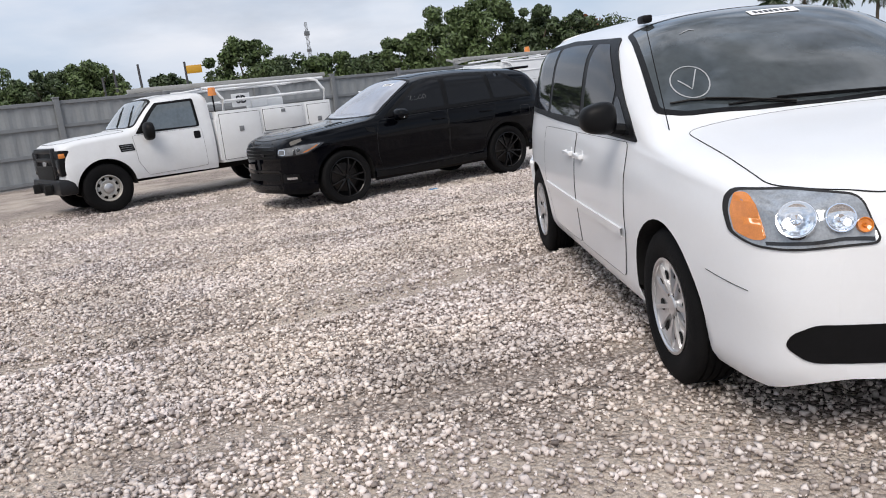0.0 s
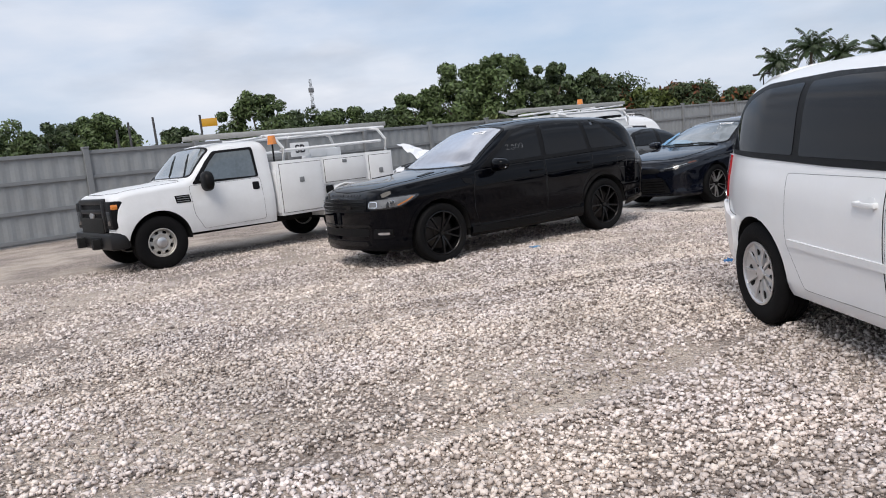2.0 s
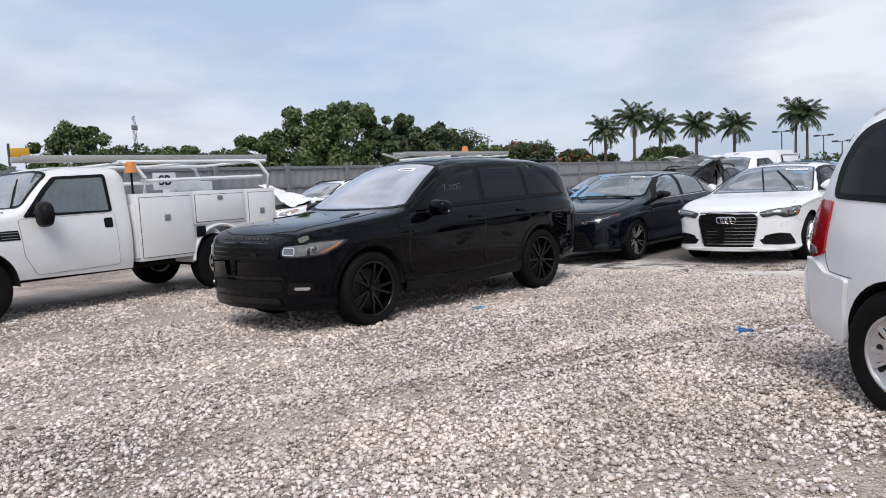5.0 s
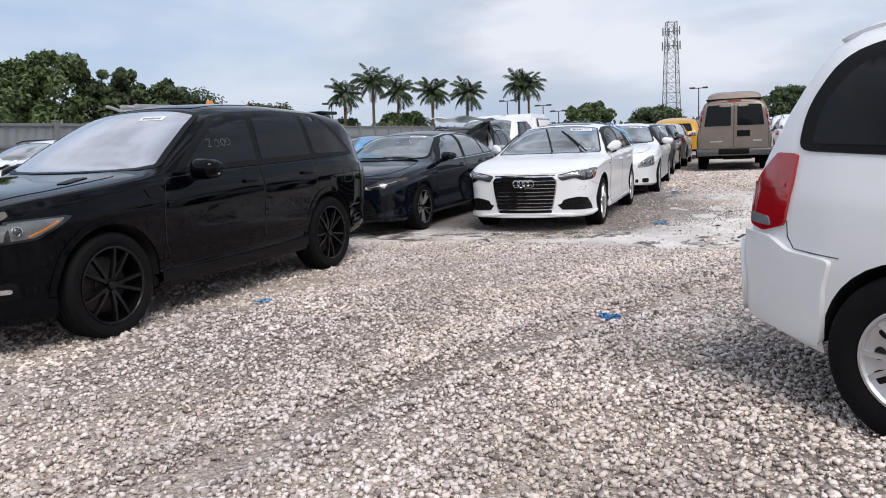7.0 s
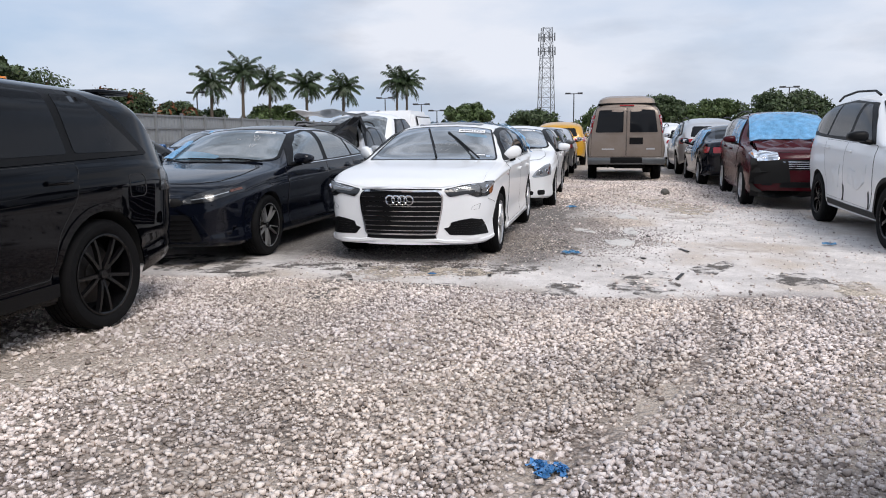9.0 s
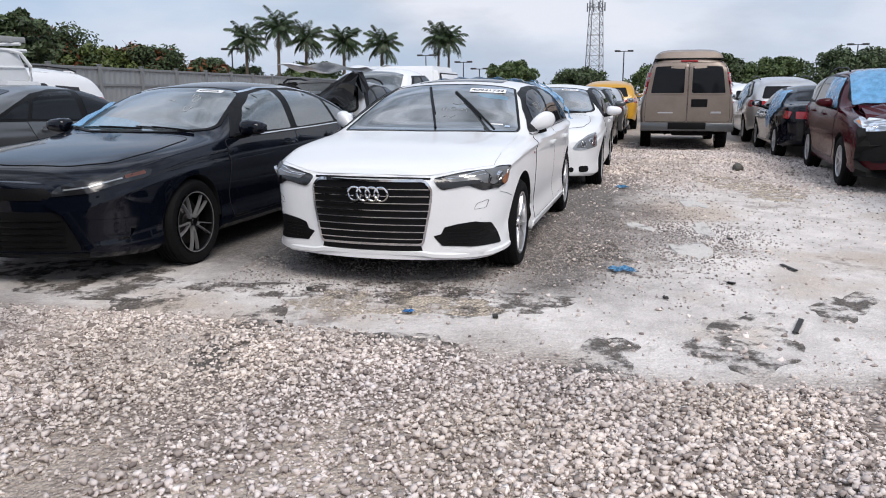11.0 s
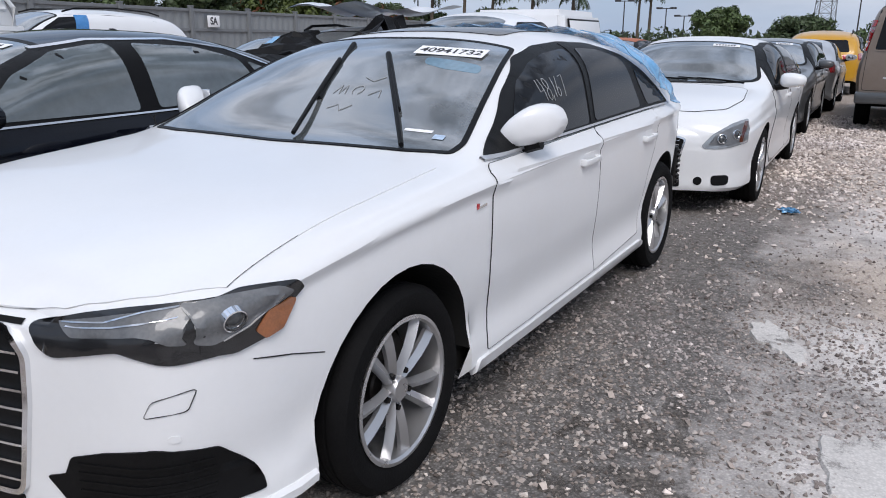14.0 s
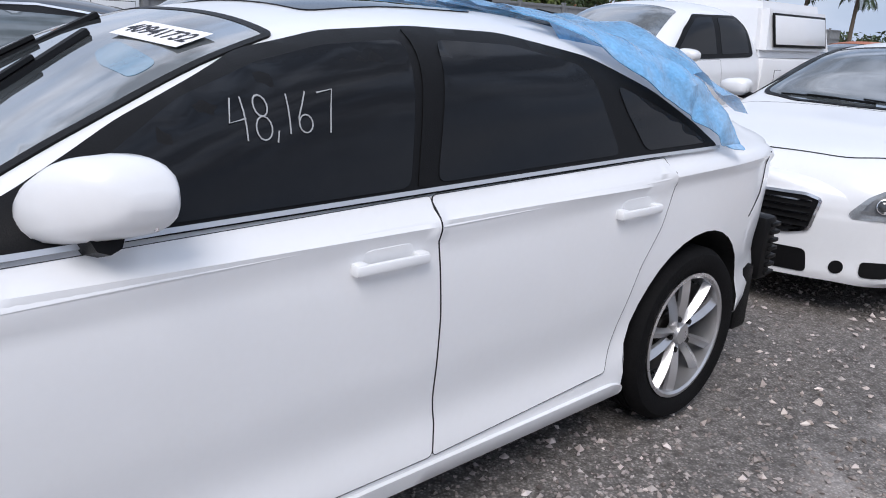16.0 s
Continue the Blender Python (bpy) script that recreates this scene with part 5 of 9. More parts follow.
        lamp = part("headlight", S.panel("front", rounded(o, 0.02), 0.006, 0.012, 0.03), LAMPDARK, c, "narrow dark headlight with a clear projector")
        part("lamp_bowl", S.panel("front", rounded([(s * 0.500, 0.764), (s * 0.555, 0.735), (s * 0.706, 0.748), (s * 0.741, 0.746), (s * 0.780, 0.722), (s * 0.79, 0.806), (s * 0.742, 0.802), (s * 0.63, 0.786)][::s], 0.008), 0.0085, 0.004, 0.02), LAMPGREY, lamp, "grey reflector bowl")
        part("light_guide", S.strip("front", [(s * 0.518, 0.764), (s * 0.631, 0.774), (s * 0.701, 0.794), (s * 0.756, 0.803)], 0.0030, 0.011, 0.003), CHROME, lamp)
        part("light_guide", S.strip("front", [(s * 0.532, 0.754), (s * 0.65, 0.766), (s * 0.708, 0.775), (s * 0.766, 0.782)], 0.0030, 0.011, 0.003), CHROME, lamp)
        it = rounded([(s * 0.440, 0.366), (s * 0.497, 0.300), (s * 0.70, 0.292), (s * 0.795, 0.292), (s * 0.845, 0.288), (s * 0.814, 0.395), (s * 0.798, 0.445), (s * 0.712, 0.466), (s * 0.60, 0.450), (s * 0.513, 0.427), (s * 0.492, 0.380)][::s], 0.008)
        part("side_intake", S.panel("front", it, 0.004, 0.008, 0.03), TRIM, c)
        for z in (0.318, 0.342, 0.366, 0.390, 0.414):
            part("intake_fin", S.strip("front", [(s * 0.53, z), (s * 0.79, z + 0.004)], 0.006, 0.008, 0.006), TRIM, c)
        part("washer_cover", S.strip("front", rounded([(s * 0.704, 0.549), (s * 0.775, 0.557), (s * 0.79, 0.612), (s * 0.722, 0.590)][::s], 0.01), 0.0009, 0.0015, 0.003, True), GAP, c)
        part("parking_sensor", S.panel("front", [(s * (0.751 + 0.010 * math.cos(a)), 0.489 + 0.010 * math.sin(a)) for a in np.linspace(0, 2 * math.pi, 13)[:-1]][::s], 0.002, 0.003, 0.02), WHITE, c)
    # splitter lip swept round the chin, lifting at the corners
    way = [(0.415, 0.868, 0.270), (0.48, 0.862, 0.262), (0.58, 0.838, 0.256), (0.68, 0.795, 0.250), (0.78, 0.705, 0.247), (0.85, 0.57, 0.245), (0.885, 0.44, 0.248), (0.905, 0.36, 0.262), (0.925, 0.18, 0.262), (0.935, 0.0, 0.262)]
    way = way + [(x, -y, z) for x, y, z in way[-2::-1]]
    vs, k = [], len(way)
    for i, (x, y, z) in enumerate(way):
        a, b = way[max(i - 1, 0)], way[min(i + 1, k - 1)]
        d = Vector((b[0] - a[0], b[1] - a[1], 0)).normalized()
        n = Vector((-d.y, d.x, 0)) if Vector((-d.y, d.x, 0)).dot(Vector((x - 0.2, y, 0))) > 0 else Vector((d.y, -d.x, 0))
        for o, h in ((-0.08, 0.012), (0.012, 0.004), (0.022, -0.006), (0.020, -0.030), (0.0, -0.042), (-0.08, -0.045)):
            vs.append((x + n.x * o, y + n.y * o, z + h))
    fs = [(i * 6 + j, i * 6 + (j + 1) % 6, (i + 1) * 6 + (j + 1) % 6, (i + 1) * 6 + j) for i in range(k - 1) for j in range(6)] + [tuple(range(6)), tuple(range((k - 1) * 6, k * 6))]
    part("front_lip", (vs, fs), WHITE, c, "white splitter lip")
    part("chin_intake", S.panel("front", [(-0.37, 0.262), (0.37, 0.262), (0.36, 0.297), (-0.36, 0.297)], 0.005, 0.008, 0.04), TRIM, c)
    part("rear_window", S.panel("top", rounded([(-2.55, -0.50), (-2.55, 0.50), (-3.18, 0.60), (-3.24, 0), (-3.18, -0.60)], 0.05), 0.004, 0.006, 0.07), GLASS, c)
    part("sunroof", S.panel("top", rounded([(-1.58, -0.42), (-2.2, -0.42), (-2.2, 0.42), (-1.58, 0.42)], 0.06), 0.004, 0.006, 0.1), GLASS, c)
    # lifted wiper arms
    for a, b, k in (((-0.48, 0.065), (-1.25, -0.21), 0.10), ((-0.475, 0.575), (-1.13, 0.07), 0.10)):
        pa, pb = (Vector(S.place("top", np.array([q[0]]), np.array([q[1]]))[0]) for q in (a, b))
        arm = [pa + (pb - pa) * t + Vector((0, 0, 0.02 + 0.012 * math.sin(math.pi * t * 0.7))) for t in np.linspace(0, 0.75, 7)]
        blade = [pa + (pb - pa) * t + Vector((0.0, 0.01, 0.012)) for t in np.linspace(0.35, 1.0, 7)]
        w = part("wiper", tube(arm, 0.010, 6), TRIM, c)
        part("blade", tube(blade, 0.014, 6), TRIM, w)
    part("film_patch", S.panel("top", rounded([(-1.08, 0.30), (-1.14, 0.28), (-1.13, 0.56), (-1.06, 0.58), (-1.05, 0.42)], 0.03), 0.0046, 0.003, 0.05), PALEFILM, c, "pale blue film showing behind the glass")
    sticker(S, c, -1.215, 0.36, 0.33, 0.10, "40941732", "white paper sticker with a printed lot number")
    part("round_decal", plate(0.045, 0.032, 0.001), PALEBLUE, c, "small pale blue decal", m=on_shell(S, "top", -0.60, 0.66, 0, 0.006, (-0.5, 0, 1)))
    part("white_label", plate(0.12, 0.018, 0.001), PAPER, c, m=on_shell(S, "top", -0.62, 0.56, 0, 0.005, (-0.5, 0, 1)))
    scrawl(S, c, "top", [[(-0.80, 0.02), (-0.86, 0.03), (-0.80, 0.05), (-0.86, 0.06), (-0.80, 0.08)], arc(-0.83, 0.13, 0.03, 0.025, 30, 330), [(-0.80, 0.20), (-0.84, 0.24), (-0.79, 0.26)], [(-0.70, 0.06), (-0.73, 0.10), (-0.69, 0.13), (-0.73, 0.17)], [(-0.93, 0.10), (-0.90, 0.16), (-0.94, 0.20)]], 0.0028)
    # hand-written number: 48,167
    u0, v0, k = -1.165, 1.148, 0.073
    digits = [[(0.22, 1.0), (0.0, 0.42), (0.5, 0.5)], [(0.5, 1.02), (0.44, -0.05)],
              arc(1.0, 0.78, 0.20, 0.26, 60, 420), arc(0.98, 0.22, 0.24, 0.30, 80, 440), [(1.42, 0.12), (1.34, -0.18)],
              [(1.86, 1.02), (1.78, 0.0)], [(2.48, 1.05), (2.12, 0.42), (2.10, 0.2)], arc(2.32, 0.22, 0.22, 0.24, 170, 520), [(2.85, 1.0), (3.4, 1.06), (3.22, 0.5), (3.12, -0.1)]]
    num = [[(u0 - (x + 0.12 * y) * k, v0 + (y + 0.06 * x) * k) for x, y in d] for d in digits]
    for d in num:
        part("chalk_stroke", S.strip("left", d, 0.0026, 0.0125, 0.002), CHALK, c, "stroke of the hand-written number 48,167", smooth=False)
    # damaged tail: torn bumper bar and film over the boot
    bm = bmesh.new()
    box(bm, -3.68, -3.60, -0.70, 0.70, 0.42, 0.56, 0.02)
    box(bm, -3.50, -3.38, 0.76, 0.84, 0.22, 0.50, 0.02)
    box(bm, -3.68, -3.58, 0.68, 0.82, 0.40, 0.68, 0.02)
    for i in range(7):
        box(bm, -3.695, -3.62, 0.69, 0.83, 0.42 + i * 0.036, 0.438 + i * 0.036, 0.005)
    part("torn_bumper", bm, TRIM, c, "torn black plastic bumper remains")
    random.seed(5)
    us, vs_ = np.meshgrid(np.linspace(-2.32, -3.34, 26), np.linspace(-0.78, 0.78, 30), indexing="ij")
    zs = S.Z(us, np.clip(vs_, -0.72, 0.72)) + 0.03
    drop = np.clip(np.abs(vs_) - 0.60, 0, 1)
    lift = 0.10 * np.clip((-2.6 - us) / 0.4, 0, 1) + 0.02 * np.sin(us * 23 + vs_ * 9) * np.clip((-2.7 - us) * 3, 0, 1) + 0.012 * np.sin(vs_ * 31 + us * 5)
    zz = zs + lift - drop * 0.5
    vv = np.stack([us, vs_, np.maximum(zz, 0.93)], -1).reshape(-1, 3).tolist()
    ff = [(i * 30 + j, i * 30 + j + 1, (i + 1) * 30 + j + 1, (i + 1) * 30 + j) for i in range(25) for j in range(29)]
    vs2, fs2 = S.panel("left", rounded([(-2.16, 1.405), (-2.45, 1.375), (-2.75, 1.29), (-2.95, 1.18), (-3.03, 1.07), (-3.05, 0.99), (-2.97, 0.995), (-2.90, 1.065), (-2.75, 1.13), (-2.60, 1.20), (-2.42, 1.305), (-2.27, 1.378)], 0.02), 0.045, 0.004, 0.03)
    vs2 = [(x + 0.02 * noise.noise(Vector((x * 8, z * 9, 1))), y + 0.03 * noise.noise(Vector((x * 12, z * 14, 2))), z) for x, y, z in vs2]
    part("hanging_film", (vs2, fs2), FILM, c, "loose edge of the blue film")
    part("boot_film", (vv, ff), FILM, c, "pale blue plastic film wrapped over the damaged boot")
    return c


build_saloon()

# ---- ground ----
def swirl(x, y, seed, fx, fy):
    """A smooth field between about -1 and 1, drawn out along the lanes."""
    rng = np.random.default_rng(seed)
    v = np.zeros_like(x)
    for k in range(9):
        a, p, s = rng.normal() * 0.35, rng.random() * 6.28, 0.6 + 1.6 * rng.random()
        v += np.sin((x * fx * math.cos(a) + y * fy * math.sin(a + 1.35)) * s + p + 0.8 * np.sin(x * 0.7 * s + y * 0.5 + p))
    return v / 4.5


def wheel_track(x, y):
    """Zero along the worn wheel tracks, larger away from them."""
    return np.abs(swirl(x, y, 14, 0.30, 1.1))


def ground_z(x, y):
    """Low swells of the yard, stones pushed up beside the wheel tracks, and the gravel heap before the parked van."""
    h = 0.10 * np.exp(-(((x - 21.0) / 2.4) ** 2 + ((y - 5.2) / 1.5) ** 2))
    t = wheel_track(x, y)
    loose = np.clip((10.4 - x) / 0.8, 0, 1) * np.clip((9.4 - y) / 0.8, 0, 1)
    h = h + loose * (0.026 * np.exp(-((t - 0.30) / 0.13) ** 2) - 0.014 * np.exp(-(t / 0.14) ** 2))
    return h + 0.010 * np.sin(x * 1.3 + y * 0.6) * np.sin(y * 1.1 - 0.4 * x)


def build_ground():
    def axis(a, b, step, far):
        core = np.arange(a, b + 0.01, step)
        g = np.array([1, 3, 8, 20, 60, 200, 800, 2500.0])
        return np.concatenate([(a - g)[::-1], core, b + g])
    xs, ys = axis(-6, 34, 0.14, 0), axis(-6, 30, 0.14, 0)
    X, Y = np.meshgrid(xs, ys, indexing="ij")
    Zv = np.where((np.abs(X) < 60) & (np.abs(Y) < 60), ground_z(X, Y), 0.0)
    vs = np.stack([X, Y, Zv], -1).reshape(-1, 3)
    n = len(ys)
    fs = [(i * n + j, (i + 1) * n + j, (i + 1) * n + j + 1, i * n + j + 1) for i in range(len(xs) - 1) for j in range(n - 1)]
    return vs.tolist(), fs


def ground_material():
    m = bpy.data.materials.new("gravel and packed marl")
    m.use_nodes = True
    nt = m.node_tree
    L = nt.links.new
    b = nt.nodes["Principled BSDF"]
    geo = nt.nodes.new("ShaderNodeNewGeometry")
    sep = nt.nodes.new("ShaderNodeSeparateXYZ")
    L(geo.outputs["Position"], sep.inputs[0])
    pos = geo.outputs["Position"]

    def noise_of(scale, detail=5.0, rough=0.6):
        n = node(nt, "ShaderNodeTexNoise", Scale=scale, Detail=detail, Roughness=rough)
        L(pos, n.inputs["Vector"])
        return n.outputs["Fac"]

    def ramp(f, a, c, ca, cc):
        r = nt.nodes.new("ShaderNodeValToRGB")
        r.color_ramp.elements[0].position, r.color_ramp.elements[1].position = a, c
        r.color_ramp.elements[0].color, r.color_ramp.elements[1].color = (*ca, 1), (*cc, 1)
        L(f, r.inputs[0])
        return r.outputs[0]

    def mixc(f, a, c, blend="MIX"):
        x = nt.nodes.new("ShaderNodeMix")
        x.data_type, x.blend_type = "RGBA", blend
        if isinstance(f, float):
            x.inputs["Factor"].default_value = f
        else:
            L(f, x.inputs["Factor"])
        L(a, x.inputs[6])
        L(c, x.inputs[7])
        return x.outputs[2]

    def mth(op, a, c=0.0):
        x = nt.nodes.new("ShaderNodeMath")
        x.operation = op
        for i, v in enumerate((a, c)):
            if isinstance(v, (int, float)):
                x.inputs[i].default_value = v
            else:
                L(v, x.inputs[i])
        return x.outputs[0]

    def vor(scale):
        v = node(nt, "ShaderNodeTexVoronoi", Scale=scale)
        L(pos, v.inputs["Vector"])
        return v

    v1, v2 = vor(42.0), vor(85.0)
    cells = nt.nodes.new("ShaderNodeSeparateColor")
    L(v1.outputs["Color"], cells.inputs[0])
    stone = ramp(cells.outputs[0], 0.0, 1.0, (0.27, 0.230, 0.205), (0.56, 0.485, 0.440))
    # shade of the gaps between stones, painted dark at the cell rims
    gap_shade = ramp(v1.outputs["Distance"], 0.25, 0.72, (1, 1, 1), (0.33, 0.29, 0.26))
    stone = mixc(0.8, stone, gap_shade, "MULTIPLY")
    marl = ramp(noise_of(2.2, 8, 0.65), 0.35, 0.68, (0.51, 0.415, 0.34), (0.73, 0.62, 0.52))
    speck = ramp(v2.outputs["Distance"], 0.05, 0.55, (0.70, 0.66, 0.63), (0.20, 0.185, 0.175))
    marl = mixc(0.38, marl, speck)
    grey = ramp(noise_of(1.4, 12, 0.78), 0.34, 0.58, (0.53, 0.488, 0.465), (0.92, 0.865, 0.83))
    cream = ramp(noise_of(0.55, 4, 0.6), 0.52, 0.66, (0, 0, 0), (1, 1, 1))
    hard = mixc(cream, mixc(0.30, grey, speck), marl)
    damp = ramp(noise_of(0.9, 9, 0.75), 0.58, 0.65, (1, 1, 1), (0.56, 0.53, 0.51))
    hard = mixc(1.0, hard, damp, "MULTIPLY")
    sand = ramp(noise_of(0.45, 6, 0.62), 0.43, 0.56, (0, 0, 0), (0.9, 0.9, 0.9))
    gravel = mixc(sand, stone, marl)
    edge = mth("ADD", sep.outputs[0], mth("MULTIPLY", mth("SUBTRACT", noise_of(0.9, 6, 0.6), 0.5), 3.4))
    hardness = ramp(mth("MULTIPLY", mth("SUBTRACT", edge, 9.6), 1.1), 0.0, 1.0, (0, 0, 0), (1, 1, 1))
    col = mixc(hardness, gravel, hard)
    side = mth("ADD", sep.outputs[1], mth("MULTIPLY", mth("SUBTRACT", noise_of(1.3, 8, 0.65), 0.5), 2.2))
    wetside = mixc(1.0, ramp(mth("MULTIPLY", mth("SUBTRACT", side, 6.0), 1.5), 0.0, 1.0, (0, 0, 0), (0.95, 0.95, 0.95)), ramp(mth("MULTIPLY", mth("SUBTRACT", edge, 11.0), 0.9), 0.0, 1.0, (0, 0, 0), (1, 1, 1)), "MULTIPLY")
    grit = mixc(0.5, ramp(noise_of(7.0, 8, 0.75), 0.36, 0.66, (0.03, 0.027, 0.025), (0.17, 0.158, 0.148)), mixc(1.0, speck, ramp(noise_of(30.0, 3, 0.6), 0.35, 0.6, (0.25, 0.24, 0.23), (0.9, 0.9, 0.9)), "MULTIPLY"))
    col = mixc(wetside, col, grit)
    heap = ramp(mth("MULTIPLY", mth("SUBTRACT", edge, 16.0), 0.25), 0.0, 1.0, (0, 0, 0), (0.75, 0.75, 0.75))
    col = mixc(heap, col, mixc(0.5, stone, marl))
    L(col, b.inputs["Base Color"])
    b.inputs["Roughness"].default_value = 0.9
    b.inputs["Specular IOR Level"].default_value = 0.3
    hgt = mth("MULTIPLY_ADD", v1.outputs["Distance"], -1.0)
    soft = mth("ADD", mth("MULTIPLY", hgt, mth("SUBTRACT", 1.0, mth("MULTIPLY", hardness, 0.75))), mth("MULTIPLY", noise_of(25.0, 6, 0.7), 0.8))
    bp = node(nt, "ShaderNodeBump", Strength=0.9, Distance=0.025)
    L(soft, bp.inputs["Height"])
    L(bp.outputs[0], b.inputs["Normal"])
    return m


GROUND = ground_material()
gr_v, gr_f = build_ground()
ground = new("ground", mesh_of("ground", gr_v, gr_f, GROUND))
tagged(ground, "pale crushed limestone yard, loose gravel turning to packed marl", "ground", kind="structure")

# ---- fence ----
FENCEM = mat("grey fence panels", (0.235, 0.25, 0.26), 0.6, var=0.08, scale=1.5, bump=0.15, bscale=30, dirt_glare=(0.16, 0.15, 0.14), dirt_glare_amt=0.4)
RAILM = mat("grey fence rail", (0.17, 0.18, 0.19), 0.6, var=0.1, scale=2.0)


def build_fence():
    f = thing("fence", pose(4.7, 24.5, 0, 0, 0, 6.5), "tall grey ribbed metal yard fence with posts and rails", "fence", kind="structure")
    n0, n1, step = -9, 24, 3.2
    bay_v, bay_f = [], []
    xs = np.arange(0, step + 0.001, 0.1)
    for i, x in enumerate(xs):
        y = 0.022 if (i % 4) in (0, 1) else 0.0
        bay_v += [(x, y, 0.03), (x, y, 2.31)]
    bay_f = [(2 * i, 2 * i + 2, 2 * i + 3, 2 * i + 1) for i in range(len(xs) - 1)]
    sheet = mesh_of("fence_panel", bay_v, bay_f, FENCEM, smooth=False)
    post = bpy.data.meshes.new("fence_post")
    bm = boxes((-0.075, 0.075, -0.12, 0.02, 0, 2.39), (-0.09, 0.09, -0.135, 0.035, 2.39, 2.43), bevel=0.008)
    bm.to_mesh(post)
    bm.free()
    post.materials.append(RAILM)
    rail = bpy.data.meshes.new("fence_rail")
    bm = boxes((0.075, step - 0.075, -0.05, -0.003, -0.05, 0.05), bevel=0.008)
    bm.to_mesh(rail)
    bm.free()
    rail.materials.append(RAILM)
    for k in range(n0, n1):
        x = k * step
        for name, me, z in (("fence_panel", sheet, 0), ("fence_post", post, 0), ("fence_rail", rail, 0.12), ("fence_rail", rail, 0.86), ("fence_rail", rail, 1.62), ("fence_rail", rail, 2.28)):
            o = new(name, me)
            o.parent = f
            o.location = (x, 0, z)


build_fence()


# ---- generic bodies ----
def scale_shell(base, sx, sy, sz, wb, arch, wr, **more):
    t = dict(base)
    for k in ("top", "belt", "low"):
        t[k] = [(x * sx, z * sz) for x, z in base[k]]
    t["half"] = [(x * sx, y * sy) for x, y in base["half"]]
    for k in ("mm", "nn"):
        t[k] = [(x * sx, v) for x, v in base[k]]
    t.update(wb=wb, arch=arch, wr=wr)
    t.update(more)
    return Shell(**t)


SEDAN_T = dict(
    top=[(0.95, 0.75), (0.91, 0.80), (0.8, 0.845), (0.55, 0.89), (0.2, 0.935), (-0.2, 0.975), (-0.42, 1.01), (-0.9, 1.22), (-1.25, 1.36), (-1.5, 1.41), (-1.9, 1.44), (-2.3, 1.43), (-2.75, 1.35), (-3.2, 1.19), (-3.5, 1.10), (-3.62, 1.085), (-3.84, 1.06), (-3.92, 0.98)],
    belt=[(0.95, 0.63), (0.86, 0.70), (0.6, 0.79), (0.2, 0.86), (-0.4, 0.91), (-1.0, 0.93), (-2.0, 0.96), (-3.0, 0.995), (-3.6, 1.0), (-3.84, 0.96), (-3.92, 0.88)],
    half=[(0.95, 0.58), (0.90, 0.71), (0.76, 0.81), (0.5, 0.88), (0.2, 0.91), (-0.3, 0.92), (-1.0, 0.92), (-2.8, 0.92), (-3.4, 0.895), (-3.72, 0.84), (-3.88, 0.77), (-3.92, 0.69)],
    low=[(0.95, 0.22), (0.5, 0.19), (0.0, 0.20), (-3.0, 0.21), (-3.92, 0.33)],
    wb=2.825, arch=0.375, wr=0.335, kk=0.34,
    mm=[(0.95, 2.0), (0.3, 2.2), (-0.4, 2.6), (-1.3, 6), (-2.0, 7.5), (-2.8, 6), (-3.4, 2.8), (-3.92, 2.4)],
    nn=[(0.95, 3.0), (-0.4, 3.0), (-1.5, 2.2), (-2.6, 2.3), (-3.5, 3.0), (-3.92, 3.2)],
    prof=[(0, 0.91), (0.05, 0.965), (0.14, 0.972), (0.26, 0.958), (0.5, 0.975), (0.80, 1.0), (0.84, 0.986), (0.93, 0.974), (1.0, 0.95)], bulge=0.12, tail_bulge=0.06)

CROSS_T = dict(
    top=[(0.88, 0.86), (0.84, 0.93), (0.7, 0.99), (0.2, 1.06), (-0.25, 1.11), (-0.42, 1.14), (-0.85, 1.40), (-1.15, 1.55), (-1.35, 1.61), (-1.8, 1.665), (-2.3, 1.67), (-2.9, 1.63), (-3.3, 1.56), (-3.48, 1.46), (-3.62, 1.25), (-3.74, 1.05)],
    belt=[(0.88, 0.76), (0.78, 0.85), (0.3, 0.96), (-0.5, 1.03), (-2.0, 1.08), (-3.2, 1.13), (-3.6, 1.07), (-3.74, 0.94)],
    half=[(0.88, 0.62), (0.82, 0.75), (0.68, 0.84), (0.4, 0.90), (0.0, 0.92), (-1.0, 0.925), (-2.8, 0.925), (-3.3, 0.895), (-3.58, 0.83), (-3.70, 0.76), (-3.74, 0.68)],
    low=[(0.88, 0.32), (0.6, 0.25), (0.0, 0.25), (-2.8, 0.26), (-3.74, 0.40)],
    wb=2.79, arch=0.40, wr=0.355, kk=0.30,
    mm=[(0.88, 2.0), (0.3, 2.3), (-0.4, 2.7), (-1.25, 6.5), (-1.9, 8), (-3.2, 7), (-3.74, 3)],
    nn=[(0.88, 3.0), (-0.4, 3.1), (-1.5, 2.3), (-3.2, 2.4), (-3.74, 3.2)],
    prof=[(0, 0.93), (0.12, 0.972), (0.3, 0.978), (0.55, 1.0), (0.78, 0.995), (0.88, 0.985), (1.0, 0.95)], bulge=0.11, tail_bulge=0.06)


MARKER = mat("dull amber reflector", (0.10, 0.035, 0.022), 0.2, coat=1.0, var=0.3, scale=30)


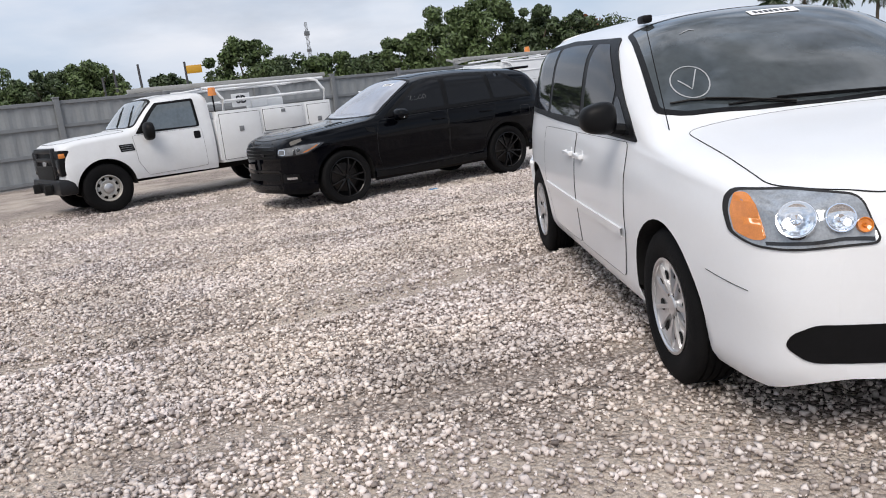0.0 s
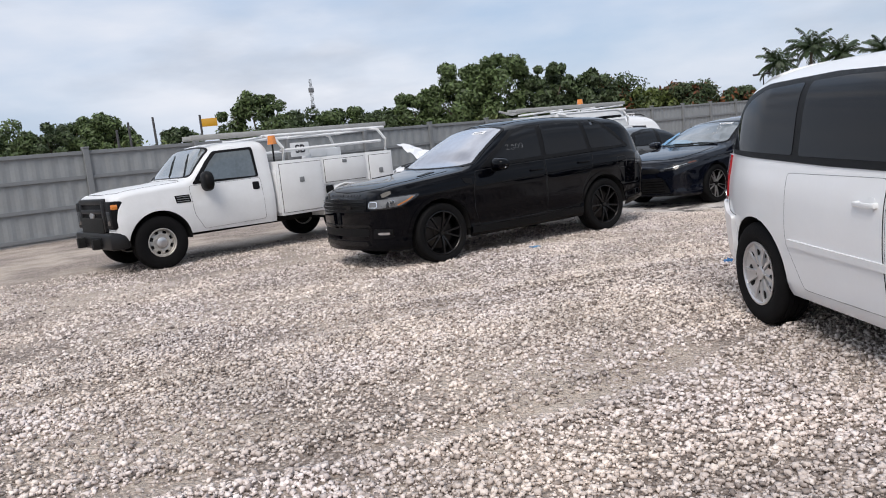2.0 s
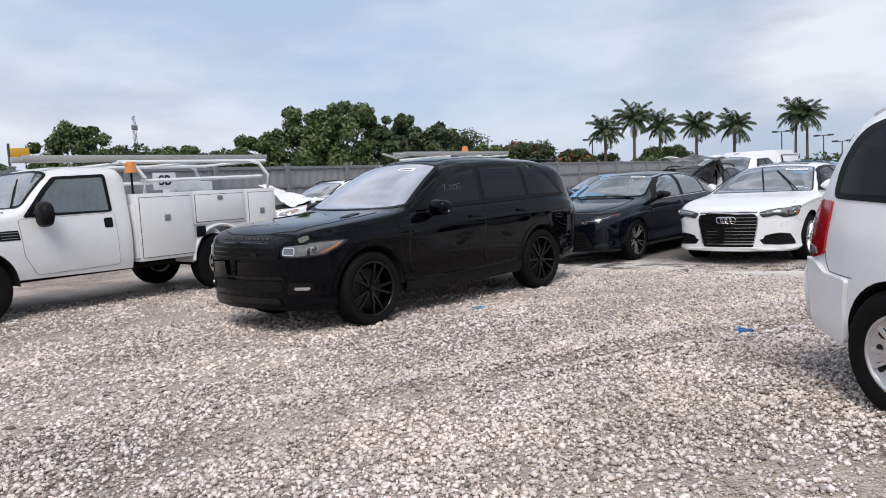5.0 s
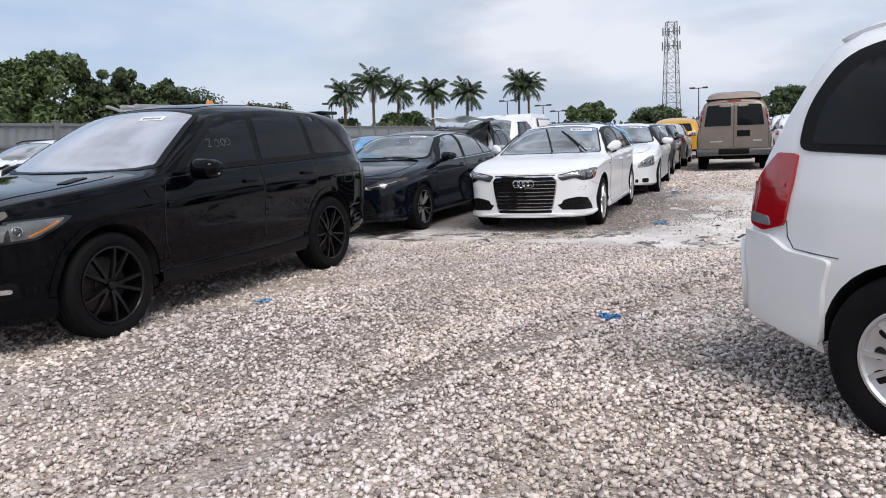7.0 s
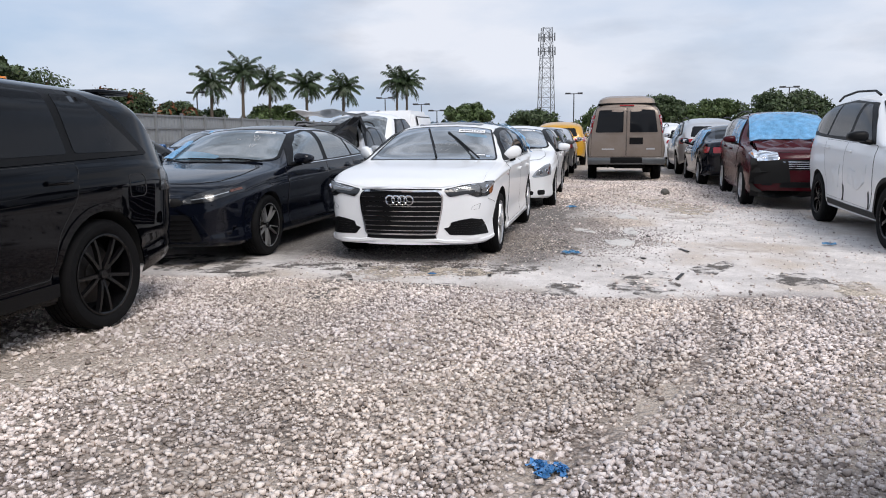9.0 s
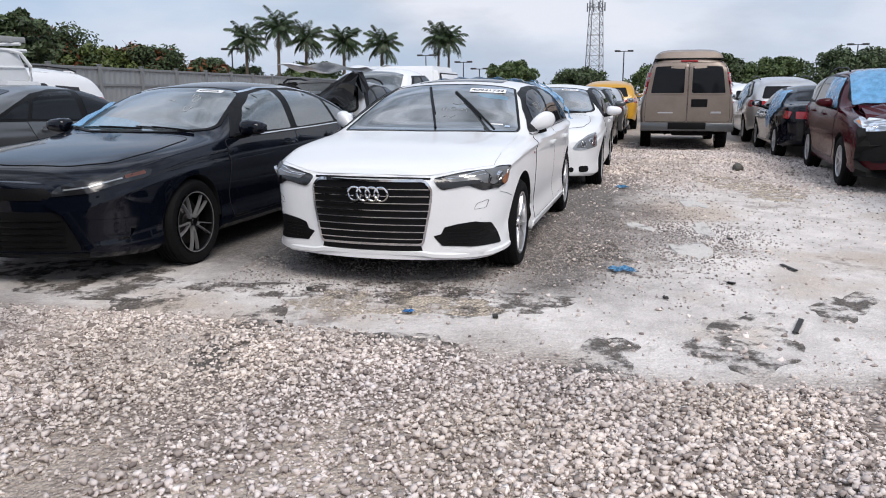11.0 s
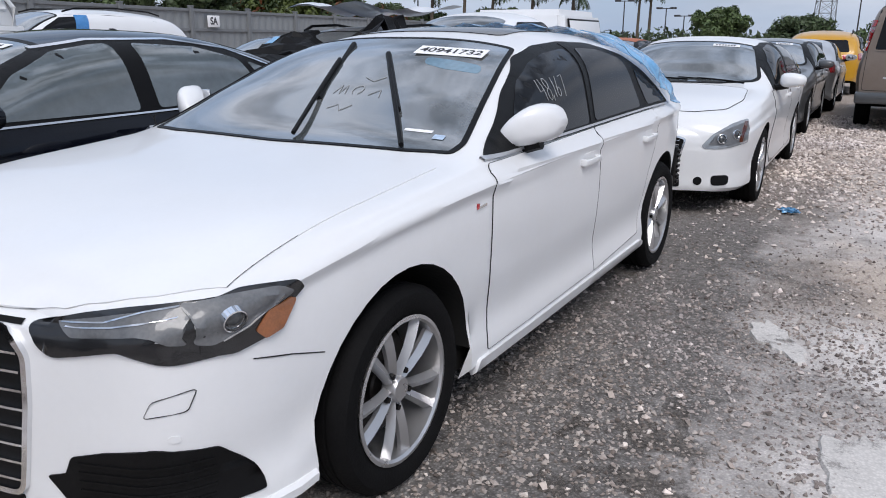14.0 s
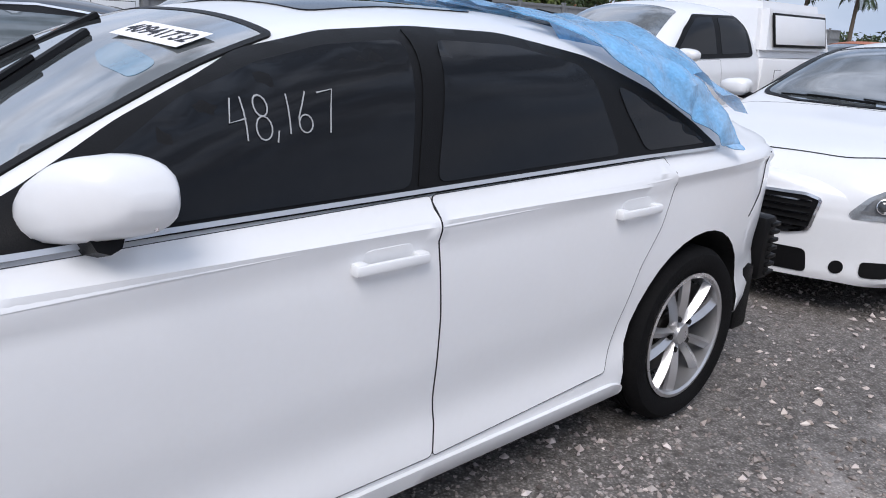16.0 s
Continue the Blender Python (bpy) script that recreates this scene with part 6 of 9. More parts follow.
def generic(name, label, m, paint, kind="sedan", sx=1.0, sy=1.0, sz=1.0, wheels=PLAIN5, glass=GLASS, screen=SCREEN, group="", front="bars", lampmat=LAMPGLASS, mirror_paint=None, chrome=False, sides=SIDES, tag=True, category="car"):
    """A plain saloon or crossover with hood, doors, glass, lamps, grille, mirrors and wheels."""
    base = SEDAN_T if kind == "sedan" else CROSS_T
    S = scale_shell(base, sx, sy, sz, base["wb"] * sx, base["arch"], base["wr"])
    c = car_base(name, label, category, m, S, paint, wheels, 0.22, 0.012, group)

    def q(pts):
        return [(x * sx, z * sz, *r) for x, z, *r in pts]

    def qf(pts):
        return [(y * sy, z * sz, *r) for y, z, *r in pts]

    def qt(pts):
        return [(x * sx, y * sy, *r) for x, y, *r in pts]
    sed = kind == "sedan"
    hood = qt([(-0.30, -0.68), (0.25, -0.73), (0.62, -0.66), (0.80, -0.44), (0.84, 0), (0.80, 0.44), (0.62, 0.66), (0.25, 0.73), (-0.30, 0.68), (-0.36, 0)])
    part("hood_gap", S.strip("top", rounded(hood, 0.08), 0.005, 0.0042, 0.004, True), GAP, c)
    part("hood", S.panel("top", rounded(hood, 0.08), 0.0035, 0.005, 0.09), paint, c)
    ws = qt([(-0.42, -0.4), (-0.40, 0), (-0.42, 0.4), (-0.56, 0.68), (-0.66, 0.72), (-1.34, 0.56), (-1.33, 0), (-1.34, -0.56), (-0.66, -0.72), (-0.56, -0.68)])
    part("windscreen", S.panel("top", rounded(ws, 0.05), 0.005, 0.006, 0.06), screen, c)
    part("windscreen_seal", S.strip("top", rounded(ws, 0.05), 0.035, 0.0065, 0.006, True), TRIM, c)
    if sed:
        fd = [(-0.52, 0.945), (-1.764, 0.965), (-1.758, 0.30), (-0.56, 0.28), (-0.50, 0.5)]
        rd = [(-1.768, 0.965), (-2.78, 1.0), (-2.70, 0.80), (-2.52, 0.70), (-2.39, 0.48), (-2.33, 0.32), (-1.762, 0.30)]
        dlo = [(-0.60, 0.955), (-0.95, 1.19), (-1.28, 1.325), (-1.6, 1.37), (-2.1, 1.375), (-2.5, 1.32), (-2.85, 1.20), (-3.15, 1.08), (-3.28, 1.015), (-2.2, 0.985)]
        panes = [[(-0.76, 0.985), (-1.06, 1.195), (-1.34, 1.31), (-1.58, 1.345), (-1.68, 1.35), (-1.70, 0.992)],
                 [(-1.83, 0.995), (-1.81, 1.352), (-2.25, 1.33), (-2.55, 1.255), (-2.70, 1.02)],
                 [(-2.76, 1.025), (-2.62, 1.24), (-2.9, 1.15), (-3.16, 1.035)]]
        hz, mx, mz = (-1.56, -2.50, 0.86, 0.89), -0.74, 0.99
    else:
        fd = [(-0.50, 1.05), (-1.592, 1.075), (-1.592, 0.38), (-0.58, 0.36), (-0.48, 0.6)]
        rd = [(-1.596, 1.075), (-2.52, 1.10), (-2.46, 0.84), (-2.34, 0.60), (-2.32, 0.40), (-1.596, 0.38)]
        dlo = [(-0.60, 1.06), (-1.05, 1.38), (-1.32, 1.52), (-2.1, 1.575), (-2.9, 1.535), (-3.25, 1.42), (-3.42, 1.22), (-3.3, 1.15), (-2.0, 1.10)]
        panes = [[(-0.76, 1.10), (-1.12, 1.36), (-1.38, 1.495), (-1.53, 1.515), (-1.55, 1.125)],
                 [(-1.65, 1.13), (-1.63, 1.52), (-2.1, 1.54), (-2.42, 1.53), (-2.52, 1.15)],
                 [(-2.60, 1.155), (-2.50, 1.53), (-2.88, 1.50), (-3.18, 1.40), (-3.32, 1.20)]]
        hz, mx, mz = (-1.42, -2.36, 0.97, 1.0), -0.78, 1.10
    for view, d in doors(c, S, [q(fd), q(rd)], paint, sides):
        first = min(v.co.x for v in d.data.vertices) > -2.0 * sx
        handle(S, view, (hz[0] if first else hz[1]) * sx, (hz[2] if first else hz[3]) * sz, d, paint, 0.19)
    windows(c, S, q(dlo), [q(p) for p in panes], glass, TRIM, sides, [(x, z) for x, z, *r in q(dlo)][2:] + [q(dlo)[0][:2]] if chrome else None, 0.010)
    for view, s in sides:
        mirror(S, c, view, mx * sx, mz * sz, mirror_paint or paint, (0.13, 0.23, 0.15))
        tl = [(-3.62, 0.80), (-3.84, 0.80), (-3.86, 0.93), (-3.60, 0.95)] if sed else [(-3.36, 0.92), (-3.64, 0.92), (-3.60, 1.08), (-3.30, 1.10)]
        part("tail_lamp", S.panel(view, rounded(q(tl), 0.02), 0.010, 0.014, 0.05), REDLAMP, c, "red tail lamp")
    tr = [(-0.70, 0.80), (-0.42, 0.80), (-0.42, 0.93), (-0.70, 0.93)] if sed else [(-0.72, 0.92), (-0.45, 0.92), (-0.45, 1.05), (-0.66, 1.06)]
    for o in both(tr):
        part("tail_lamp", S.panel("rear", rounded(qf(o), 0.02), 0.010, 0.014, 0.05), REDLAMP, c)
    dz = 0.0 if sed else 0.16
    gw = 0.44
    if front == "wide":
        part("grille", S.panel("front", rounded(qf([(-0.46, 0.66), (-0.42, 0.62), (0.42, 0.62), (0.46, 0.66), (0.40, 0.70), (-0.40, 0.70)]), 0.02), 0.004, 0.01, 0.04), TRIM, c)
        part("lower_grille", S.panel("front", rounded(qf([(-0.62, 0.27), (0.62, 0.27), (0.50, 0.54), (-0.50, 0.54)]), 0.03), 0.004, 0.01, 0.04), TRIM, c)
        for z in (0.30, 0.345, 0.39, 0.435, 0.48):
            part("grille_bar", S.strip("front", qf([(-0.52, z), (0.52, z)]), 0.012, 0.012, 0.012), BLACKALLOY, c)
        for s in (1, -1):
            part("bumper_blade", S.strip("front", qf([(s * 0.40, 0.62), (s * 0.54, 0.53), (s * 0.68, 0.27)]), 0.035, 0.022, 0.03), paint, c)
            part("side_scoop", S.panel("front", rounded(qf([(s * 0.60, 0.50), (s * 0.84, 0.47), (s * 0.80, 0.30), (s * 0.70, 0.30)][::s]), 0.03), 0.004, 0.01, 0.03), paint, c)
        part("front_lip", S.strip("front", qf([(-0.66, 0.245), (0.66, 0.245)]), 0.014, 0.02, 0.02), TRIM, c)
    elif front == "fogs":
        gr = rounded([(-0.43, 0.635), (-0.40, 0.48), (-0.30, 0.452), (0.30, 0.452), (0.40, 0.48), (0.43, 0.635), (0.36, 0.655), (-0.36, 0.655)], 0.02)
        part("grille", S.panel("front", gr, 0.004, 0.01, 0.04), TRIM, c)
        part("grille_frame", S.strip("front", gr, 0.014, 0.012, 0.012, True), CHROME, c)
        for z in (0.485, 0.52, 0.555, 0.59, 0.622):
            part("grille_bar", S.strip("front", [(-0.39, z), (0.39, z)], 0.008, 0.012, 0.012), CHROME, c)
        part("lower_grille", S.panel("front", rounded([(-0.42, 0.25), (0.42, 0.25), (0.40, 0.37), (-0.40, 0.37)], 0.03), 0.004, 0.01, 0.04), TRIM, c)
        for s in (1, -1):
            a = np.linspace(0, 2 * math.pi, 17)[:-1]
            part("fog_recess", S.panel("front", [(s * 0.545 + 0.032 * math.cos(t), 0.302 + 0.034 * math.sin(t)) for t in a], 0.004, 0.01, 0.03), TRIM, c)
            part("fog_slot", S.panel("front", rounded([(s * 0.645, 0.268), (s * 0.760, 0.270), (s * 0.755, 0.350), (s * 0.640, 0.350)][::s], 0.03), 0.004, 0.01, 0.03), TRIM, c)
    else:
        part("grille", S.panel("front", rounded(qf([(-gw, 0.64 + dz), (-gw * 0.85, 0.50 + dz), (gw * 0.85, 0.50 + dz), (gw, 0.64 + dz), (gw * 0.9, 0.675 + dz), (-gw * 0.9, 0.675 + dz)]), 0.03), 0.004, 0.01, 0.04), TRIM, c)
        for z in (0.53, 0.565, 0.60, 0.635):
            part("grille_bar", S.strip("front", qf([(-gw * 0.86, z + dz), (gw * 0.86, z + dz)]), 0.012, 0.012, 0.012), CHROME, c)
        part("lower_grille", S.panel("front", rounded(qf([(-0.42, 0.28 + dz * 0.6), (0.42, 0.28 + dz * 0.6), (0.38, 0.37 + dz * 0.6), (-0.38, 0.37 + dz * 0.6)]), 0.03), 0.004, 0.01, 0.04), TRIM, c)
        for s in (1, -1):
            part("fog_recess", S.panel("front", rounded(qf([(s * 0.52, 0.31 + dz * 0.6), (s * 0.68, 0.31 + dz * 0.6), (s * 0.70, 0.38 + dz * 0.6), (s * 0.52, 0.38 + dz * 0.6)][::s]), 0.03), 0.004, 0.01, 0.03), TRIM, c)
    for s in (1, -1):
        if front == "fogs":
            o = [(s * 0.552, 0.585), (s * 0.575, 0.562), (s * 0.733, 0.571), (s * 0.850, 0.600), (s * 0.848, 0.700), (s * 0.826, 0.788), (s * 0.74, 0.755), (s * 0.62, 0.672)][::s]
        else:
            o = [(s * 0.47, 0.650 + dz), (s * 0.78, 0.650 + dz), (s * 0.855, 0.770 + dz), (s * 0.80, 0.805 + dz), (s * 0.50, 0.715 + dz)][::s]
        if front == "wide":
            o = [(s * 0.44, 0.640), (s * 0.70, 0.665), (s * 0.865, 0.745), (s * 0.86, 0.80), (s * 0.66, 0.770), (s * 0.47, 0.705)][::s]
        lamp = part("headlight", S.panel("front", rounded(qf(o), 0.02), 0.007, 0.012, 0.03), lampmat, c)
        if front == "wide":
            part("light_guide", S.strip("front", qf([(s * 0.52, 0.685), (s * 0.68, 0.705), (s * 0.80, 0.750)]), 0.010, 0.010, 0.006), LAMPGLASS, lamp)
            part("marker", S.strip("front", qf([(s * 0.805, 0.757), (s * 0.85, 0.778)]), 0.024, 0.010, 0.006), MARKER, lamp)
            continue
        if front == "fogs":
            part("lamp_bowl", S.panel("front", rounded([(s * 0.600, 0.592), (s * 0.735, 0.592), (s * 0.835, 0.618), (s * 0.832, 0.700), (s * 0.815, 0.760), (s * 0.74, 0.728), (s * 0.645, 0.668)][::s], 0.012), 0.009, 0.004, 0.025), LAMPGREY, lamp)
            projector(S, "front", s * 0.690, 0.640, 0.038, lamp)
            projector(S, "front", s * 0.775, 0.672, 0.040, lamp)
            part("lamp_divider", S.strip("front", [(s * 0.81, 0.615), (s * 0.822, 0.765)], 0.018, 0.011, 0.006), MARKER, lamp)
            continue
        lamp_round(S, "front", s * 0.66 * sy, (0.705 + dz) * sz, 0.03, lamp)
        part("turn_signal", S.panel("front", rounded(qf([(s * 0.79, 0.715 + dz), (s * 0.83, 0.765 + dz), (s * 0.805, 0.780 + dz), (s * 0.765, 0.740 + dz)][::s]), 0.01), 0.010, 0.004, 0.03), AMBER, lamp)
    if sed:
        part("rear_window", S.panel("top", rounded(qt([(-2.58, -0.50), (-2.58, 0.50), (-3.34, 0.60), (-3.40, 0), (-3.34, -0.60)]), 0.05), 0.005, 0.006, 0.07), glass, c)
    else:
        part("rear_window", S.panel("rear", rounded(qf([(-0.60, 1.12), (0.60, 1.12), (0.52, 1.42), (-0.52, 1.42)]), 0.05), 0.006, 0.008, 0.06), glass, c)
        for s in (1, -1):
            part("roof_rail", tube([(x * sx, s * 0.60 * sy, (z + 0.03) * sz) for x, z in ((-1.4, 1.585), (-1.6, 1.64), (-2.3, 1.66), (-2.9, 1.62), (-3.1, 1.565))], 0.016, 6), TRIM, c)
    part("rear_plate", S.panel("rear", rounded(qf([(-0.26, 0.66 + dz), (0.26, 0.66 + dz), (0.26, 0.78 + dz), (-0.26, 0.78 + dz)]), 0.02), 0.006, 0.008, 0.06), TRIM, c)
    wipers(S, c, [((-0.46 * sx, 0.1), (-0.52 * sx, -0.55)), ((-0.45 * sx, 0.62), (-0.52 * sx, 0.0))])
    if tag:
        sticker(S, c, -1.22 * sx, 0.30, 0.26, 0.07)
    return c, S


def drape(name, label, S, car, view, outline, off, material=None, g=0.05, wave=0.018):
    """Crumpled plastic film taped on a body."""
    vs, fs = S.panel(view, rounded(outline, 0.05), off, 0.004, g)
    vs = [(x + wave * 0.6 * noise.noise(Vector((x * 9, y * 7, z * 6))), y + wave * noise.noise(Vector((y * 5, x * 11, z * 8))) * (1 if view in ("left", "right") else 0.3), z + wave * noise.noise(Vector((z * 9, y * 8, x * 9)))) for x, y, z in vs]
    return part(name, (vs, fs), material or FILM, car, label)


# near rows
camry, SC = generic("dark_saloon", "midnight black saloon with chrome window trim and blue film inside", pose(11.65, 10.68, 0, 0, 0, 178.2), NAVY, "sedan", wheels=CAMRYW, front="wide", lampmat=LAMPDARK, chrome=True, glass=LITGLASS, screen=LITGLASS)
scrawl(SC, camry, "top", [arc(-1.02, 0.28, 0.05, 0.03, 0, 360), [(-1.12, 0.20), (-1.05, 0.22), (-1.12, 0.25), (-1.06, 0.27)], [(-0.88, 0.26), (-0.80, 0.28), (-0.80, 0.32), (-0.88, 0.33)], [(-1.0, 0.02), (-0.98, 0.08)]], 0.008)
drape("side_film", "blue plastic film taped along the windscreen post", SC, camry, "top", [(-0.52, -0.60), (-0.62, -0.78), (-1.05, -0.70), (-1.0, -0.56)], 0.03)
drape("dash_film", "pale blue film lying behind the windscreen", SC, camry, "top", [(-0.50, -0.58), (-0.47, -0.05), (-0.58, 0.02), (-0.66, -0.20), (-0.74, -0.56)], 0.0062, PALEFILM, wave=0.0)
generic("white_saloon", "white family saloon with tall clear headlights", pose(17.62, 7.88, 0, 0, 0, 180.3), WHITE, "sedan", wheels=TWIN10, front="fogs")
generic("grey_saloon", "dark grey saloon parked in the row", pose(23.6, 8.0, 0, 0, 0, 180), GREYCAR, "sedan")
generic("silver_saloon", "silver saloon with red tail lamps", pose(31.2, 7.9, 0, 0, 0, 0), SILVER, "sedan", tag=False)
generic("yellow_pickup", "bright yellow sport utility vehicle seen from behind", pose(37.5, 7.85, 0, 0, 0, 2), YELLOW, "suv", sx=1.12, sy=1.08, sz=1.0, tag=False)
tig, ST = generic("white_crossover", "white crossover with black wheels and dented scuffed doors", pose(12.95, 2.20, 0, 0, 0, 180), WHITE, "suv", sz=1.08, wheels=PLAINB, mirror_paint=TRIM)
for o in ([(-0.60, 0.60), (-0.64, 0.58), (-0.62, 0.44), (-0.65, 0.38), (-0.59, 0.39)], [(-1.56, 0.60), (-1.61, 0.62), (-1.60, 0.46), (-1.64, 0.41), (-1.57, 0.41)]):
    part("torn_edge", ST.panel("right", o, 0.009, 0.006, 0.04), TRIM, tig, "black tear in the dented side")
for o in ([(-0.70, 0.92), (-1.05, 0.80), (-1.42, 0.84), (-1.40, 0.66), (-1.02, 0.58), (-0.72, 0.70)], [(-1.72, 0.88), (-2.15, 0.78), (-2.20, 0.60), (-1.80, 0.56)]):
    vs_, fs_p = ST.panel("right", rounded(o, 0.05), 0.010, 0.012, 0.04)
    vs_ = [(x, y + 0.016 * noise.noise(Vector((x * 7, z * 6, 3))), z) for x, y, z in vs_]
    part("dented_skin", (vs_, fs_p), TRUCKWHITE, tig, "dented and scuffed door skin")
part("door_cladding", ST.strip("right", [(-0.44, 0.33), (-1.5, 0.34), (-2.30, 0.36)], 0.07, 0.014, 0.016), TRIM, tig, "black plastic door cladding")
part("arch_trim", ST.strip("right", [(0.42 * math.cos(a), 0.355 + 0.42 * math.sin(a)) for a in np.linspace(-0.15, math.pi + 0.15, 26)], 0.05, 0.012, 0.014), TRIM, tig)
red, SR_ = generic("red_crossover", "wrecked dark red crossover wrapped in blue film", pose(18.2, 2.85, 0, 0, 0, 178), RED, "suv", tag=False)
for o, mt, nm in (([(-0.80, 0.98), (-0.45, 0.94), (-0.42, 0.82), (-0.78, 0.80)], REFLECT, "broken_lamp"), ([(-0.84, 0.80), (-0.30, 0.82), (-0.25, 0.46), (-0.80, 0.42)], UNDER, "torn_bumper")):
    part(nm, SR_.panel("front", rounded(o, 0.03), 0.013, 0.012, 0.04), mt, red)
random.seed(31)
cr_v = [(-0.36 + 1.16 * i / 10 + 0.03 * random.uniform(-1, 1), -0.74 + 1.48 * j / 10, 0.99 + 0.13 * math.sin(math.pi * i / 10) - 0.16 * (i / 10) ** 2 + 0.05 * abs(math.sin(j * 1.1 + i * 0.6)) + 0.03 * random.uniform(-1, 1)) for i in range(11) for j in range(11)]
part("crumpled_hood", (cr_v, [(i * 11 + j, i * 11 + j + 1, (i + 1) * 11 + j + 1, (i + 1) * 11 + j) for i in range(10) for j in range(10)]), RED, red, "buckled dark red hood", smooth=False)
ck_v = [(0.80 + 0.16 * math.sin(i * 1.7 + j * 0.8) * 0.5 + 0.05 * random.uniform(-1, 1), -0.86 + 1.1 * j / 8, 0.20 + 0.66 * i / 6 + 0.03 * random.uniform(-1, 1)) for i in range(7) for j in range(9)]
part("torn_front", (ck_v, [(i * 9 + j, i * 9 + j + 1, (i + 1) * 9 + j + 1, (i + 1) * 9 + j) for i in range(6) for j in range(8)]), UNDER, red, "torn black front structure", smooth=False)
drape("screen_film", "blue film over the broken windscreen", SR_, red, "top", [(-0.38, -0.72), (-0.36, 0.70), (-1.40, 0.60), (-1.42, -0.60)], 0.03)
drape("side_film", "blue film over the side windows", SR_, red, "right", [(-0.62, 1.08), (-1.2, 1.48), (-1.75, 1.52), (-1.72, 1.12), (-1.1, 1.04)], 0.03)
blk, SB_ = generic("black_saloon", "black saloon seen from behind with blue film on the side", pose(26.0, 3.0, 0, 0, 0, 0), NAVY, "sedan", tag=False)
drape("side_film", "blue film hanging over the side", SB_, blk, "left", [(-1.9, 0.55), (-1.95, 1.3), (-2.8, 1.3), (-3.3, 1.0), (-2.4, 0.72)], 0.035)
sil, SS_ = generic("silver_crossover", "silver crossover with blue film over its side", pose(30.9, 3.05, 0, 0, 0, 0), SILVER, "suv", tag=False)
drape("side_film", "blue film hanging over the side", SS_, sil, "left", [(-1.7, 0.75), (-1.8, 1.45), (-2.6, 1.5), (-3.1, 1.2), (-2.5, 0.85)], 0.035)
generic("white_hatchback", "white hatchback with red tail lamps", pose(36.0, 3.2, 0, 0, 0, 0), WHITE, "suv", sz=0.92, tag=False)
for i, (x, y, paint, kd, h) in enumerate([(41.5, 3.0, BLUECAR, "sedan", 0), (46.0, 3.0, WHITE, "suv", 0), (51.0, 3.0, SILVER, "sedan", 180), (44.0, 8.0, WHITE, "sedan", 180), (50.0, 8.1, GREYCAR, "suv", 180), (57.0, 6.0, WHITE, "suv", 90), (57.0, 1.5, RED, "sedan", 90), (57.0, -3.5, WHITE, "sedan", 90), (40.0, 5.6, WHITE, "suv", 180)]):
    generic("parked_car", {0: "dark blue saloon", 1: "white crossover", 2: "silver saloon", 3: "white saloon", 4: "grey crossover", 5: "white crossover", 6: "dark red saloon", 7: "white saloon", 8: "white crossover"}[i] + " standing far down the yard lane", pose(x, y, 0, 0, 0, h), paint, kd, tag=False, group="parked cars far down the lane")

generic("orange_saloon", "faded orange brown saloon behind the white cars", pose(26.6, 11.7, 0, 0, 0, 180), ORANGE, "sedan", tag=False)

# rows towards the fence
bl, SBL = generic("blue_saloon", "blue saloon under blue film next to the fence row", pose(19.4, 15.3, 0, 0, 0, 178), BLUECAR, "sedan", tag=True)
drape("roof_film", "blue film over the windscreen", SBL, bl, "top", [(-0.5, 0.1), (-0.55, 0.68), (-1.35, 0.58), (-1.3, 0.0)], 0.03)
generic("grey_saloon", "dark grey saloon in the row near the fence", pose(16.8, 14.4, 0, 0, 0, 0), GREYCAR, "sedan")
op, SOP = generic("white_crossover", "white crossover with its hood sprung open", pose(13.45, 20.8, 0, 0, 0, 180), WHITE, "suv", tag=False)
part("engine_bay", SOP.panel("top", rounded([(-0.30, -0.64), (0.6, -0.60), (0.78, -0.3), (0.78, 0.3), (0.6, 0.60), (-0.30, 0.64)], 0.06), 0.012, 0.012, 0.1), UNDER, op, "open dark engine bay")
random.seed(21)
hood_v = [(-0.38 + 1.0 * i / 8 + 0.02 * random.uniform(-1, 1), -0.68 + 1.36 * j / 10, 1.33 + 0.32 * (i / 8) ** 0.8 - 0.70 * (j / 10) * (0.25 + 0.75 * i / 8) + 0.07 * abs(math.sin(j * 0.9 + i * 0.35)) + 0.025 * random.uniform(-1, 1)) for i in range(9) for j in range(11)]
part("sprung_hood", (hood_v, [(i * 11 + j, i * 11 + j + 1, (i + 1) * 11 + j + 1, (i + 1) * 11 + j) for i in range(8) for j in range(10)]), WHITE, op, "bent white hood standing open", smooth=False)


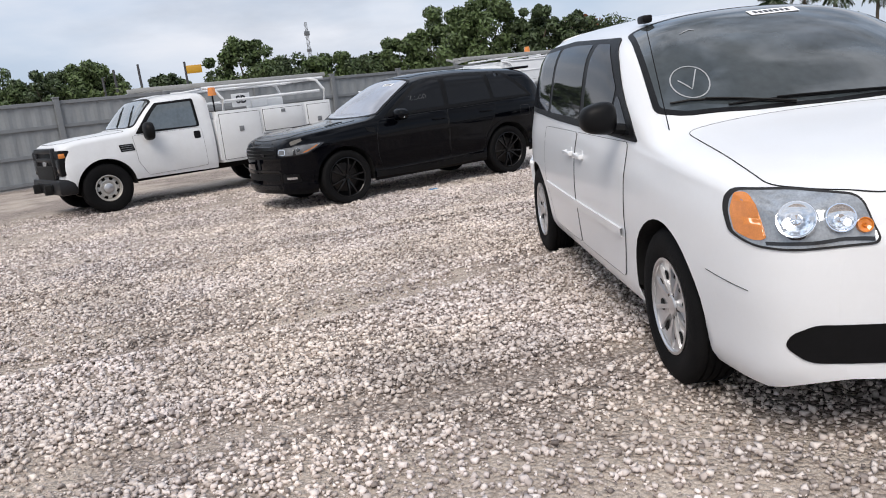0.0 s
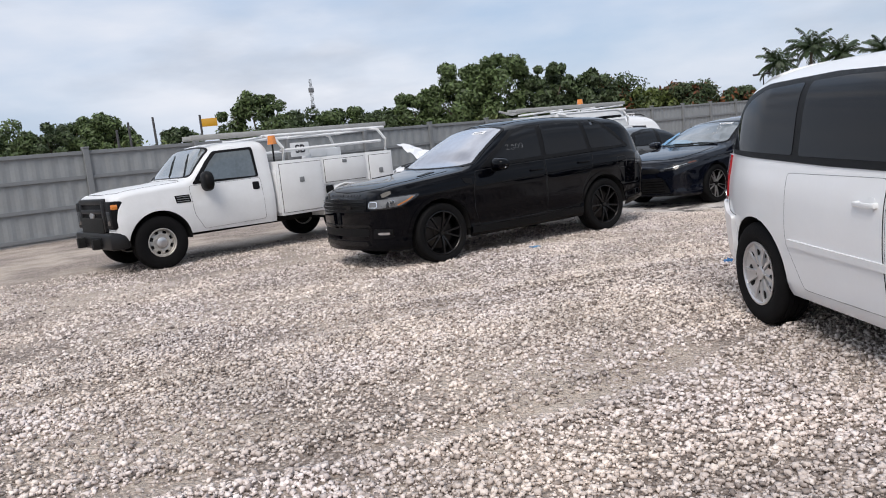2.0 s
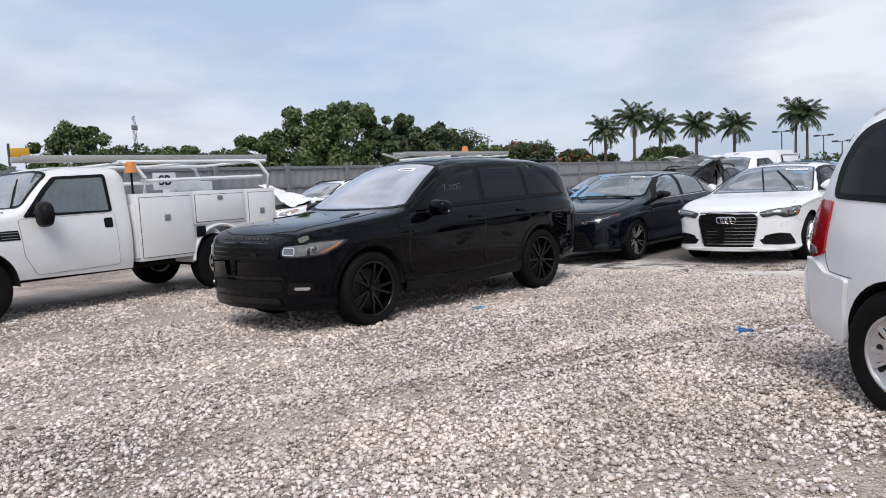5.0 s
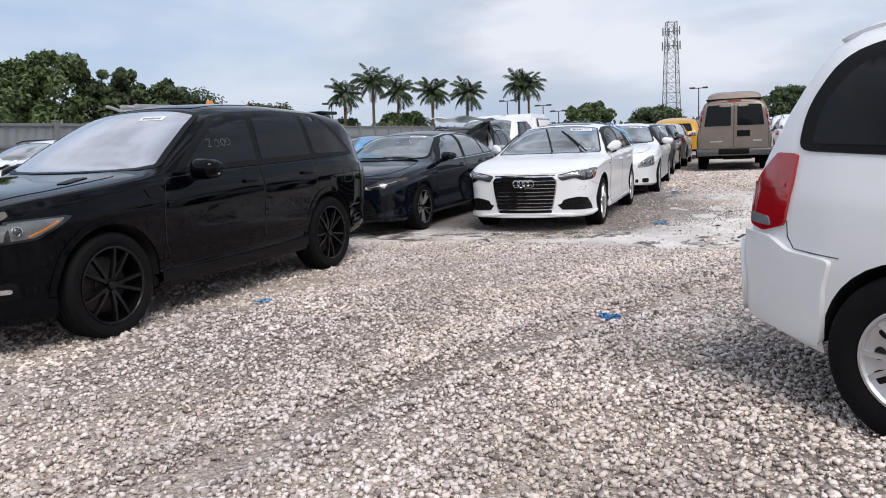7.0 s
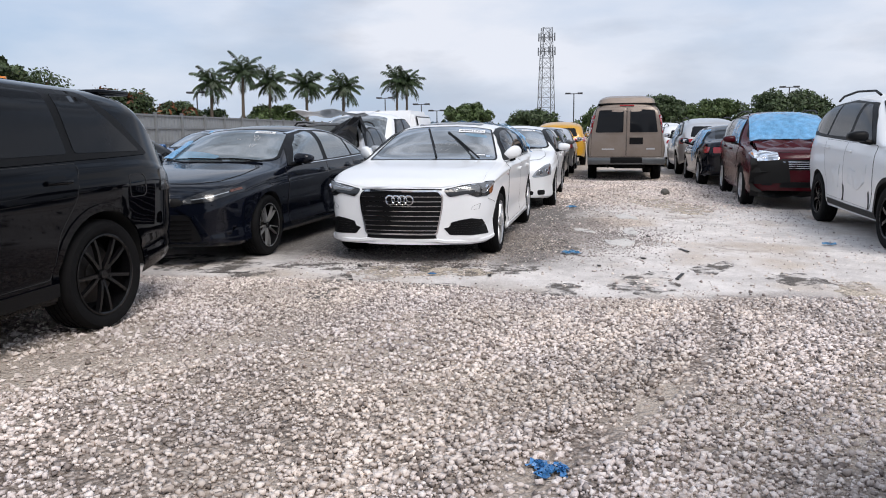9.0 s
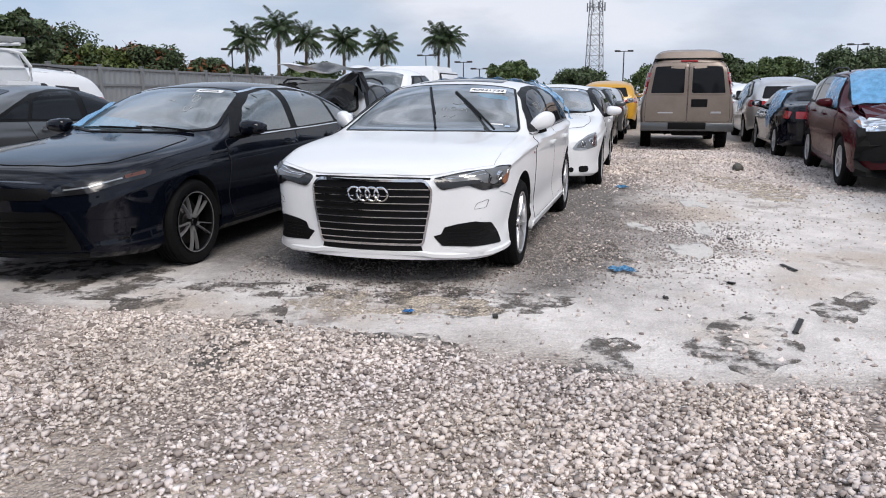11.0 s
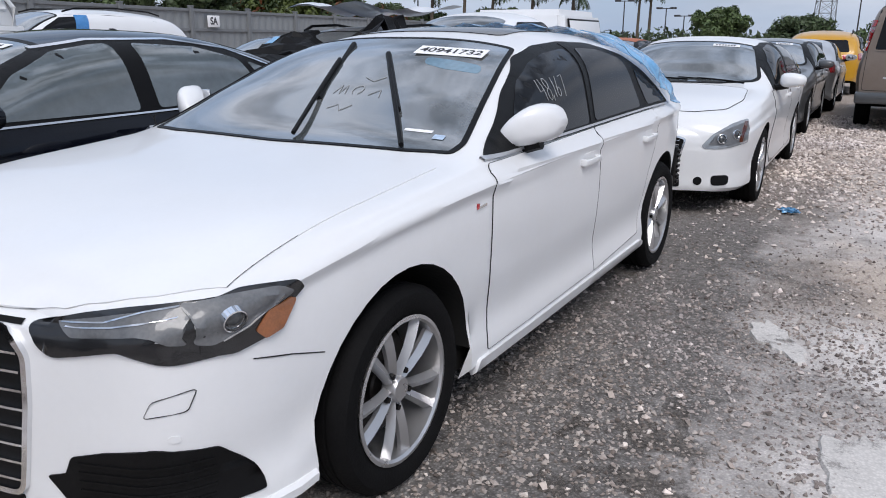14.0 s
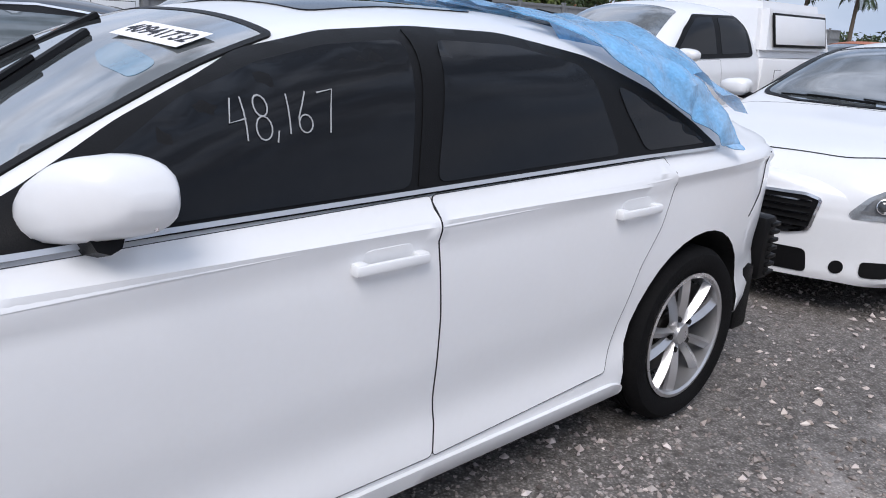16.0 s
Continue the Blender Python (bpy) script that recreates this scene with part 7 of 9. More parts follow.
# ---- service truck ----
TRUCK = Shell(
    top=[(0.680, 1.12), (0.662, 1.22), (0.572, 1.27), (0.2, 1.32), (-0.42, 1.362), (-0.55, 1.39), (-0.78, 1.64), (-0.97, 1.83), (-1.07, 1.885), (-1.3, 1.92), (-1.85, 1.92), (-1.98, 1.90), (-2.03, 1.84)],
    belt=[(0.680, 1.06), (0.632, 1.13), (0.3, 1.20), (-0.5, 1.24), (-2.03, 1.25)],
    half=[(0.680, 0.86), (0.662, 0.92), (0.602, 0.965), (0.4, 0.99), (-0.5, 1.0), (-1.95, 0.99), (-2.03, 0.97)],
    low=[(0.680, 0.52), (0.560, 0.48), (0.0, 0.50), (-2.03, 0.48)],
    wb=3.48, arch=0.50, wr=0.425, kk=0.17,
    mm=[(0.680, 2.5), (0.3, 2.8), (-0.4, 3.2), (-1.0, 9), (-1.5, 13), (-2.03, 13)],
    nn=[(0.680, 4.0), (-0.4, 3.8), (-1.3, 3.0), (-2.03, 3.2)],
    prof=[(0, 0.95), (0.2, 0.985), (0.530, 1.0), (0.710, 0.99), (1.0, 0.96)], bulge=0.0, tail_bulge=0.01)


DULLBLACK = mat("dull black paint", (0.012, 0.012, 0.013), 0.35, spec=0.4, var=0.25, scale=8.0)
LADDERM = mat("weathered aluminium ladder", (0.36, 0.36, 0.35), 0.5, metal=0.3, var=0.12, scale=3.0)


def build_truck(m, name="service_truck", label="white service truck with tool lockers and a ladder rack", number="SB", canopy=False):
    S = TRUCK
    c = thing(name, m, label, "truck")
    # the cab alone has the shell; its one arch is the front one
    S.wb = 40.0
    body = S.body()
    S.wb = 3.48
    part("cab", body, TRUCKWHITE, c)
    for x in (0.0, -3.48):
        for s in (1, -1):
            wheel(c, x, s, 0.42, 0.42, 0.25, STEEL, 0.97)
    bm = bmesh.new()
    for s in (1, -1):
        box(bm, -4.9, 0.9, s * 0.42 - 0.05, s * 0.42 + 0.05, 0.42, 0.58, 0.01)
    box(bm, -3.62, -3.48, -0.8, 0.8, 0.33, 0.46, 0.03)
    box(bm, -0.07, 0.07, -0.8, 0.8, 0.33, 0.46, 0.03)
    box(bm, -2.1, 0.75, -0.60, 0.60, 0.5, 0.9, 0.02)
    part("chassis", bm, UNDER, c)
    for s in (1, -1):
        vs, fs = [], []
        for i in range(19):
            t = math.pi * i / 18
            vs += [(0.498 * math.cos(t), s * 0.97, 0.425 + 0.498 * math.sin(t)), (0.498 * math.cos(t), s * 0.5, 0.425 + 0.498 * math.sin(t))]
        part("wheel_liner", (vs, [(2 * i, 2 * i + 1, 2 * i + 3, 2 * i + 2) for i in range(18)]), UNDER, c)
    ws = rounded([(-0.56, -0.6), (-0.55, 0), (-0.56, 0.6), (-0.63, 0.84), (-1.02, 0.76), (-1.01, 0), (-1.02, -0.76), (-0.63, -0.84)], 0.05)
    part("windscreen", S.panel("top", ws, 0.006, 0.006, 0.07), LITGLASS, c)
    part("windscreen_seal", S.strip("top", ws, 0.04, 0.008, 0.006, True), TRIM, c)
    part("hood_gap", S.strip("top", rounded([(-0.46, -0.80), (0.54, -0.74), (0.62, -0.4), (0.62, 0.4), (0.54, 0.74), (-0.46, 0.80)], 0.05), 0.012, 0.002, 0.003, True), GAP, c)
    for view, d in doors(c, S, [[(-0.54, 1.25), (-1.80, 1.26), (-1.82, 0.56), (-0.72, 0.54), (-0.57, 0.8)]], TRUCKWHITE):
        part("handle", S.panel(view, rounded([(-1.64, 1.07), (-1.76, 1.07), (-1.76, 1.20), (-1.64, 1.20)], 0.02), 0.010, 0.008, 0.05), TRIM, d)
    windows(c, S, [(-0.60, 1.27), (-0.90, 1.62), (-1.06, 1.77), (-1.76, 1.79), (-1.78, 1.28)], [[(-0.72, 1.31), (-0.96, 1.60), (-1.10, 1.73), (-1.71, 1.745), (-1.73, 1.30)]], LITGLASS, TRIM)
    for view, s in SIDES:
        mirror(S, c, view, -0.80, 1.25, TRIM, (0.14, 0.28, 0.36))
        vt = part("fender_vent", S.panel(view, rounded([(-0.30, 1.00), (-0.54, 1.00), (-0.52, 1.12), (-0.28, 1.12)], 0.01), 0.006, 0.008, 0.05), TRIM, c)
        for z in (1.025, 1.06, 1.095):
            part("vent_bar", S.strip(view, [(-0.31, z), (-0.51, z)], 0.010, 0.012, 0.006), RAILM, vt)
    gr = part("grille", boxes((0.62, 0.70, -0.62, 0.62, 0.66, 1.19), bevel=0.03), TRIM, c, "matt black grille")
    part("grille_frame", boxes((0.64, 0.735, -0.62, 0.62, 1.11, 1.20), (0.64, 0.735, -0.62, 0.62, 0.67, 0.73), (0.64, 0.735, -0.64, -0.55, 0.68, 1.19), (0.64, 0.735, 0.55, 0.64, 0.68, 1.19), bevel=0.018), DULLBLACK, gr)
    for z in (0.86, 1.00):
        part("grille_bar", boxes((0.68, 0.735, -0.56, 0.56, z - 0.035, z + 0.035), bevel=0.014), DULLBLACK, gr)
    vs, fs = disc(0.5, 0.0, 24, 0.03)
    part("badge", ([(0.738 + q[1], q[0] * 0.22, 0.93 + q[2] * 0.11) for q in vs], fs), ALLOY, gr)
    for s in (1, -1):
        y0, y1 = sorted((s * 0.63, s * 0.95))
        lamp = part("headlight", boxes((0.50, 0.71, y0, y1, 0.72, 1.15), bevel=0.03), TRIM, c, "black-backed square headlight")
        part("reflector", boxes((0.70, 0.716, y0 + 0.05, y1 - 0.05, 0.78, 1.00), bevel=0.006), LAMPDARK, lamp)
        part("turn_signal", boxes((0.60, 0.70, min(s * 0.88, s * 0.962), max(s * 0.88, s * 0.962), 1.02, 1.10), bevel=0.012), AMBER, lamp)
    part("front_bumper", boxes((0.48, 0.78, -0.96, 0.96, 0.40, 0.67), bevel=0.05), DULLBLACK, c, "dull black steel bumper")
    part("bumper_step", boxes((0.76, 0.80, -0.55, 0.55, 0.48, 0.60), bevel=0.012), TRIM, c)
    # tool body
    for s in (1, -1):
        y0, y1 = sorted((s * 0.55, s * 1.0))
        lk = part("tool_locker", boxes((-3.02, -2.12, y0, y1, 0.55, 1.50), (-3.98, -3.02, y0, y1, 1.0, 1.50), (-4.58, -3.98, y0, y1, 0.62, 1.50), bevel=0.008), TRUCKWHITE, c)
        f = s * 1.0
        for x0, x1, z0, z1 in ((-2.98, -2.16, 0.60, 1.44), (-3.92, -3.06, 1.04, 1.44), (-4.53, -4.04, 0.68, 1.44)):
            part("gap", boxes((x0 - 0.008, x1 + 0.008, min(f, f + s * 0.002), max(f, f + s * 0.002), z0 - 0.008, z1 + 0.008), bevel=0), GAP, lk)
            dr = part("locker_door", boxes((x0, x1, min(f, f + s * 0.018), max(f, f + s * 0.018), z0, z1), bevel=0.005), TRUCKWHITE, lk)
            part("latch", boxes(((x0 + x1) / 2 - 0.045, (x0 + x1) / 2 + 0.045, min(f, f + s * 0.03), max(f, f + s * 0.03), (1.36 if x0 == -3.92 else 1.10), (1.42 if x0 == -3.92 else 1.19)), bevel=0.006), RAILM, dr)
        part("filler_box", boxes((-3.20, -3.04, min(f, f + s * 0.02), max(f, f + s * 0.02), 0.82, 0.98), bevel=0.01), TRIM, lk)
        arcs = [(-3.48 + 0.50 * math.cos(a), s * 0.985, 0.45 + 0.53 * math.sin(a)) for a in np.linspace(0.05, math.pi - 0.05, 15)]
        part("wheel_flare", tube(arcs, 0.028, 6), TRUCKWHITE, c)
        vs, fs = [], []
        for i in range(17):
            t = math.pi * i / 16
            x, z = -3.48 + 0.5 * math.cos(t), 0.45 + 0.53 * math.sin(t)
            vs += [(x, s * 0.98, z), (x, s * 0.98, 1.02), (x, s * 0.5, z)]
        part("flare_panel", (vs, [(3 * i, 3 * i + 3, 3 * i + 4, 3 * i + 1) for i in range(16)] + [(3 * i, 3 * i + 2, 3 * i + 5, 3 * i + 3) for i in range(16)]), TRUCKWHITE, c, smooth=False)
    part("bed_floor", boxes((-4.58, -2.12, -0.55, 0.55, 0.66, 0.74), (-4.60, -4.56, -1.0, 1.0, 0.62, 1.1), (-2.13, -2.09, -0.98, 0.98, 0.6, 1.35), bevel=0.008), TRUCKWHITE, c)
    # rack
    for s in (1, -1):
        rk = part("rack_rail", merge(tube([(-2.0, s * 0.80, 1.95), (-4.60, s * 0.80, 1.95)], 0.028, 8), tube([(-2.3, s * 0.86, 1.68), (-4.45, s * 0.86, 1.70)], 0.03, 6)), TRUCKWHITE, c)
        for x in (-2.30, -4.50):
            part("rack_post", tube([(x, s * 0.93, 1.48), (x - 0.02, s * 0.93, 1.72), (x + 0.10, s * 0.88, 1.91), (x + 0.25, s * 0.80, 1.95)], 0.028, 7), TRUCKWHITE, rk)
    up = 0.10 if canopy else 0.0
    ld = part("ladder", boxes((-4.75, -0.8, 0.30, 0.36, 1.98 + up, 2.06 + up), (-4.75, -0.8, 0.62, 0.68, 1.98 + up, 2.06 + up), bevel=0.008), LADDERM, c, "long grey ladder lying on the rack")
    for i in range(12):
        part("rung", tube([(-0.95 - i * 0.34, 0.33, 2.02 + up), (-0.95 - i * 0.34, 0.65, 2.02 + up)], 0.016, 6), ALLOY, ld)
    for x in (-2.2, -3.4, -4.5):
        part("rack_cross", tube([(x, -0.8, 1.95 + up), (x, 0.8, 1.95 + up)], 0.025, 6), TRUCKWHITE, c)
    bx, by, bz = (-3.40, 0.30, 2.16) if canopy else (-2.16, 0.86, 1.80)
    bm = bmesh.new()
    rod(bm, (bx, by, bz), (bx, by, bz + 0.15), 0.085, 0.065, 14)
    bc = part("beacon", bm, AMBER, c, "amber warning beacon")
    bm = bmesh.new()
    rod(bm, (bx, by, bz - 0.32), (bx, by, bz), 0.016, n=8)
    part("beacon_post", bm, TRIM, bc)
    if canopy:
        bm = boxes((-4.56, -2.10, -0.90, 0.90, 1.49, 1.97), bevel=0.05)
        for v in bm.verts:
            if v.co.z > 1.7:
                v.co.y *= 0.90
                v.co.x += 0.10 if v.co.x < -3.5 else 0.0
        part("canopy", bm, TRUCKWHITE, c, "white canopy over the bed")
        part("conduit", tube([(-0.90, -0.10, 2.16), (-1.2, 0.0, 2.06), (-1.7, 0.05, 2.13), (-2.6, 0.0, 2.10), (-3.6, -0.1, 2.16)], 0.03, 7), LADDERM, c, "bent grey pipe on the rack")
        part("tail_lamp", boxes((-4.60, -4.55, 0.82, 0.96, 1.05, 1.32), bevel=0.012), REDLAMP, c, "red tail lamp")
    if number:
        bd = part("number_board", boxes((-3.02, -2.64, 0.60, 0.62, 1.55, 1.80), bevel=0.004), TRUCKWHITE, c, "white board lettered SB")
        text_mesh("lettering", number, 0.20, INK, bd, pose(-2.83, 0.624, 1.68, 90, 0, 180), bold=0.006)
        part("bed_gear", boxes((-3.9, -3.3, -0.2, 0.3, 0.74, 1.66), (-3.45, -3.1, 0.3, 0.5, 1.5, 1.72), bevel=0.02), TRUCKWHITE, c)
    wipers(S, c, [((-0.59, 0.7), (-0.90, 0.25)), ((-0.59, 0.05), (-0.90, -0.35))])
    return c


build_truck(pose(3.29, 15.18, 0, 0, 0, 182.5))
build_truck(pose(11.67, 16.30, 0, 0, 0, 180.0), label="white utility truck with a canopy, roof ladder and amber beacon", number="", canopy=True)

# ---- high-roof van seen from behind ----
BVAN = Shell(
    top=[(0.85, 0.95), (0.8, 1.05), (0.4, 1.15), (0.0, 1.22), (-0.2, 1.30), (-0.7, 1.75), (-0.95, 1.95), (-1.2, 2.04), (-2.0, 2.08), (-4.0, 2.08), (-4.5, 2.06), (-4.62, 2.0), (-4.68, 1.85)],
    belt=[(0.85, 0.86), (0.5, 1.0), (0.0, 1.10), (-0.5, 1.16), (-4.68, 1.18)],
    half=[(0.85, 0.78), (0.78, 0.88), (0.5, 0.97), (0.0, 1.0), (-4.3, 1.0), (-4.60, 0.985), (-4.68, 0.95)],
    low=[(0.85, 0.42), (0.0, 0.38), (-3.4, 0.40), (-4.68, 0.50)],
    wb=3.43, arch=0.44, wr=0.375, kk=0.16,
    mm=[(0.85, 2.4), (0.0, 2.8), (-1.0, 6), (-2.0, 9), (-4.68, 9)], nn=[(0.85, 3.4), (0, 3.4), (-1.5, 2.4), (-4.68, 2.6)], bulge=0.06, tail_bulge=0.04)


def build_highvan():
    S = BVAN
    c = car_base("high_roof_van", "beige conversion van with a raised roof, seen from behind on gravel", "van", pose(29.1, 5.60, -0.01, 0, 0, 0.6), S, BEIGE, PLAIN5, 0.24, 0.03)
    # raised roof
    vs, fs = [], []
    secs = []
    for x, h, w in ((-0.9, 0.02, 0.66), (-1.3, 0.12, 0.70), (-2.0, 0.19, 0.73), (-3.8, 0.20, 0.73), (-4.3, 0.19, 0.72), (-4.50, 0.14, 0.71), (-4.58, 0.0, 0.71)):
        for a in np.linspace(0, math.pi, 17):
            y = w * math.copysign(abs(math.cos(a)) ** 0.45, math.cos(a)) if abs(math.cos(a)) > 1e-6 else 0.0
            vs.append((x, y * (1 - 0.10 * max(math.sin(a), 0)), 2.02 + (h + 0.02) * max(math.sin(a), 0) ** 0.5))
    fs = [(i * 17 + j, i * 17 + j + 1, (i + 1) * 17 + j + 1, (i + 1) * 17 + j) for i in range(6) for j in range(16)]
    rf = part("raised_roof", (vs, fs), BEIGE, c)
    part("roof_seam", boxes((-4.62, -1.0, -0.74, 0.74, 2.0, 2.03), bevel=0.012), TRIM, c)
    for s in (1, -1):
        d = rounded([(s * 0.012, 0.66), (s * 0.90, 0.66), (s * 0.88, 1.30), (s * 0.76, 1.93), (s * 0.012, 1.93)][::s], 0.05)
        part("door_gap", S.strip("rear", d, 0.016, 0.003, 0.004, True), GAP, c)
        dr = part("rear_door", S.panel("rear", d, 0.006, 0.008, 0.08), BEIGE, c)
        w = rounded([(s * 0.07, 1.27), (s * 0.80, 1.27), (s * 0.71, 1.86), (s * 0.07, 1.88)][::s], 0.05)
        part("window", S.panel("rear", w, 0.012, 0.008, 0.07), GLASS, dr)
        part("window_frame", S.strip("rear", w, 0.022, 0.016, 0.01, True), BEIGE, dr)
        part("tail_lamp", S.panel("rear", rounded([(s * 0.90, 1.26), (s * 0.945, 1.26), (s * 0.86, 1.72), (s * 0.80, 1.72)][::s], 0.01), 0.02, 0.02, 0.05), REDLAMP, c, "tall red tail lamp")
    part("plate", S.panel("rear", rounded([(-0.42, 0.98), (-0.08, 0.98), (-0.08, 1.15), (-0.42, 1.15)], 0.015), 0.014, 0.008, 0.08), TRIM, c)
    part("badge", S.panel("rear", [(0.30, 0.84), (0.62, 0.84), (0.62, 0.87), (0.30, 0.87)], 0.010, 0.006, 0.08), SILVER, c)
    part("badge", S.panel("rear", [(-0.72, 0.84), (-0.50, 0.84), (-0.50, 0.88), (-0.72, 0.88)], 0.010, 0.006, 0.08), SILVER, c)
    bp = part("rear_bumper", boxes((-4.90, -4.66, -0.98, 0.98, 0.46, 0.64), bevel=0.03), GREYCAR, c, "dull silver step bumper")
    part("step_pad", boxes((-4.91, -4.70, -0.4, 0.4, 0.50, 0.645), bevel=0.01), TRIM, bp)
    part("high_stop_lamp", boxes((-4.66, -4.60, -0.18, 0.18, 1.955, 1.99), bevel=0.006), REDLAMP, c)
    bm = bmesh.new()
    rod(bm, (-4.75, 0.45, 0.40), (-3.9, 0.5, 0.40), 0.03)
    rod(bm, (-3.43, -0.85, 0.38), (-3.43, 0.85, 0.38), 0.06)
    box(bm, -4.5, -3.9, -0.5, 0.3, 0.34, 0.55, 0.04)
    part("exhaust_and_axle", bm, UNDER, c)
    return c


build_highvan()

# ---- white pickup with a camper shell ----
PICK = Shell(
    top=[(0.85, 0.98), (0.8, 1.05), (0.3, 1.12), (-0.3, 1.17), (-0.45, 1.20), (-0.85, 1.50), (-1.15, 1.68), (-1.35, 1.74), (-1.8, 1.78), (-2.3, 1.76), (-2.55, 1.66), (-2.72, 1.45), (-2.80, 1.28)],
    belt=[(0.85, 0.90), (0.3, 1.02), (-0.5, 1.10), (-2.8, 1.14)],
    half=[(0.85, 0.72), (0.78, 0.86), (0.4, 0.94), (-0.5, 0.96), (-2.6, 0.955), (-2.8, 0.93)],
    low=[(0.85, 0.45), (0.0, 0.42), (-2.8, 0.44)],
    wb=3.4, arch=0.43, wr=0.37, kk=0.24,
    mm=[(0.85, 2.4), (-0.4, 2.8), (-1.3, 6.5), (-2.0, 8), (-2.8, 4)], nn=[(0.85, 3.4), (-0.4, 3.2), (-1.5, 2.4), (-2.8, 2.8)], bulge=0.06, tail_bulge=0.01)


def build_pickup():
    S = PICK
    c = thing("pickup_truck", pose(19.35, 11.5, 0, 0, 0, 180.5), "white pickup truck with a windowed white camper shell", "truck")
    S.wb = 40.0
    body = S.body()
    S.wb = 3.4
    part("cab", body, WHITE, c)
    for x in (0.0, -3.4):
        for s in (1, -1):
            wheel(c, x, s, 0.37, 0.37, 0.24, PLAIN5, 0.93)
    part("bed", boxes((-4.85, -2.8, -0.95, 0.95, 0.60, 1.16), bevel=0.03), WHITE, c)
    part("chassis", boxes((-4.4, 0.6, -0.5, 0.5, 0.4, 0.62), bevel=0.02), UNDER, c)
    bm = bmesh.new()
    vs = box(bm, -4.90, -2.78, -0.93, 0.93, 1.165, 1.86)
    for v in bm.verts:
        if v.co.z > 1.5:
            v.co.y *= 0.86
            v.co.x = -4.78 if v.co.x < -4 else -2.95
    bmesh.ops.bevel(bm, geom=list(bm.edges), offset=0.10, segments=4, affect="EDGES")
    part("camper_shell", bm, WHITE, c)
    ws = rounded([(-0.44, -0.5), (-0.43, 0), (-0.44, 0.5), (-0.58, 0.72), (-1.22, 0.62), (-1.22, -0.62), (-0.58, -0.72)], 0.05)
    part("windscreen", S.panel("top", ws, 0.006, 0.006, 0.07), SCREEN, c)
    doors(c, S, [[(-0.60, 1.12), (-1.80, 1.14), (-1.80, 0.5), (-0.72, 0.48)]], WHITE)
    windows(c, S, [(-0.70, 1.13), (-1.10, 1.47), (-1.36, 1.62), (-2.3, 1.64), (-2.5, 1.54), (-2.60, 1.2), (-2.5, 1.17)], [[(-0.84, 1.18), (-1.16, 1.45), (-1.38, 1.585), (-1.70, 1.60), (-1.72, 1.20)], [(-1.84, 1.2), (-1.82, 1.60), (-2.25, 1.60), (-2.44, 1.50), (-2.5, 1.22)]], GLASS)
    for view, s in SIDES:
        mirror(S, c, view, -0.82, 1.14, WHITE)
        lean = 0.13 / 0.69
        fr = part("shell_window", boxes((-4.62, -3.06, -0.012, 0.012, 1.30, 1.72), bevel=0.01), TRIM, c, m=Matrix.Translation((0, s * 0.895, 0)) @ pose(0, 0, 1.5, s * 10.7) @ Matrix.Translation((0, 0, -1.5)))
        part("shell_pane", boxes((-4.59, -3.09, -0.016, 0.016, 1.33, 1.69), bevel=0.006), WHITE, fr)
        part("filler_gap", boxes((-3.32, -3.14, min(s * 0.951, s * 0.955), max(s * 0.951, s * 0.955), 0.86, 1.02), bevel=0), GAP, c)
        part("filler_flap", boxes((-3.315, -3.145, min(s * 0.95, s * 0.958), max(s * 0.95, s * 0.958), 0.865, 1.015), bevel=0.002), WHITE, c)
    part("front_bumper", boxes((0.74, 0.98, -0.9, 0.9, 0.45, 0.68), bevel=0.05), SILVER, c)
    return c


build_pickup()


# ---- crushed silver car ----
def build_wreck():
    c, S = generic("wrecked_van", "crushed silver minivan with a torn open roof", pose(16.2, 11.05, -0.02, 0, 0, 183), SILVER, "suv", tag=False, sx=0.70, sz=0.92)
    random.seed(11)
    n = 16
    vs, fs = [], []
    for i in range(n + 1):
        for j in range(13):
            u, v = i / n, j / 12
            x = 0.35 - 1.25 * u
            y = -0.78 + 1.56 * v
            z = 1.13 + 0.14 * u + (float(np.interp(v + 0.05 * math.sin(u * 9), (0, 0.12, 0.24, 0.5, 0.56, 0.86, 0.95, 1), (0.0, 0.16, 0.22, 0.08, 0.02, 0.34, 0.42, 0.1))) + 0.04 * random.uniform(-1, 1)) * min(1, 0.25 + 1.2 * u)
            x += 0.05 * random.uniform(-1, 1)
            vs.append((x, y, z))
    fs = [(i * 13 + j, i * 13 + j + 1, (i + 1) * 13 + j + 1, (i + 1) * 13 + j) for i in range(n) for j in range(12)]
    part("crumpled_hood", (vs, fs), TRIM, c, "crumpled black sheet metal folded upwards", smooth=False)
    vs = [(-0.85 - 1.3 * i / 10, -0.75 + 1.5 * j / 10, 1.71 + 0.05 * math.sin(i * 0.5 + j * 0.35) + 0.03 * math.sin(j * 1.3)) for i in range(11) for j in range(11)]
    part("torn_roof", (vs, [(i * 11 + j, i * 11 + j + 1, (i + 1) * 11 + j + 1, (i + 1) * 11 + j) for i in range(10) for j in range(10)]), WHITE, c, "torn white roof skin")
    return c


build_wreck()


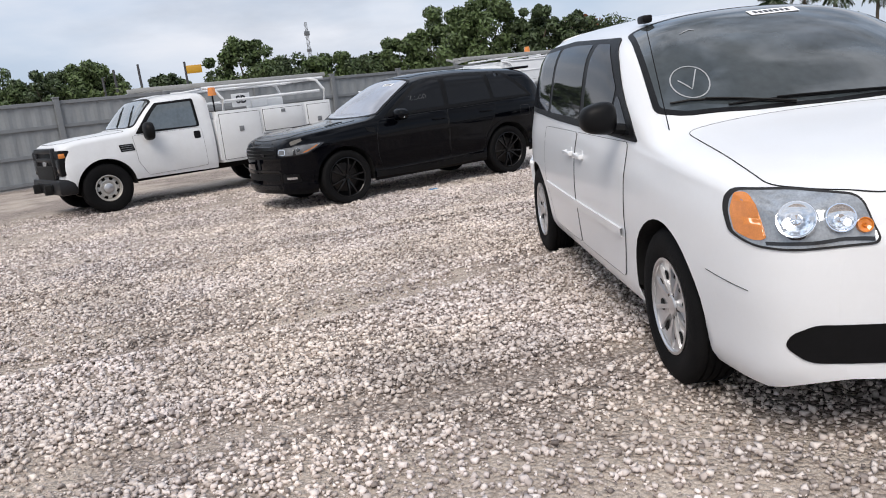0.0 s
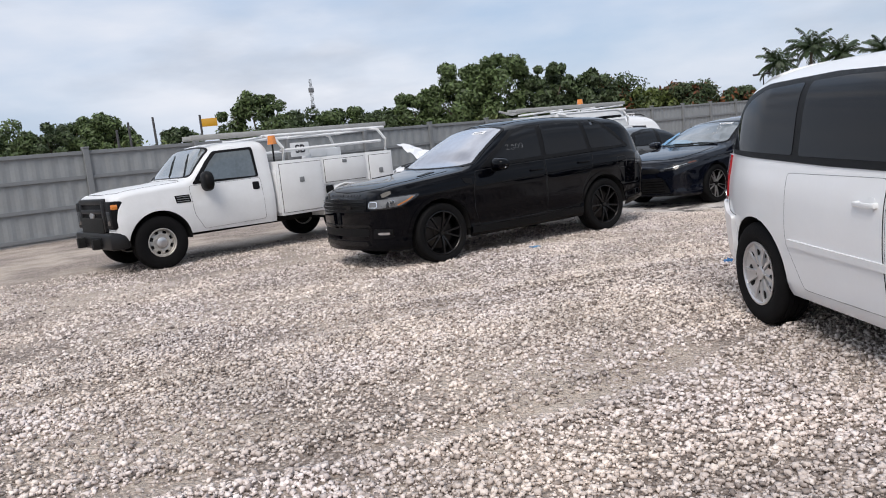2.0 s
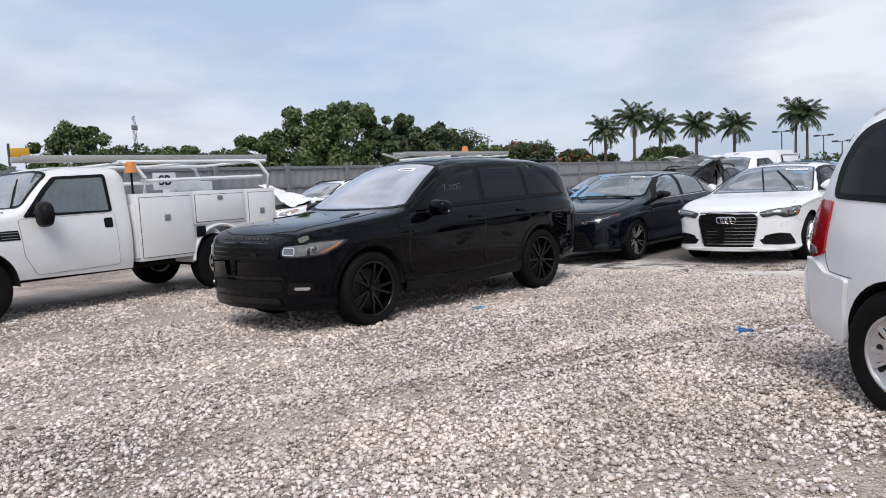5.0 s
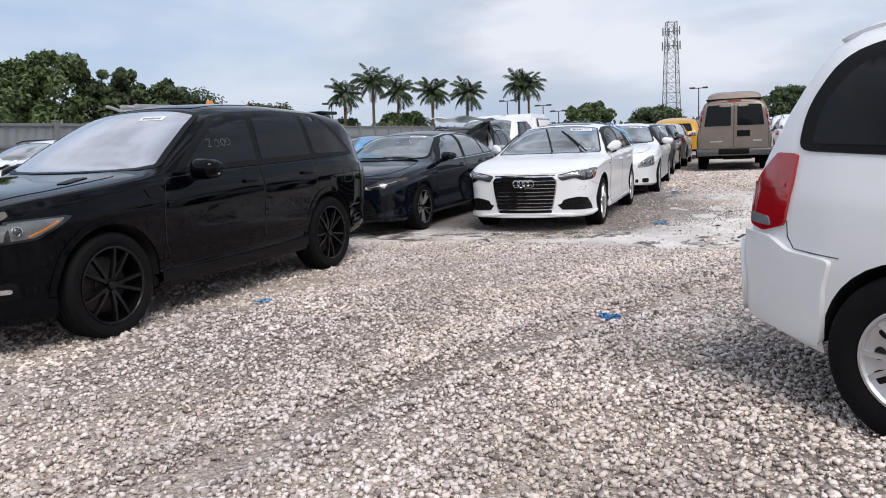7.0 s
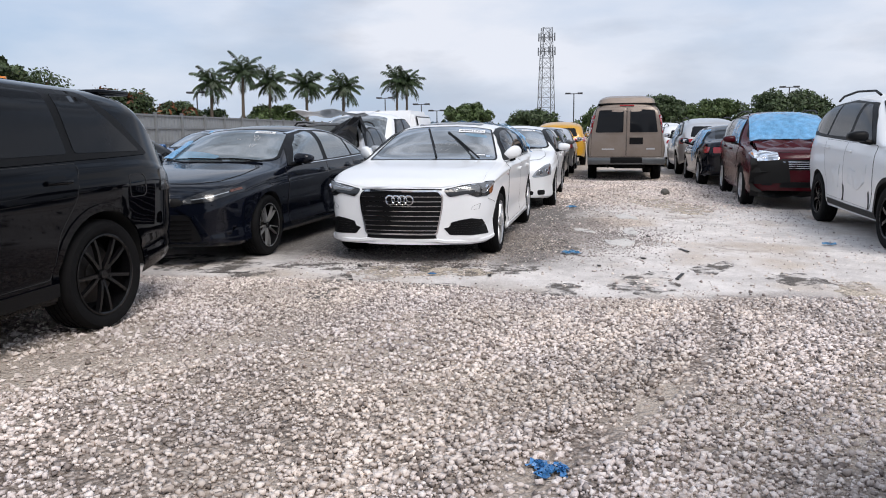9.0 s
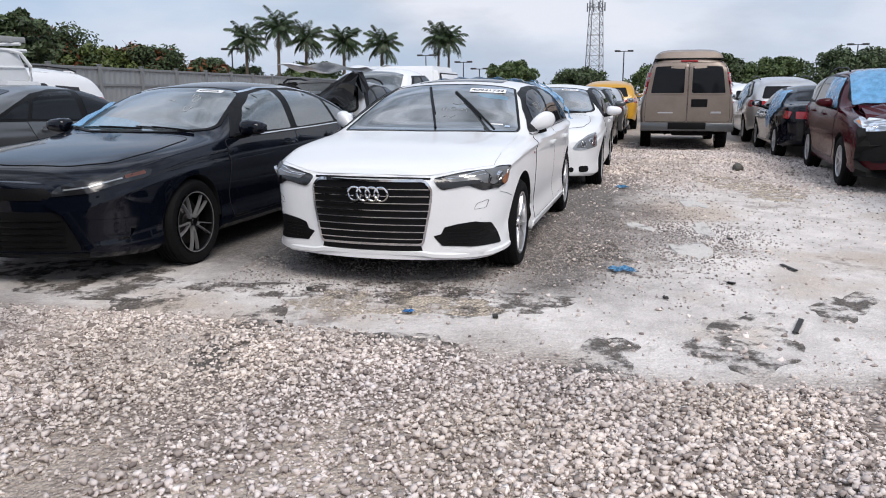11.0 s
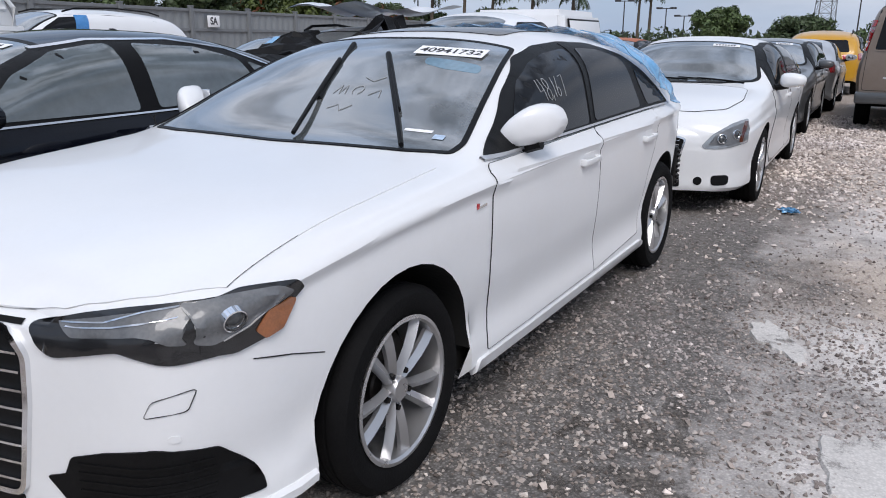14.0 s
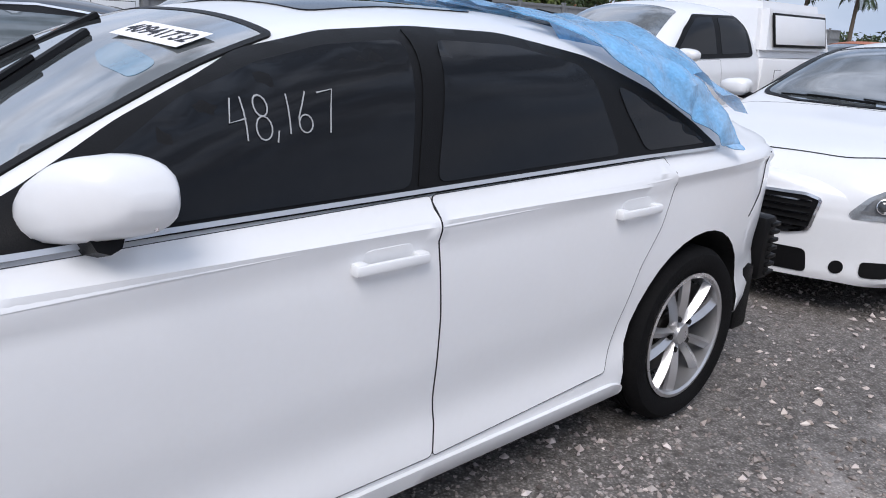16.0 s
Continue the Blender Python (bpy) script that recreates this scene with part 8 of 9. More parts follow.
# ---- lettered white van by the fence ----
def build_boxvan():
    c, S = generic("delivery_van", "white delivery van with a blue stripe and lettering", pose(17.6, 19.6, 0, 0, 0, 180), WHITE, "suv", sx=1.25, sy=1.05, sz=1.12, tag=False)
    part("side_panel", S.panel("left", rounded([(-1.75, 1.02), (-1.95, 1.76), (-3.9, 1.72), (-4.25, 1.40), (-4.2, 1.02)], 0.04), 0.016, 0.012, 0.08), WHITE, c, "plain white cargo side")
    part("stripe", S.panel("left", [(-1.62, 0.9), (-1.92, 0.9), (-2.18, 1.74), (-1.94, 1.74)], 0.022, 0.012, 0.05), FILMDARK, c, "blue stripe")
    text_mesh("lettering", "R", 0.42, INK, c, on_shell(S, "left", -2.62, 1.36, 0, 0.026), "dark letter on the white side", bold=0.01)
    part("lettering_bar", S.panel("left", [(-2.92, 1.22), (-3.6, 1.24), (-3.6, 1.44), (-2.92, 1.48)], 0.024, 0.01, 0.06), INK, c)
    return c


build_boxvan()


# ---- trees and distance ----
LEAF = mat("green leaves", (0.066, 0.100, 0.034), 0.6, var=0.35, scale=0.6, isl=0.45)
LEAFDARK = mat("dark green leaves", (0.046, 0.070, 0.028), 0.6, var=0.35, scale=0.6, isl=0.45)
LEAFYEL = mat("yellow green leaves", (0.075, 0.10, 0.025), 0.55, var=0.3, scale=0.6, isl=0.4)
BLOSSOM = mat("orange red blossom", (0.15, 0.050, 0.018), 0.6, var=0.3, scale=0.8, isl=0.5)
PALMLEAF = mat("palm frond green", (0.030, 0.052, 0.020), 0.5, var=0.3, scale=0.8, isl=0.4)
BARK = mat("grey brown bark", (0.10, 0.08, 0.06), 0.85, var=0.3, scale=3.0, bump=0.5, bscale=20)
STEELGREY = mat("galvanised steel", (0.16, 0.17, 0.18), 0.5, metal=0.4, var=0.1)
POLEM = mat("dark pole paint", (0.05, 0.05, 0.055), 0.6, var=0.1)


def leaf_cloud(rng, centers, radii, per, size):
    """Many small folded leaves round clump centres: verts and faces as arrays."""
    C = np.repeat(centers, per, 0)
    R = np.repeat(radii, per, 0)[:, None]
    d = rng.normal(size=C.shape)
    d /= np.linalg.norm(d, axis=1, keepdims=True)
    P = C + d * R * (0.55 + 0.5 * rng.random((len(C), 1))) * np.array([1, 1, 0.8])
    n = d + rng.normal(size=C.shape) * 0.6
    n /= np.linalg.norm(n, axis=1, keepdims=True)
    a = np.cross(n, rng.normal(size=C.shape))
    a /= np.linalg.norm(a, axis=1, keepdims=True)
    b = np.cross(n, a)
    s = size * (0.6 + 0.8 * rng.random((len(C), 1)))
    V = np.stack([P - a * s, P + b * s * 0.45, P + a * s, P - b * s * 0.45 + n * s * 0.15], 1).reshape(-1, 3)
    F = np.arange(len(V)).reshape(-1, 4)
    return V, F


def tree(x, y, top, width, leaves, seed, label, blossom=False, size=0.30, ragged=0.5):
    rng = np.random.default_rng(seed)
    t = thing("tree", pose(x, y, 0), label, "tree")
    bm = bmesh.new()
    rod(bm, (0, 0, -0.1), (0.15, 0, top * 0.45), 0.035 * top, 0.02 * top, 9)
    ends = []
    for i in range(7):
        a = i * 2.4 + rng.random()
        e = (0.15 + width * 0.33 * math.cos(a), width * 0.33 * math.sin(a), top * (0.6 + 0.25 * rng.random()))
        rod(bm, (0.12, 0, top * (0.28 + 0.03 * i)), e, 0.014 * top, 0.004 * top, 6)
        ends.append(e)
    part("trunk", bm, BARK, t)
    n = int(26 + 5 * width)
    h = rng.random(n) ** 0.8
    rad = width / 2 * np.sqrt(np.clip(1 - (np.abs(h - 0.35) / 0.75) ** 2, 0.05, 1)) * (0.3 + 0.75 * rng.random(n))
    ang = rng.random(n) * 2 * math.pi
    C = np.stack([rad * np.cos(ang), rad * np.sin(ang), top * 0.28 + h * top * 0.66], -1)
    rr = width * (0.12 + 0.12 * rng.random(n)) * (1.0 - 0.35 * h)
    C[:, 2] += ragged * (rng.random(n) - 0.5) * top * 0.1
    V, F = leaf_cloud(rng, C, rr * 0.86, 190, size * 0.52)
    part("crown", (V.tolist(), F.tolist()), leaves, t, smooth=False)
    if blossom:
        k = rng.random(n) > 0.72
        V, F = leaf_cloud(rng, C[k] + np.array([0, 0, 0.15 * width * 0.2]), rr[k] * 1.08, 45, size * 0.9)
        part("blossom", (V.tolist(), F.tolist()), BLOSSOM, t, "orange red blossom", smooth=False)
    return t


for i, (x, y, top, w) in enumerate([(7.7, 62.1, 6.0, 6.0), (11.0, 61.6, 5.8, 5.6), (14.0, 60.9, 6.2, 5.2), (19.2, 59.3, 4.8, 4.0), (24.4, 57.3, 7.2, 5.6), (27.4, 55.8, 5.3, 5.2), (30.3, 54.2, 5.2, 5.0), (32.8, 52.6, 4.6, 5.0), (35.0, 51.1, 5.6, 4.6)]):
    tree(x, y, top, w, LEAFDARK if i % 2 else LEAF, 20 + i, "green broadleaf tree behind the yard fence", size=0.30)
for i, (x, y, top, w) in enumerate([(37.6, 49.1, 7.6, 6.0), (40.0, 47.1, 7.8, 6.2), (42.7, 44.4, 7.0, 4.2), (44.5, 42.4, 6.0, 4.6)]):
    tree(x, y, top, w, LEAF if i < 2 else LEAFDARK, 40 + i, "tall bushy green tree behind the yard fence", size=0.34, ragged=0.9)
for i, (x, y, top, w) in enumerate([(52.5, 47.5, 5.7, 8.0), (57.4, 42.4, 4.5, 7.5), (60.5, 39.6, 3.8, 4.6)]):
    tree(x, y, top, w, LEAFDARK, 60 + i, "spreading flame tree with orange red blossom", True, size=0.28)
tree(54.2, 44.4, 4.4, 5.5, LEAFYEL, 66, "yellow green bush tree behind the fence")
for i, (x, y, top, w) in enumerate([(90.4, 21.0, 4.3, 5.5), (90.9, 14.0, 3.2, 7.0), (91.7, 5.0, 3.7, 7.0), (91.5, -0.4, 4.9, 6.2), (90.9, -5.5, 4.3, 6.0), (89.7, -12.4, 4.9, 8.5), (85.3, -18.6, 3.4, 7.0), (83.2, -25, 3.8, 8.0), (81.6, 40.4, 4.0, 7.0), (78.3, 47.1, 3.6, 7.0), (80.0, -34.0, 4.8, 11.0)]):
    tree(x, y, top, w, (LEAF, LEAFDARK)[i % 2], 80 + i, "low spreading green tree beyond the yard", size=0.36)


def build_hedge():
    rng = np.random.default_rng(7)
    n = 420
    u = rng.random(n)
    pts = np.where((u < 0.45)[:, None], np.stack([-30 + 100 * rng.random(n), 64 + 14 * rng.random(n)], -1), np.stack([96 + 25 * rng.random(n), -60 + 125 * rng.random(n)], -1))
    C = np.concatenate([pts, 0.3 + 1.3 * rng.random((n, 1))], 1)
    V, F = leaf_cloud(rng, C, 1.0 + 0.9 * rng.random(n), 70, 0.36)
    h = new("far_woods", mesh_of("far_woods", V.tolist(), F.tolist(), LEAFDARK, False))
    tagged(h, "low dark green scrub along the horizon", "bushes", kind="stuff")
    n = 60
    C = np.stack([4 + 24 * rng.random(n), 30.5 + 5 * rng.random(n), 0.8 + 1.5 * rng.random(n)], -1)
    V, F = leaf_cloud(rng, C, 0.6 + 0.4 * rng.random(n), 150, 0.11)
    h = new("hedge", mesh_of("hedge", V.tolist(), F.tolist(), LEAFYEL, False))
    tagged(h, "loose yellow green shrubs showing over the fence", "bushes", kind="stuff")


build_hedge()


def palm(x, y, top, seed, label="coconut palm with drooping fronds", fronds=22, length=2.2, lean=0.3):
    rng = np.random.default_rng(seed)
    t = thing("palm_tree", pose(x, y, 0), label, "palm tree", "palms beyond the yard")
    h = top - 1.55
    line = [(lean * (k / 8) ** 2, 0.0, h * k / 8 - 0.05) for k in range(9)]
    vs, fs = [], []
    for k, p in enumerate(line):
        r = 0.20 - 0.08 * k / 8 + (0.10 if k == 0 else 0)
        vs += [(p[0] + r * math.cos(a), p[1] + r * math.sin(a), p[2]) for a in np.linspace(0, 2 * math.pi, 10)[:-1]]
    fs = [(k * 9 + j, k * 9 + (j + 1) % 9, (k + 1) * 9 + (j + 1) % 9, (k + 1) * 9 + j) for k in range(8) for j in range(9)]
    part("trunk", (vs, fs), BARK, t)
    hub = Vector(line[-1])
    for i in range(fronds):
        a = i * 2.399 + rng.random() * 0.5
        up = 1.50 - 2.05 * (i / fronds) + 0.30 * (rng.random() - 0.5)
        L = length * (0.8 + 0.3 * rng.random())
        dirv = Vector((math.cos(a), math.sin(a), 0))
        pts = []
        p = hub.copy()
        el = up
        for k in range(11):
            pts.append(p.copy())
            p = p + (dirv * math.cos(el) + Vector((0, 0, math.sin(el)))) * (L / 10)
            el -= 0.085 + 0.06 * rng.random()
        fv, ff = tube(pts, 0.022, 4)
        side = dirv.cross(Vector((0, 0, 1)))
        for k in range(1, 11):
            for half in (0.0, 0.5):
                q = pts[k - 1].lerp(pts[k], half) if k else pts[0]
                ax = (pts[k] - pts[k - 1]).normalized()
                ll = (0.85 * math.sin(math.pi * (0.12 + 0.8 * k / 11)) + 0.12) * length / 3.2
                for s in (1, -1):
                    tip = q + side * s * ll * 0.75 + ax * ll * 0.45 + Vector((0, 0, -ll * (0.45 + 0.35 * rng.random())))
                    o = len(fv)
                    mid = q.lerp(tip, 0.5) + Vector((0, 0, 0.06))
                    fv += [q - ax * 0.05, mid - ax * 0.075, tip, mid + ax * 0.075]
                    ff.append((o, o + 1, o + 2, o + 3))
        part("frond", (fv, ff), PALMLEAF, t, smooth=False)
    return t


for i, (x, y, top) in enumerate([(76.15, 44.68, 7.9), (77.54, 41.95, 9.1), (78.64, 39.57, 8.0), (80.1, 36.08, 7.8), (81.38, 32.57, 7.5), (105.22, 33.1, 9.7), (105.6, 31.8, 9.4)]):
    palm(x, y, top, 100 + i, lean=0.2 + 0.15 * (i % 3), length=2.4 if i < 5 else 2.9)


def build_tower():
    t = thing("radio_tower", pose(181.8, 18.4, 0, 0, 0, 20), "grey lattice radio tower with antenna panels", "tower")
    H, n = 24.0, 11
    def w(z):
        return 1.75 - 0.75 * z / H
    for k, (sx, sy) in enumerate(((1, 1), (1, -1), (-1, -1), (-1, 1))):
        bm = bmesh.new()
        rod(bm, (sx * w(0), sy * w(0), 0), (sx * w(H), sy * w(H), H), 0.10, 0.08, 6)
        part("leg", bm, STEELGREY, t)
    cs = ((1, 1), (1, -1), (-1, -1), (-1, 1))
    for i in range(n):
        z0, z1 = H * i / n, H * (i + 1) / n
        for k in range(4):
            a, b = cs[k], cs[(k + 1) % 4]
            bm = bmesh.new()
            rod(bm, (a[0] * w(z0), a[1] * w(z0), z0), (b[0] * w(z1), b[1] * w(z1), z1), 0.04, n=5)
            rod(bm, (b[0] * w(z0), b[1] * w(z0), z0), (a[0] * w(z1), a[1] * w(z1), z1), 0.04, n=5)
            rod(bm, (a[0] * w(z1), a[1] * w(z1), z1), (b[0] * w(z1), b[1] * w(z1), z1), 0.04, n=5)
            part("brace", bm, STEELGREY, t)
    for z in (18.9, 22.0):
        for a in range(6):
            c, s = math.cos(a * 1.047), math.sin(a * 1.047)
            r = w(z) + 0.75
            bm = bmesh.new()
            box(bm, -0.18, 0.18, -0.1, 0.1, z - 0.9, z + 0.9, 0.02, m=Matrix.Translation((r * c, r * s, 0)))
            rod(bm, (0, 0, z), (r * c, r * s, z), 0.05, n=5)
            part("antenna_panel", bm, STEELGREY, t)


build_tower()


def light_pole(x, y, top):
    t = thing("light_pole", pose(x, y, 0), "dark parking lot light pole with two lamp heads", "street lamp", "parking lot light poles")
    bm = bmesh.new()
    rod(bm, (0, 0, 0), (0, 0, top), 0.09, 0.06, 8)
    rod(bm, (0, -0.7, top), (0, 0.7, top), 0.045, n=6)
    part("pole", bm, POLEM, t)
    for s in (1, -1):
        part("lamp_head", boxes((-0.2, 0.2, s * 0.75 - 0.32, s * 0.75 + 0.32, top - 0.06, top + 0.14), bevel=0.03), POLEM, t)


for x, y, top in ((98.1, 32.7, 5.5), (99.2, 28.3, 4.7), (99.6, 26.4, 3.9), (101.7, 9.5, 5.8), (99.4, -14.9, 6.0), (76.3, 46.3, 5.4)):
    light_pole(x, y, top)
mast = thing("radio_mast", pose(70.9, 134.6, 0), "thin guyed radio mast on the horizon", "mast")
bm = bmesh.new()
for k in range(3):
    a = k * 2.094
    rod(bm, (0.45 * math.cos(a), 0.45 * math.sin(a), 0), (0.2 * math.cos(a), 0.2 * math.sin(a), 16.5), 0.07, 0.05, 5)
for k in range(14):
    rod(bm, (0.42, 0, k * 1.15), (-0.3, 0.25, k * 1.15 + 1.1), 0.04, n=4)
box(bm, -0.5, 0.5, -0.2, 0.2, 14.0, 14.8, 0.02)
box(bm, -0.4, 0.4, -0.2, 0.2, 11.0, 11.6, 0.02)
part("lattice", bm, STEELGREY, mast)
for x, y, top, lean in ((14.7, 50.3, 5.0, 0.10), (13.3, 50.7, 4.8, 0.08), (12.6, 50.9, 4.4, 0.05)):
    t = thing("bare_pole", pose(x, y, 0), "bare dark post standing behind the fence", "post", "bare posts")
    bm = bmesh.new()
    rod(bm, (0, 0, 0), (-lean, 0, top), 0.10, 0.07, 8)
    part("post", bm, POLEM, t)
sg = thing("sign_board", pose(17.7, 49.3, 0, 0, 0, -20), "yellow sign board on a post behind the fence", "sign")
part("board", boxes((-0.5, 0.5, -0.03, 0.03, 4.15, 4.65), bevel=0.02), YELLOW, sg)
bm = bmesh.new()
rod(bm, (-0.5, 0, 0), (-0.5, 0, 4.9), 0.07, n=8)
part("post", bm, POLEM, sg)
# small letter plate on the fence
fs_ = thing("fence_plate", pose(31.2, 27.38, 1.92, 0, 0, 6.5), "small white plate lettered SA on the fence", "sign")
part("plate", boxes((-0.32, 0.32, -0.01, 0.01, -0.2, 0.2), bevel=0.004), PAPER, fs_)
text_mesh("lettering", "SA", 0.34, INK, fs_, pose(0, -0.014, 0, 90, 0, 0), bold=0.012)


# ---- loose stones ----
def stone_material(name="limestone pebbles", k=1.0):
    m = bpy.data.materials.new(name)
    m.use_nodes = True
    nt = m.node_tree
    b = nt.nodes["Principled BSDF"]
    geo = nt.nodes.new("ShaderNodeNewGeometry")
    r = nt.nodes.new("ShaderNodeValToRGB")
    e = r.color_ramp.elements
    e[0].position, e[0].color = 0.0, (0.20, 0.17, 0.155, 1)
    e[1].position, e[1].color = 1.0, (0.82, 0.75, 0.70, 1)
    for p, c in ((0.14, (0.42, 0.362, 0.330, 1)), (0.45, (0.62, 0.548, 0.508, 1)), (0.75, (0.73, 0.652, 0.610, 1))):
        el = e.new(p)
        el.color = c
    nt.links.new(geo.outputs["Random Per Island"], r.inputs[0])
    n = node(nt, "ShaderNodeTexNoise", Scale=1.1, Detail=4.0)
    nt.links.new(geo.outputs["Position"], n.inputs["Vector"])
    mr = nt.nodes.new("ShaderNodeMapRange")
    mr.inputs["From Min"].default_value, mr.inputs["From Max"].default_value = 0.3, 0.7
    mr.inputs["To Min"].default_value, mr.inputs["To Max"].default_value = 0.74 * k, 1.16 * k
    nt.links.new(n.outputs["Fac"], mr.inputs[0])
    s = nt.nodes.new("ShaderNodeVectorMath")
    s.operation = "SCALE"
    nt.links.new(r.outputs[0], s.inputs[0])
    nt.links.new(mr.outputs[0], s.inputs["Scale"])
    # cream and pinkish drifts over the grey
    n3 = node(nt, "ShaderNodeTexNoise", Scale=0.75, Detail=5.0, Roughness=0.6)
    nt.links.new(geo.outputs["Position"], n3.inputs["Vector"])
    tint = nt.nodes.new("ShaderNodeValToRGB")
    tint.color_ramp.elements[0].position, tint.color_ramp.elements[0].color = 0.38, (0.97, 0.97, 1.0, 1)
    tint.color_ramp.elements[1].position, tint.color_ramp.elements[1].color = 0.60, (1.02, 1.0, 0.97, 1)
    nt.links.new(n3.outputs["Fac"], tint.inputs[0])
    tm = nt.nodes.new("ShaderNodeVectorMath")
    tm.operation = "MULTIPLY"
    nt.links.new(s.outputs[0], tm.inputs[0])
    nt.links.new(tint.outputs[0], tm.inputs[1])
    nt.links.new(tm.outputs[0], b.inputs["Base Color"])
    b.inputs["Roughness"].default_value = 0.88
    b.inputs["Specular IOR Level"].default_value = 0.25
    n2 = node(nt, "ShaderNodeTexNoise", Scale=160.0, Detail=3.0)
    nt.links.new(geo.outputs["Position"], n2.inputs["Vector"])
    bp = node(nt, "ShaderNodeBump", Strength=0.5, Distance=0.003)
    nt.links.new(n2.outputs["Fac"], bp.inputs["Height"])
    nt.links.new(bp.outputs[0], b.inputs["Normal"])
    return m


STONE = stone_material()
LANESTONE = stone_material("dusty lane pebbles", 0.95)
GRITSTONE = stone_material("grey grit chips", 0.54)
TANGRIT = stone_material("tan sandy grit", 0.86)


def pebbles(name, label, x0, x1, y0, y1, per, rmin, rmax, seed, fine, mask=None, material=None, pile=0.0):
    rng = np.random.default_rng(seed)
    n = int((x1 - x0) * (y1 - y0) * per)
    x, y = x0 + (x1 - x0) * rng.random(n), y0 + (y1 - y0) * rng.random(n)
    keep = np.ones(n, bool)
    if mask is not None:
        keep &= rng.random(n) < mask(x, y)
    x, y = x[keep], y[keep]
    n = len(x)
    if fine == 2:
        base = np.array([(-1, -1, -1), (1, -1, -1), (1, 1, -1), (-1, 1, -1), (-1, -1, 1), (1, -1, 1), (1, 1, 1), (-1, 1, 1)]) * 0.66
        tri = np.array([(0, 2, 1), (0, 3, 2), (4, 5, 6), (4, 6, 7), (0, 1, 5), (0, 5, 4), (1, 2, 6), (1, 6, 5), (2, 3, 7), (2, 7, 6), (3, 0, 4), (3, 4, 7)])
    elif fine:
        g = (1 + 5 ** 0.5) / 2
        base = np.array([(-1, g, 0), (1, g, 0), (-1, -g, 0), (1, -g, 0), (0, -1, g), (0, 1, g), (0, -1, -g), (0, 1, -g), (g, 0, -1), (g, 0, 1), (-g, 0, -1), (-g, 0, 1)]) / 1.9
        tri = np.array([(0, 11, 5), (0, 5, 1), (0, 1, 7), (0, 7, 10), (0, 10, 11), (1, 5, 9), (5, 11, 4), (11, 10, 2), (10, 7, 6), (7, 1, 8), (3, 9, 4), (3, 4, 2), (3, 2, 6), (3, 6, 8), (3, 8, 9), (4, 9, 5), (2, 4, 11), (6, 2, 10), (8, 6, 7), (9, 8, 1)])
    else:
        base = np.array([(1, 0.1, 0), (0.2, 1, 0), (-1, 0, 0), (0, -1, 0.1), (0.1, 0.1, 1), (0, 0, -1)]) * 1.05
        tri = np.array([(0, 1, 4), (1, 2, 4), (2, 3, 4), (3, 0, 4), (1, 0, 5), (2, 1, 5), (3, 2, 5), (0, 3, 5)])
    k = len(base)
    r = rmin + (rmax - rmin) * rng.random(n) ** 2.0
    V = base[None] * (1 + 0.28 * rng.normal(size=(n, k, 1)).clip(-1.5, 1.5))
    V = V * np.stack([np.full(n, 1.0) + 0.35 * rng.random(n), 0.85 + 0.25 * rng.random(n), 0.68 + 0.25 * rng.random(n)], -1)[:, None]
    ta, ya = 0.5 * rng.normal(size=n), rng.random(n) * 6.283
    c, s = np.cos(ta)[:, None], np.sin(ta)[:, None]
    V = np.stack([V[..., 0], V[..., 1] * c - V[..., 2] * s, V[..., 1] * s + V[..., 2] * c], -1)
    c, s = np.cos(ya)[:, None], np.sin(ya)[:, None]
    V = np.stack([V[..., 0] * c - V[..., 1] * s, V[..., 0] * s + V[..., 1] * c, V[..., 2]], -1)
    V *= r[:, None, None]
    z = ground_z(x, y) + r * (0.10 + 0.50 * rng.random(n)) + pile * rng.random(n) ** 2
    V += np.stack([x, y, z], -1)[:, None]
    F = (tri[None] + (np.arange(n) * k)[:, None, None]).reshape(-1, 3)
    me = bpy.data.meshes.new(name)
    me.vertices.add(n * k)
    me.vertices.foreach_set("co", V.reshape(-1))
    me.loops.add(len(F) * 3)
    me.loops.foreach_set("vertex_index", F.reshape(-1))
    me.polygons.add(len(F))
    me.polygons.foreach_set("loop_start", np.arange(0, len(F) * 3, 3))
    me.polygons.foreach_set("use_smooth", np.full(len(F), bool(fine)))
    me.update(calc_edges=True)
    me.materials.append(material or STONE)
    tagged(new(name, me), label, "gravel", kind="stuff")


def yard(x, y):
    """How thickly the loose gravel lies, thinner in the worn tracks and past the lane's edge."""
    worn = np.clip(1.0 + 0.7 * swirl(x, y, 3, 0.35, 1.5), 0.45, 1.0)
    edge = np.clip((10.3 + 0.55 * swirl(x, y, 5, 0.9, 0.9) - x) / 0.18, 0.015, 1)
    return worn * edge * np.clip(0.10 + wheel_track(x, y) * 4.0, 0.10, 1.0)


def seen_yard(x, y):
    return yard(x, y) * ~((x > 4.6) & (y < 3.5))


pebbles("gravel", "loose pale limestone gravel of many small stones", -1.2, 10.8, 0.2, 9.2, 2500, 0.0054, 0.0176, 1, 2, seen_yard, pile=0.013)
pebbles("gravel", "loose pale limestone gravel round the parked cars", -4.0, 10.8, 9.2, 15.5, 680, 0.009, 0.024, 2, False, lambda x, y: yard(x, y) * np.clip(1.1 - (y - 9.2) * 0.12, 0.35, 1), LANESTONE)
pebbles("gravel", "loose pale limestone gravel along the lane", -4.0, 10.8, -3.0, 0.2, 420, 0.010, 0.026, 3, False, yard)
pebbles("gravel", "loose pale limestone gravel at the yard side", -4.0, -1.2, 0.2, 9.2, 650, 0.010, 0.026, 4, False, yard)
